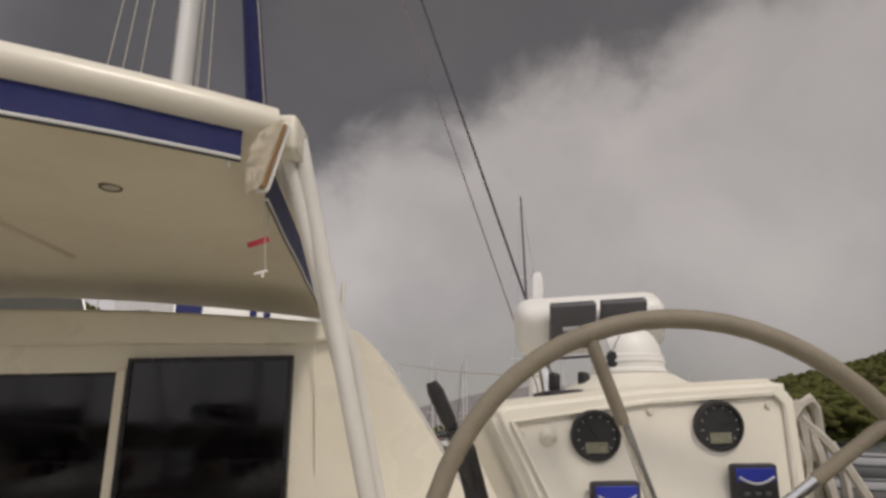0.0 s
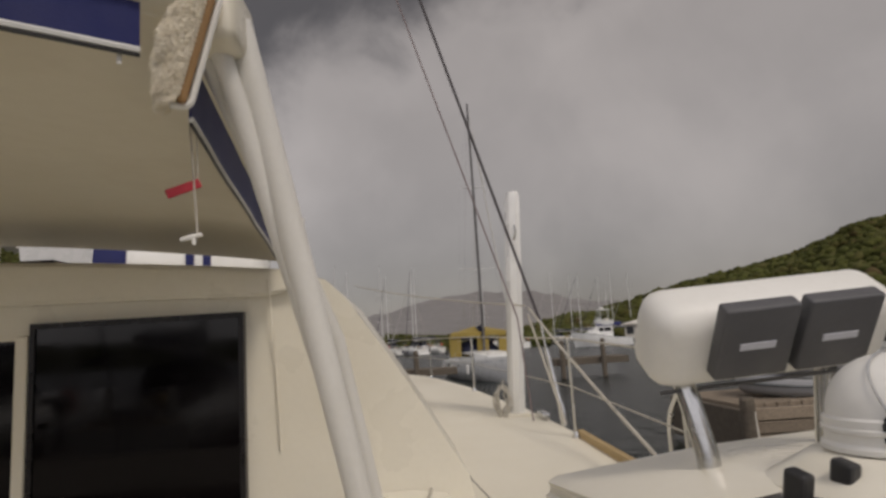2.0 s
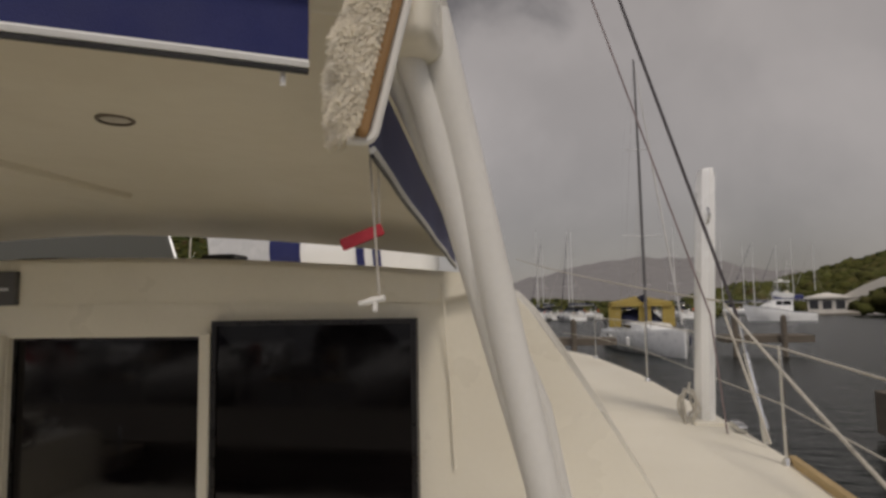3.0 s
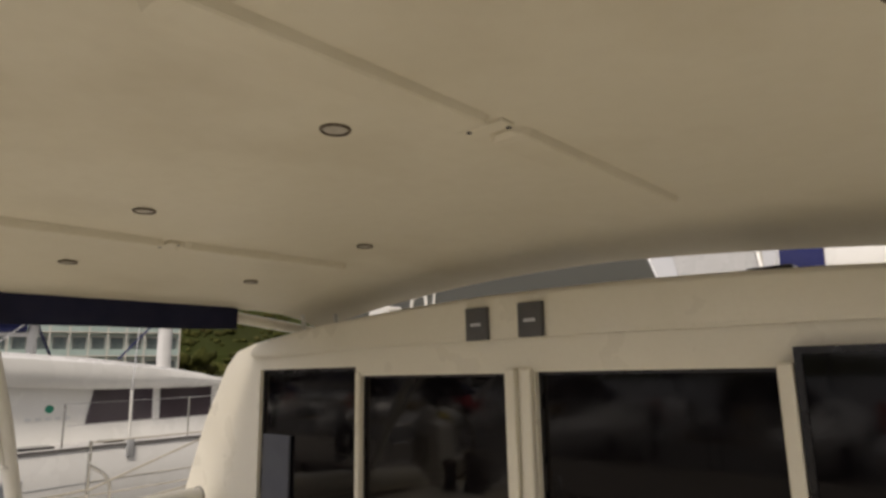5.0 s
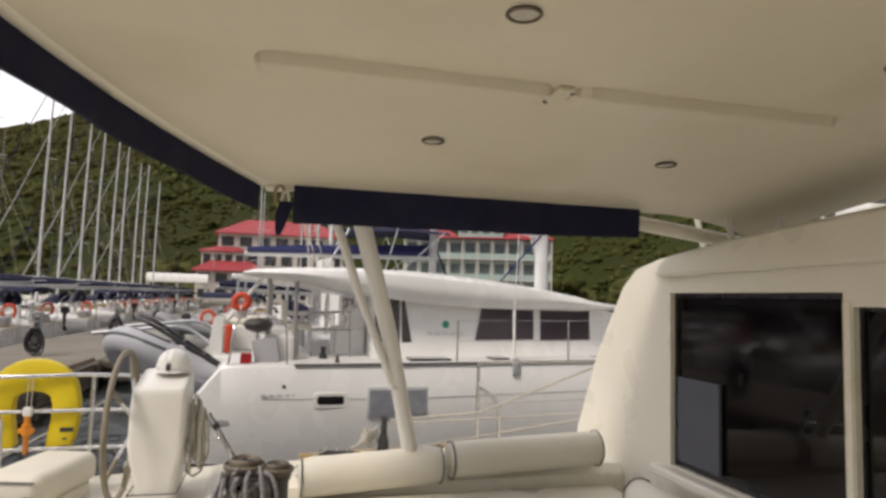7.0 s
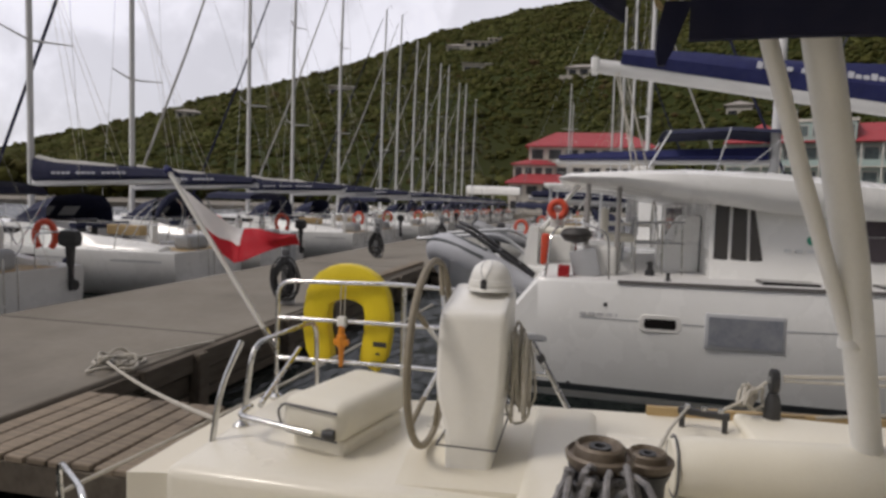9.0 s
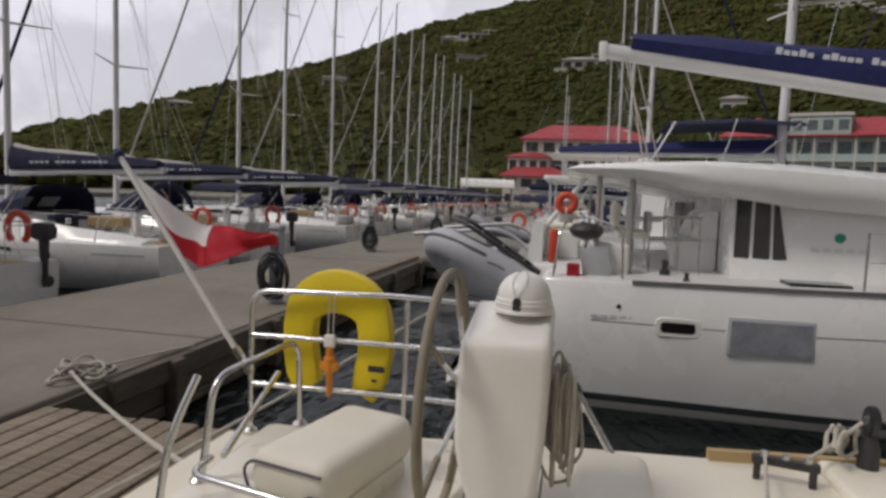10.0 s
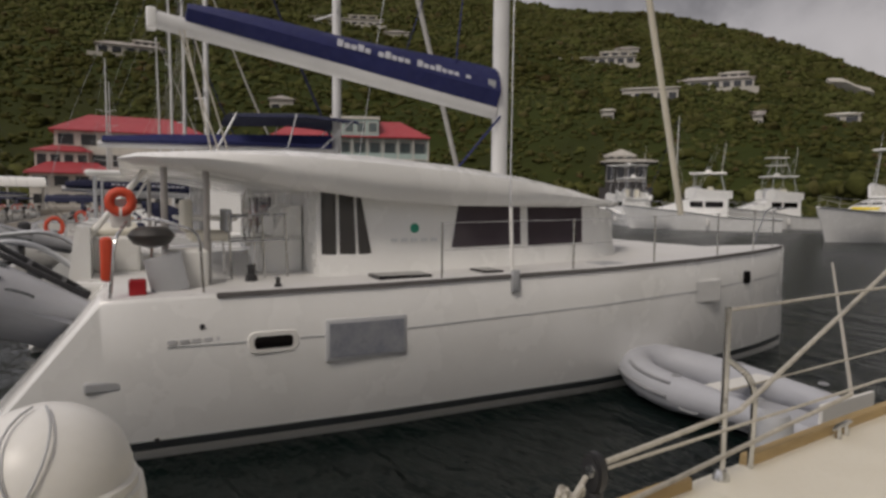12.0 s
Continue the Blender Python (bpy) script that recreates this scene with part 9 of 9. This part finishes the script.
# ---- own rig ----
t = thing("mast", "white mast of the catamaran with halyards", "mast", at=(-0.45, 2.5, 2.80))
part("tube", loft([[(0.095 * math.cos(q), 0.14 * math.sin(q), z) for q in np.linspace(0, 2 * math.pi, 14, endpoint=False)] for z in (0.0, 6.0, 12.6)]), MASTWHITE, t, "", True)
for dx, dy, x1, y1 in ((-0.14, 0.0, -0.1, 0.0), (0.13, 0.05, 0.1, 0.0), (0.30, -0.2, 0.05, 0.0), (0.45, -0.2, 0.05, 0.0), (-0.35, -0.4, -0.05, 0.0), (-0.9, -0.3, -0.05, 0), (-0.75, -0.2, -0.03, 0)):
    part("halyard", tube([(dx, dy, 0.06), (x1, y1, 12.4)], 0.006, 5), ROPE, t)
for sx in (-1, 1):
    part("spreader", tube([(0, 0, 6.6), (sx * 1.2, -0.35, 6.75)], [0.035, 0.02], 8), MASTWHITE, t)
part("shroud", tube([(-3.0, -0.6, -1.2), (-1.2, -0.35, 6.75), (0, 0, 12.3)], 0.006, 5), STEEL, t)
hs_ = thing("furled_headsail", "furled headsail with a navy sun strip on the forestay", "furled sail", at=(-0.45, 6.5, 1.62))
part("sail", tube([(0, 0, 0.3), (0, -0.05, 0.7), (0, -1.75, 5.15), (0, -3.7, 10.3)], [0.05, 0.14, 0.15, 0.06], 12), NAVY, hs_, "", True)
part("luff", tube([(0.10, -0.12, 0.75), (0.11, -1.82, 5.2), (0.03, -3.72, 10.3)], 0.03, 8), ROPE, hs_, "pale edge of the sail", True)
part("drum", turned([(0.12, 0.0), (0.12, 0.05), (0.05, 0.08), (0.05, 0.22), (0.12, 0.25), (0.12, 0.3)], 16), BLACK, hs_, "black furling drum", True)
# starboard stern rail
rail2 = thing("stern_rail", "stainless steel tube stern rail beside the starboard helm", "stern rail", at=(3.25, -2.1, 1.5))
for name_, pts in (("top_bar", [(3.26, -2.06, 1.5), (3.27, -2.08, 2.04), (3.24, -2.6, 2.06), (3.1, -3.5, 2.05), (3.08, -3.55, 1.35)]), ("middle_bar", [(3.27, -2.07, 1.86), (3.24, -2.7, 1.87), (3.1, -3.53, 1.86)]), ("brace", [(3.0, -2.2, 1.62), (3.2, -2.12, 1.98)])):
    part(name_, tube([p - Vector((3.25, -2.1, 1.5)) for p in rounded([Vector(p) for p in pts], 0.09)], 0.0125, 10), STEEL, rail2, "", True)
for x, y, z in ((3.26, -2.06, 1.54), (3.08, -3.55, 1.36)):
    part("foot", turned([(0.034, -0.02), (0.034, 0.006), (0.018, 0.02)], 14, Matrix.Translation((x - 3.25, y + 2.1, z - 1.5))), STEEL, rail2, "", True)
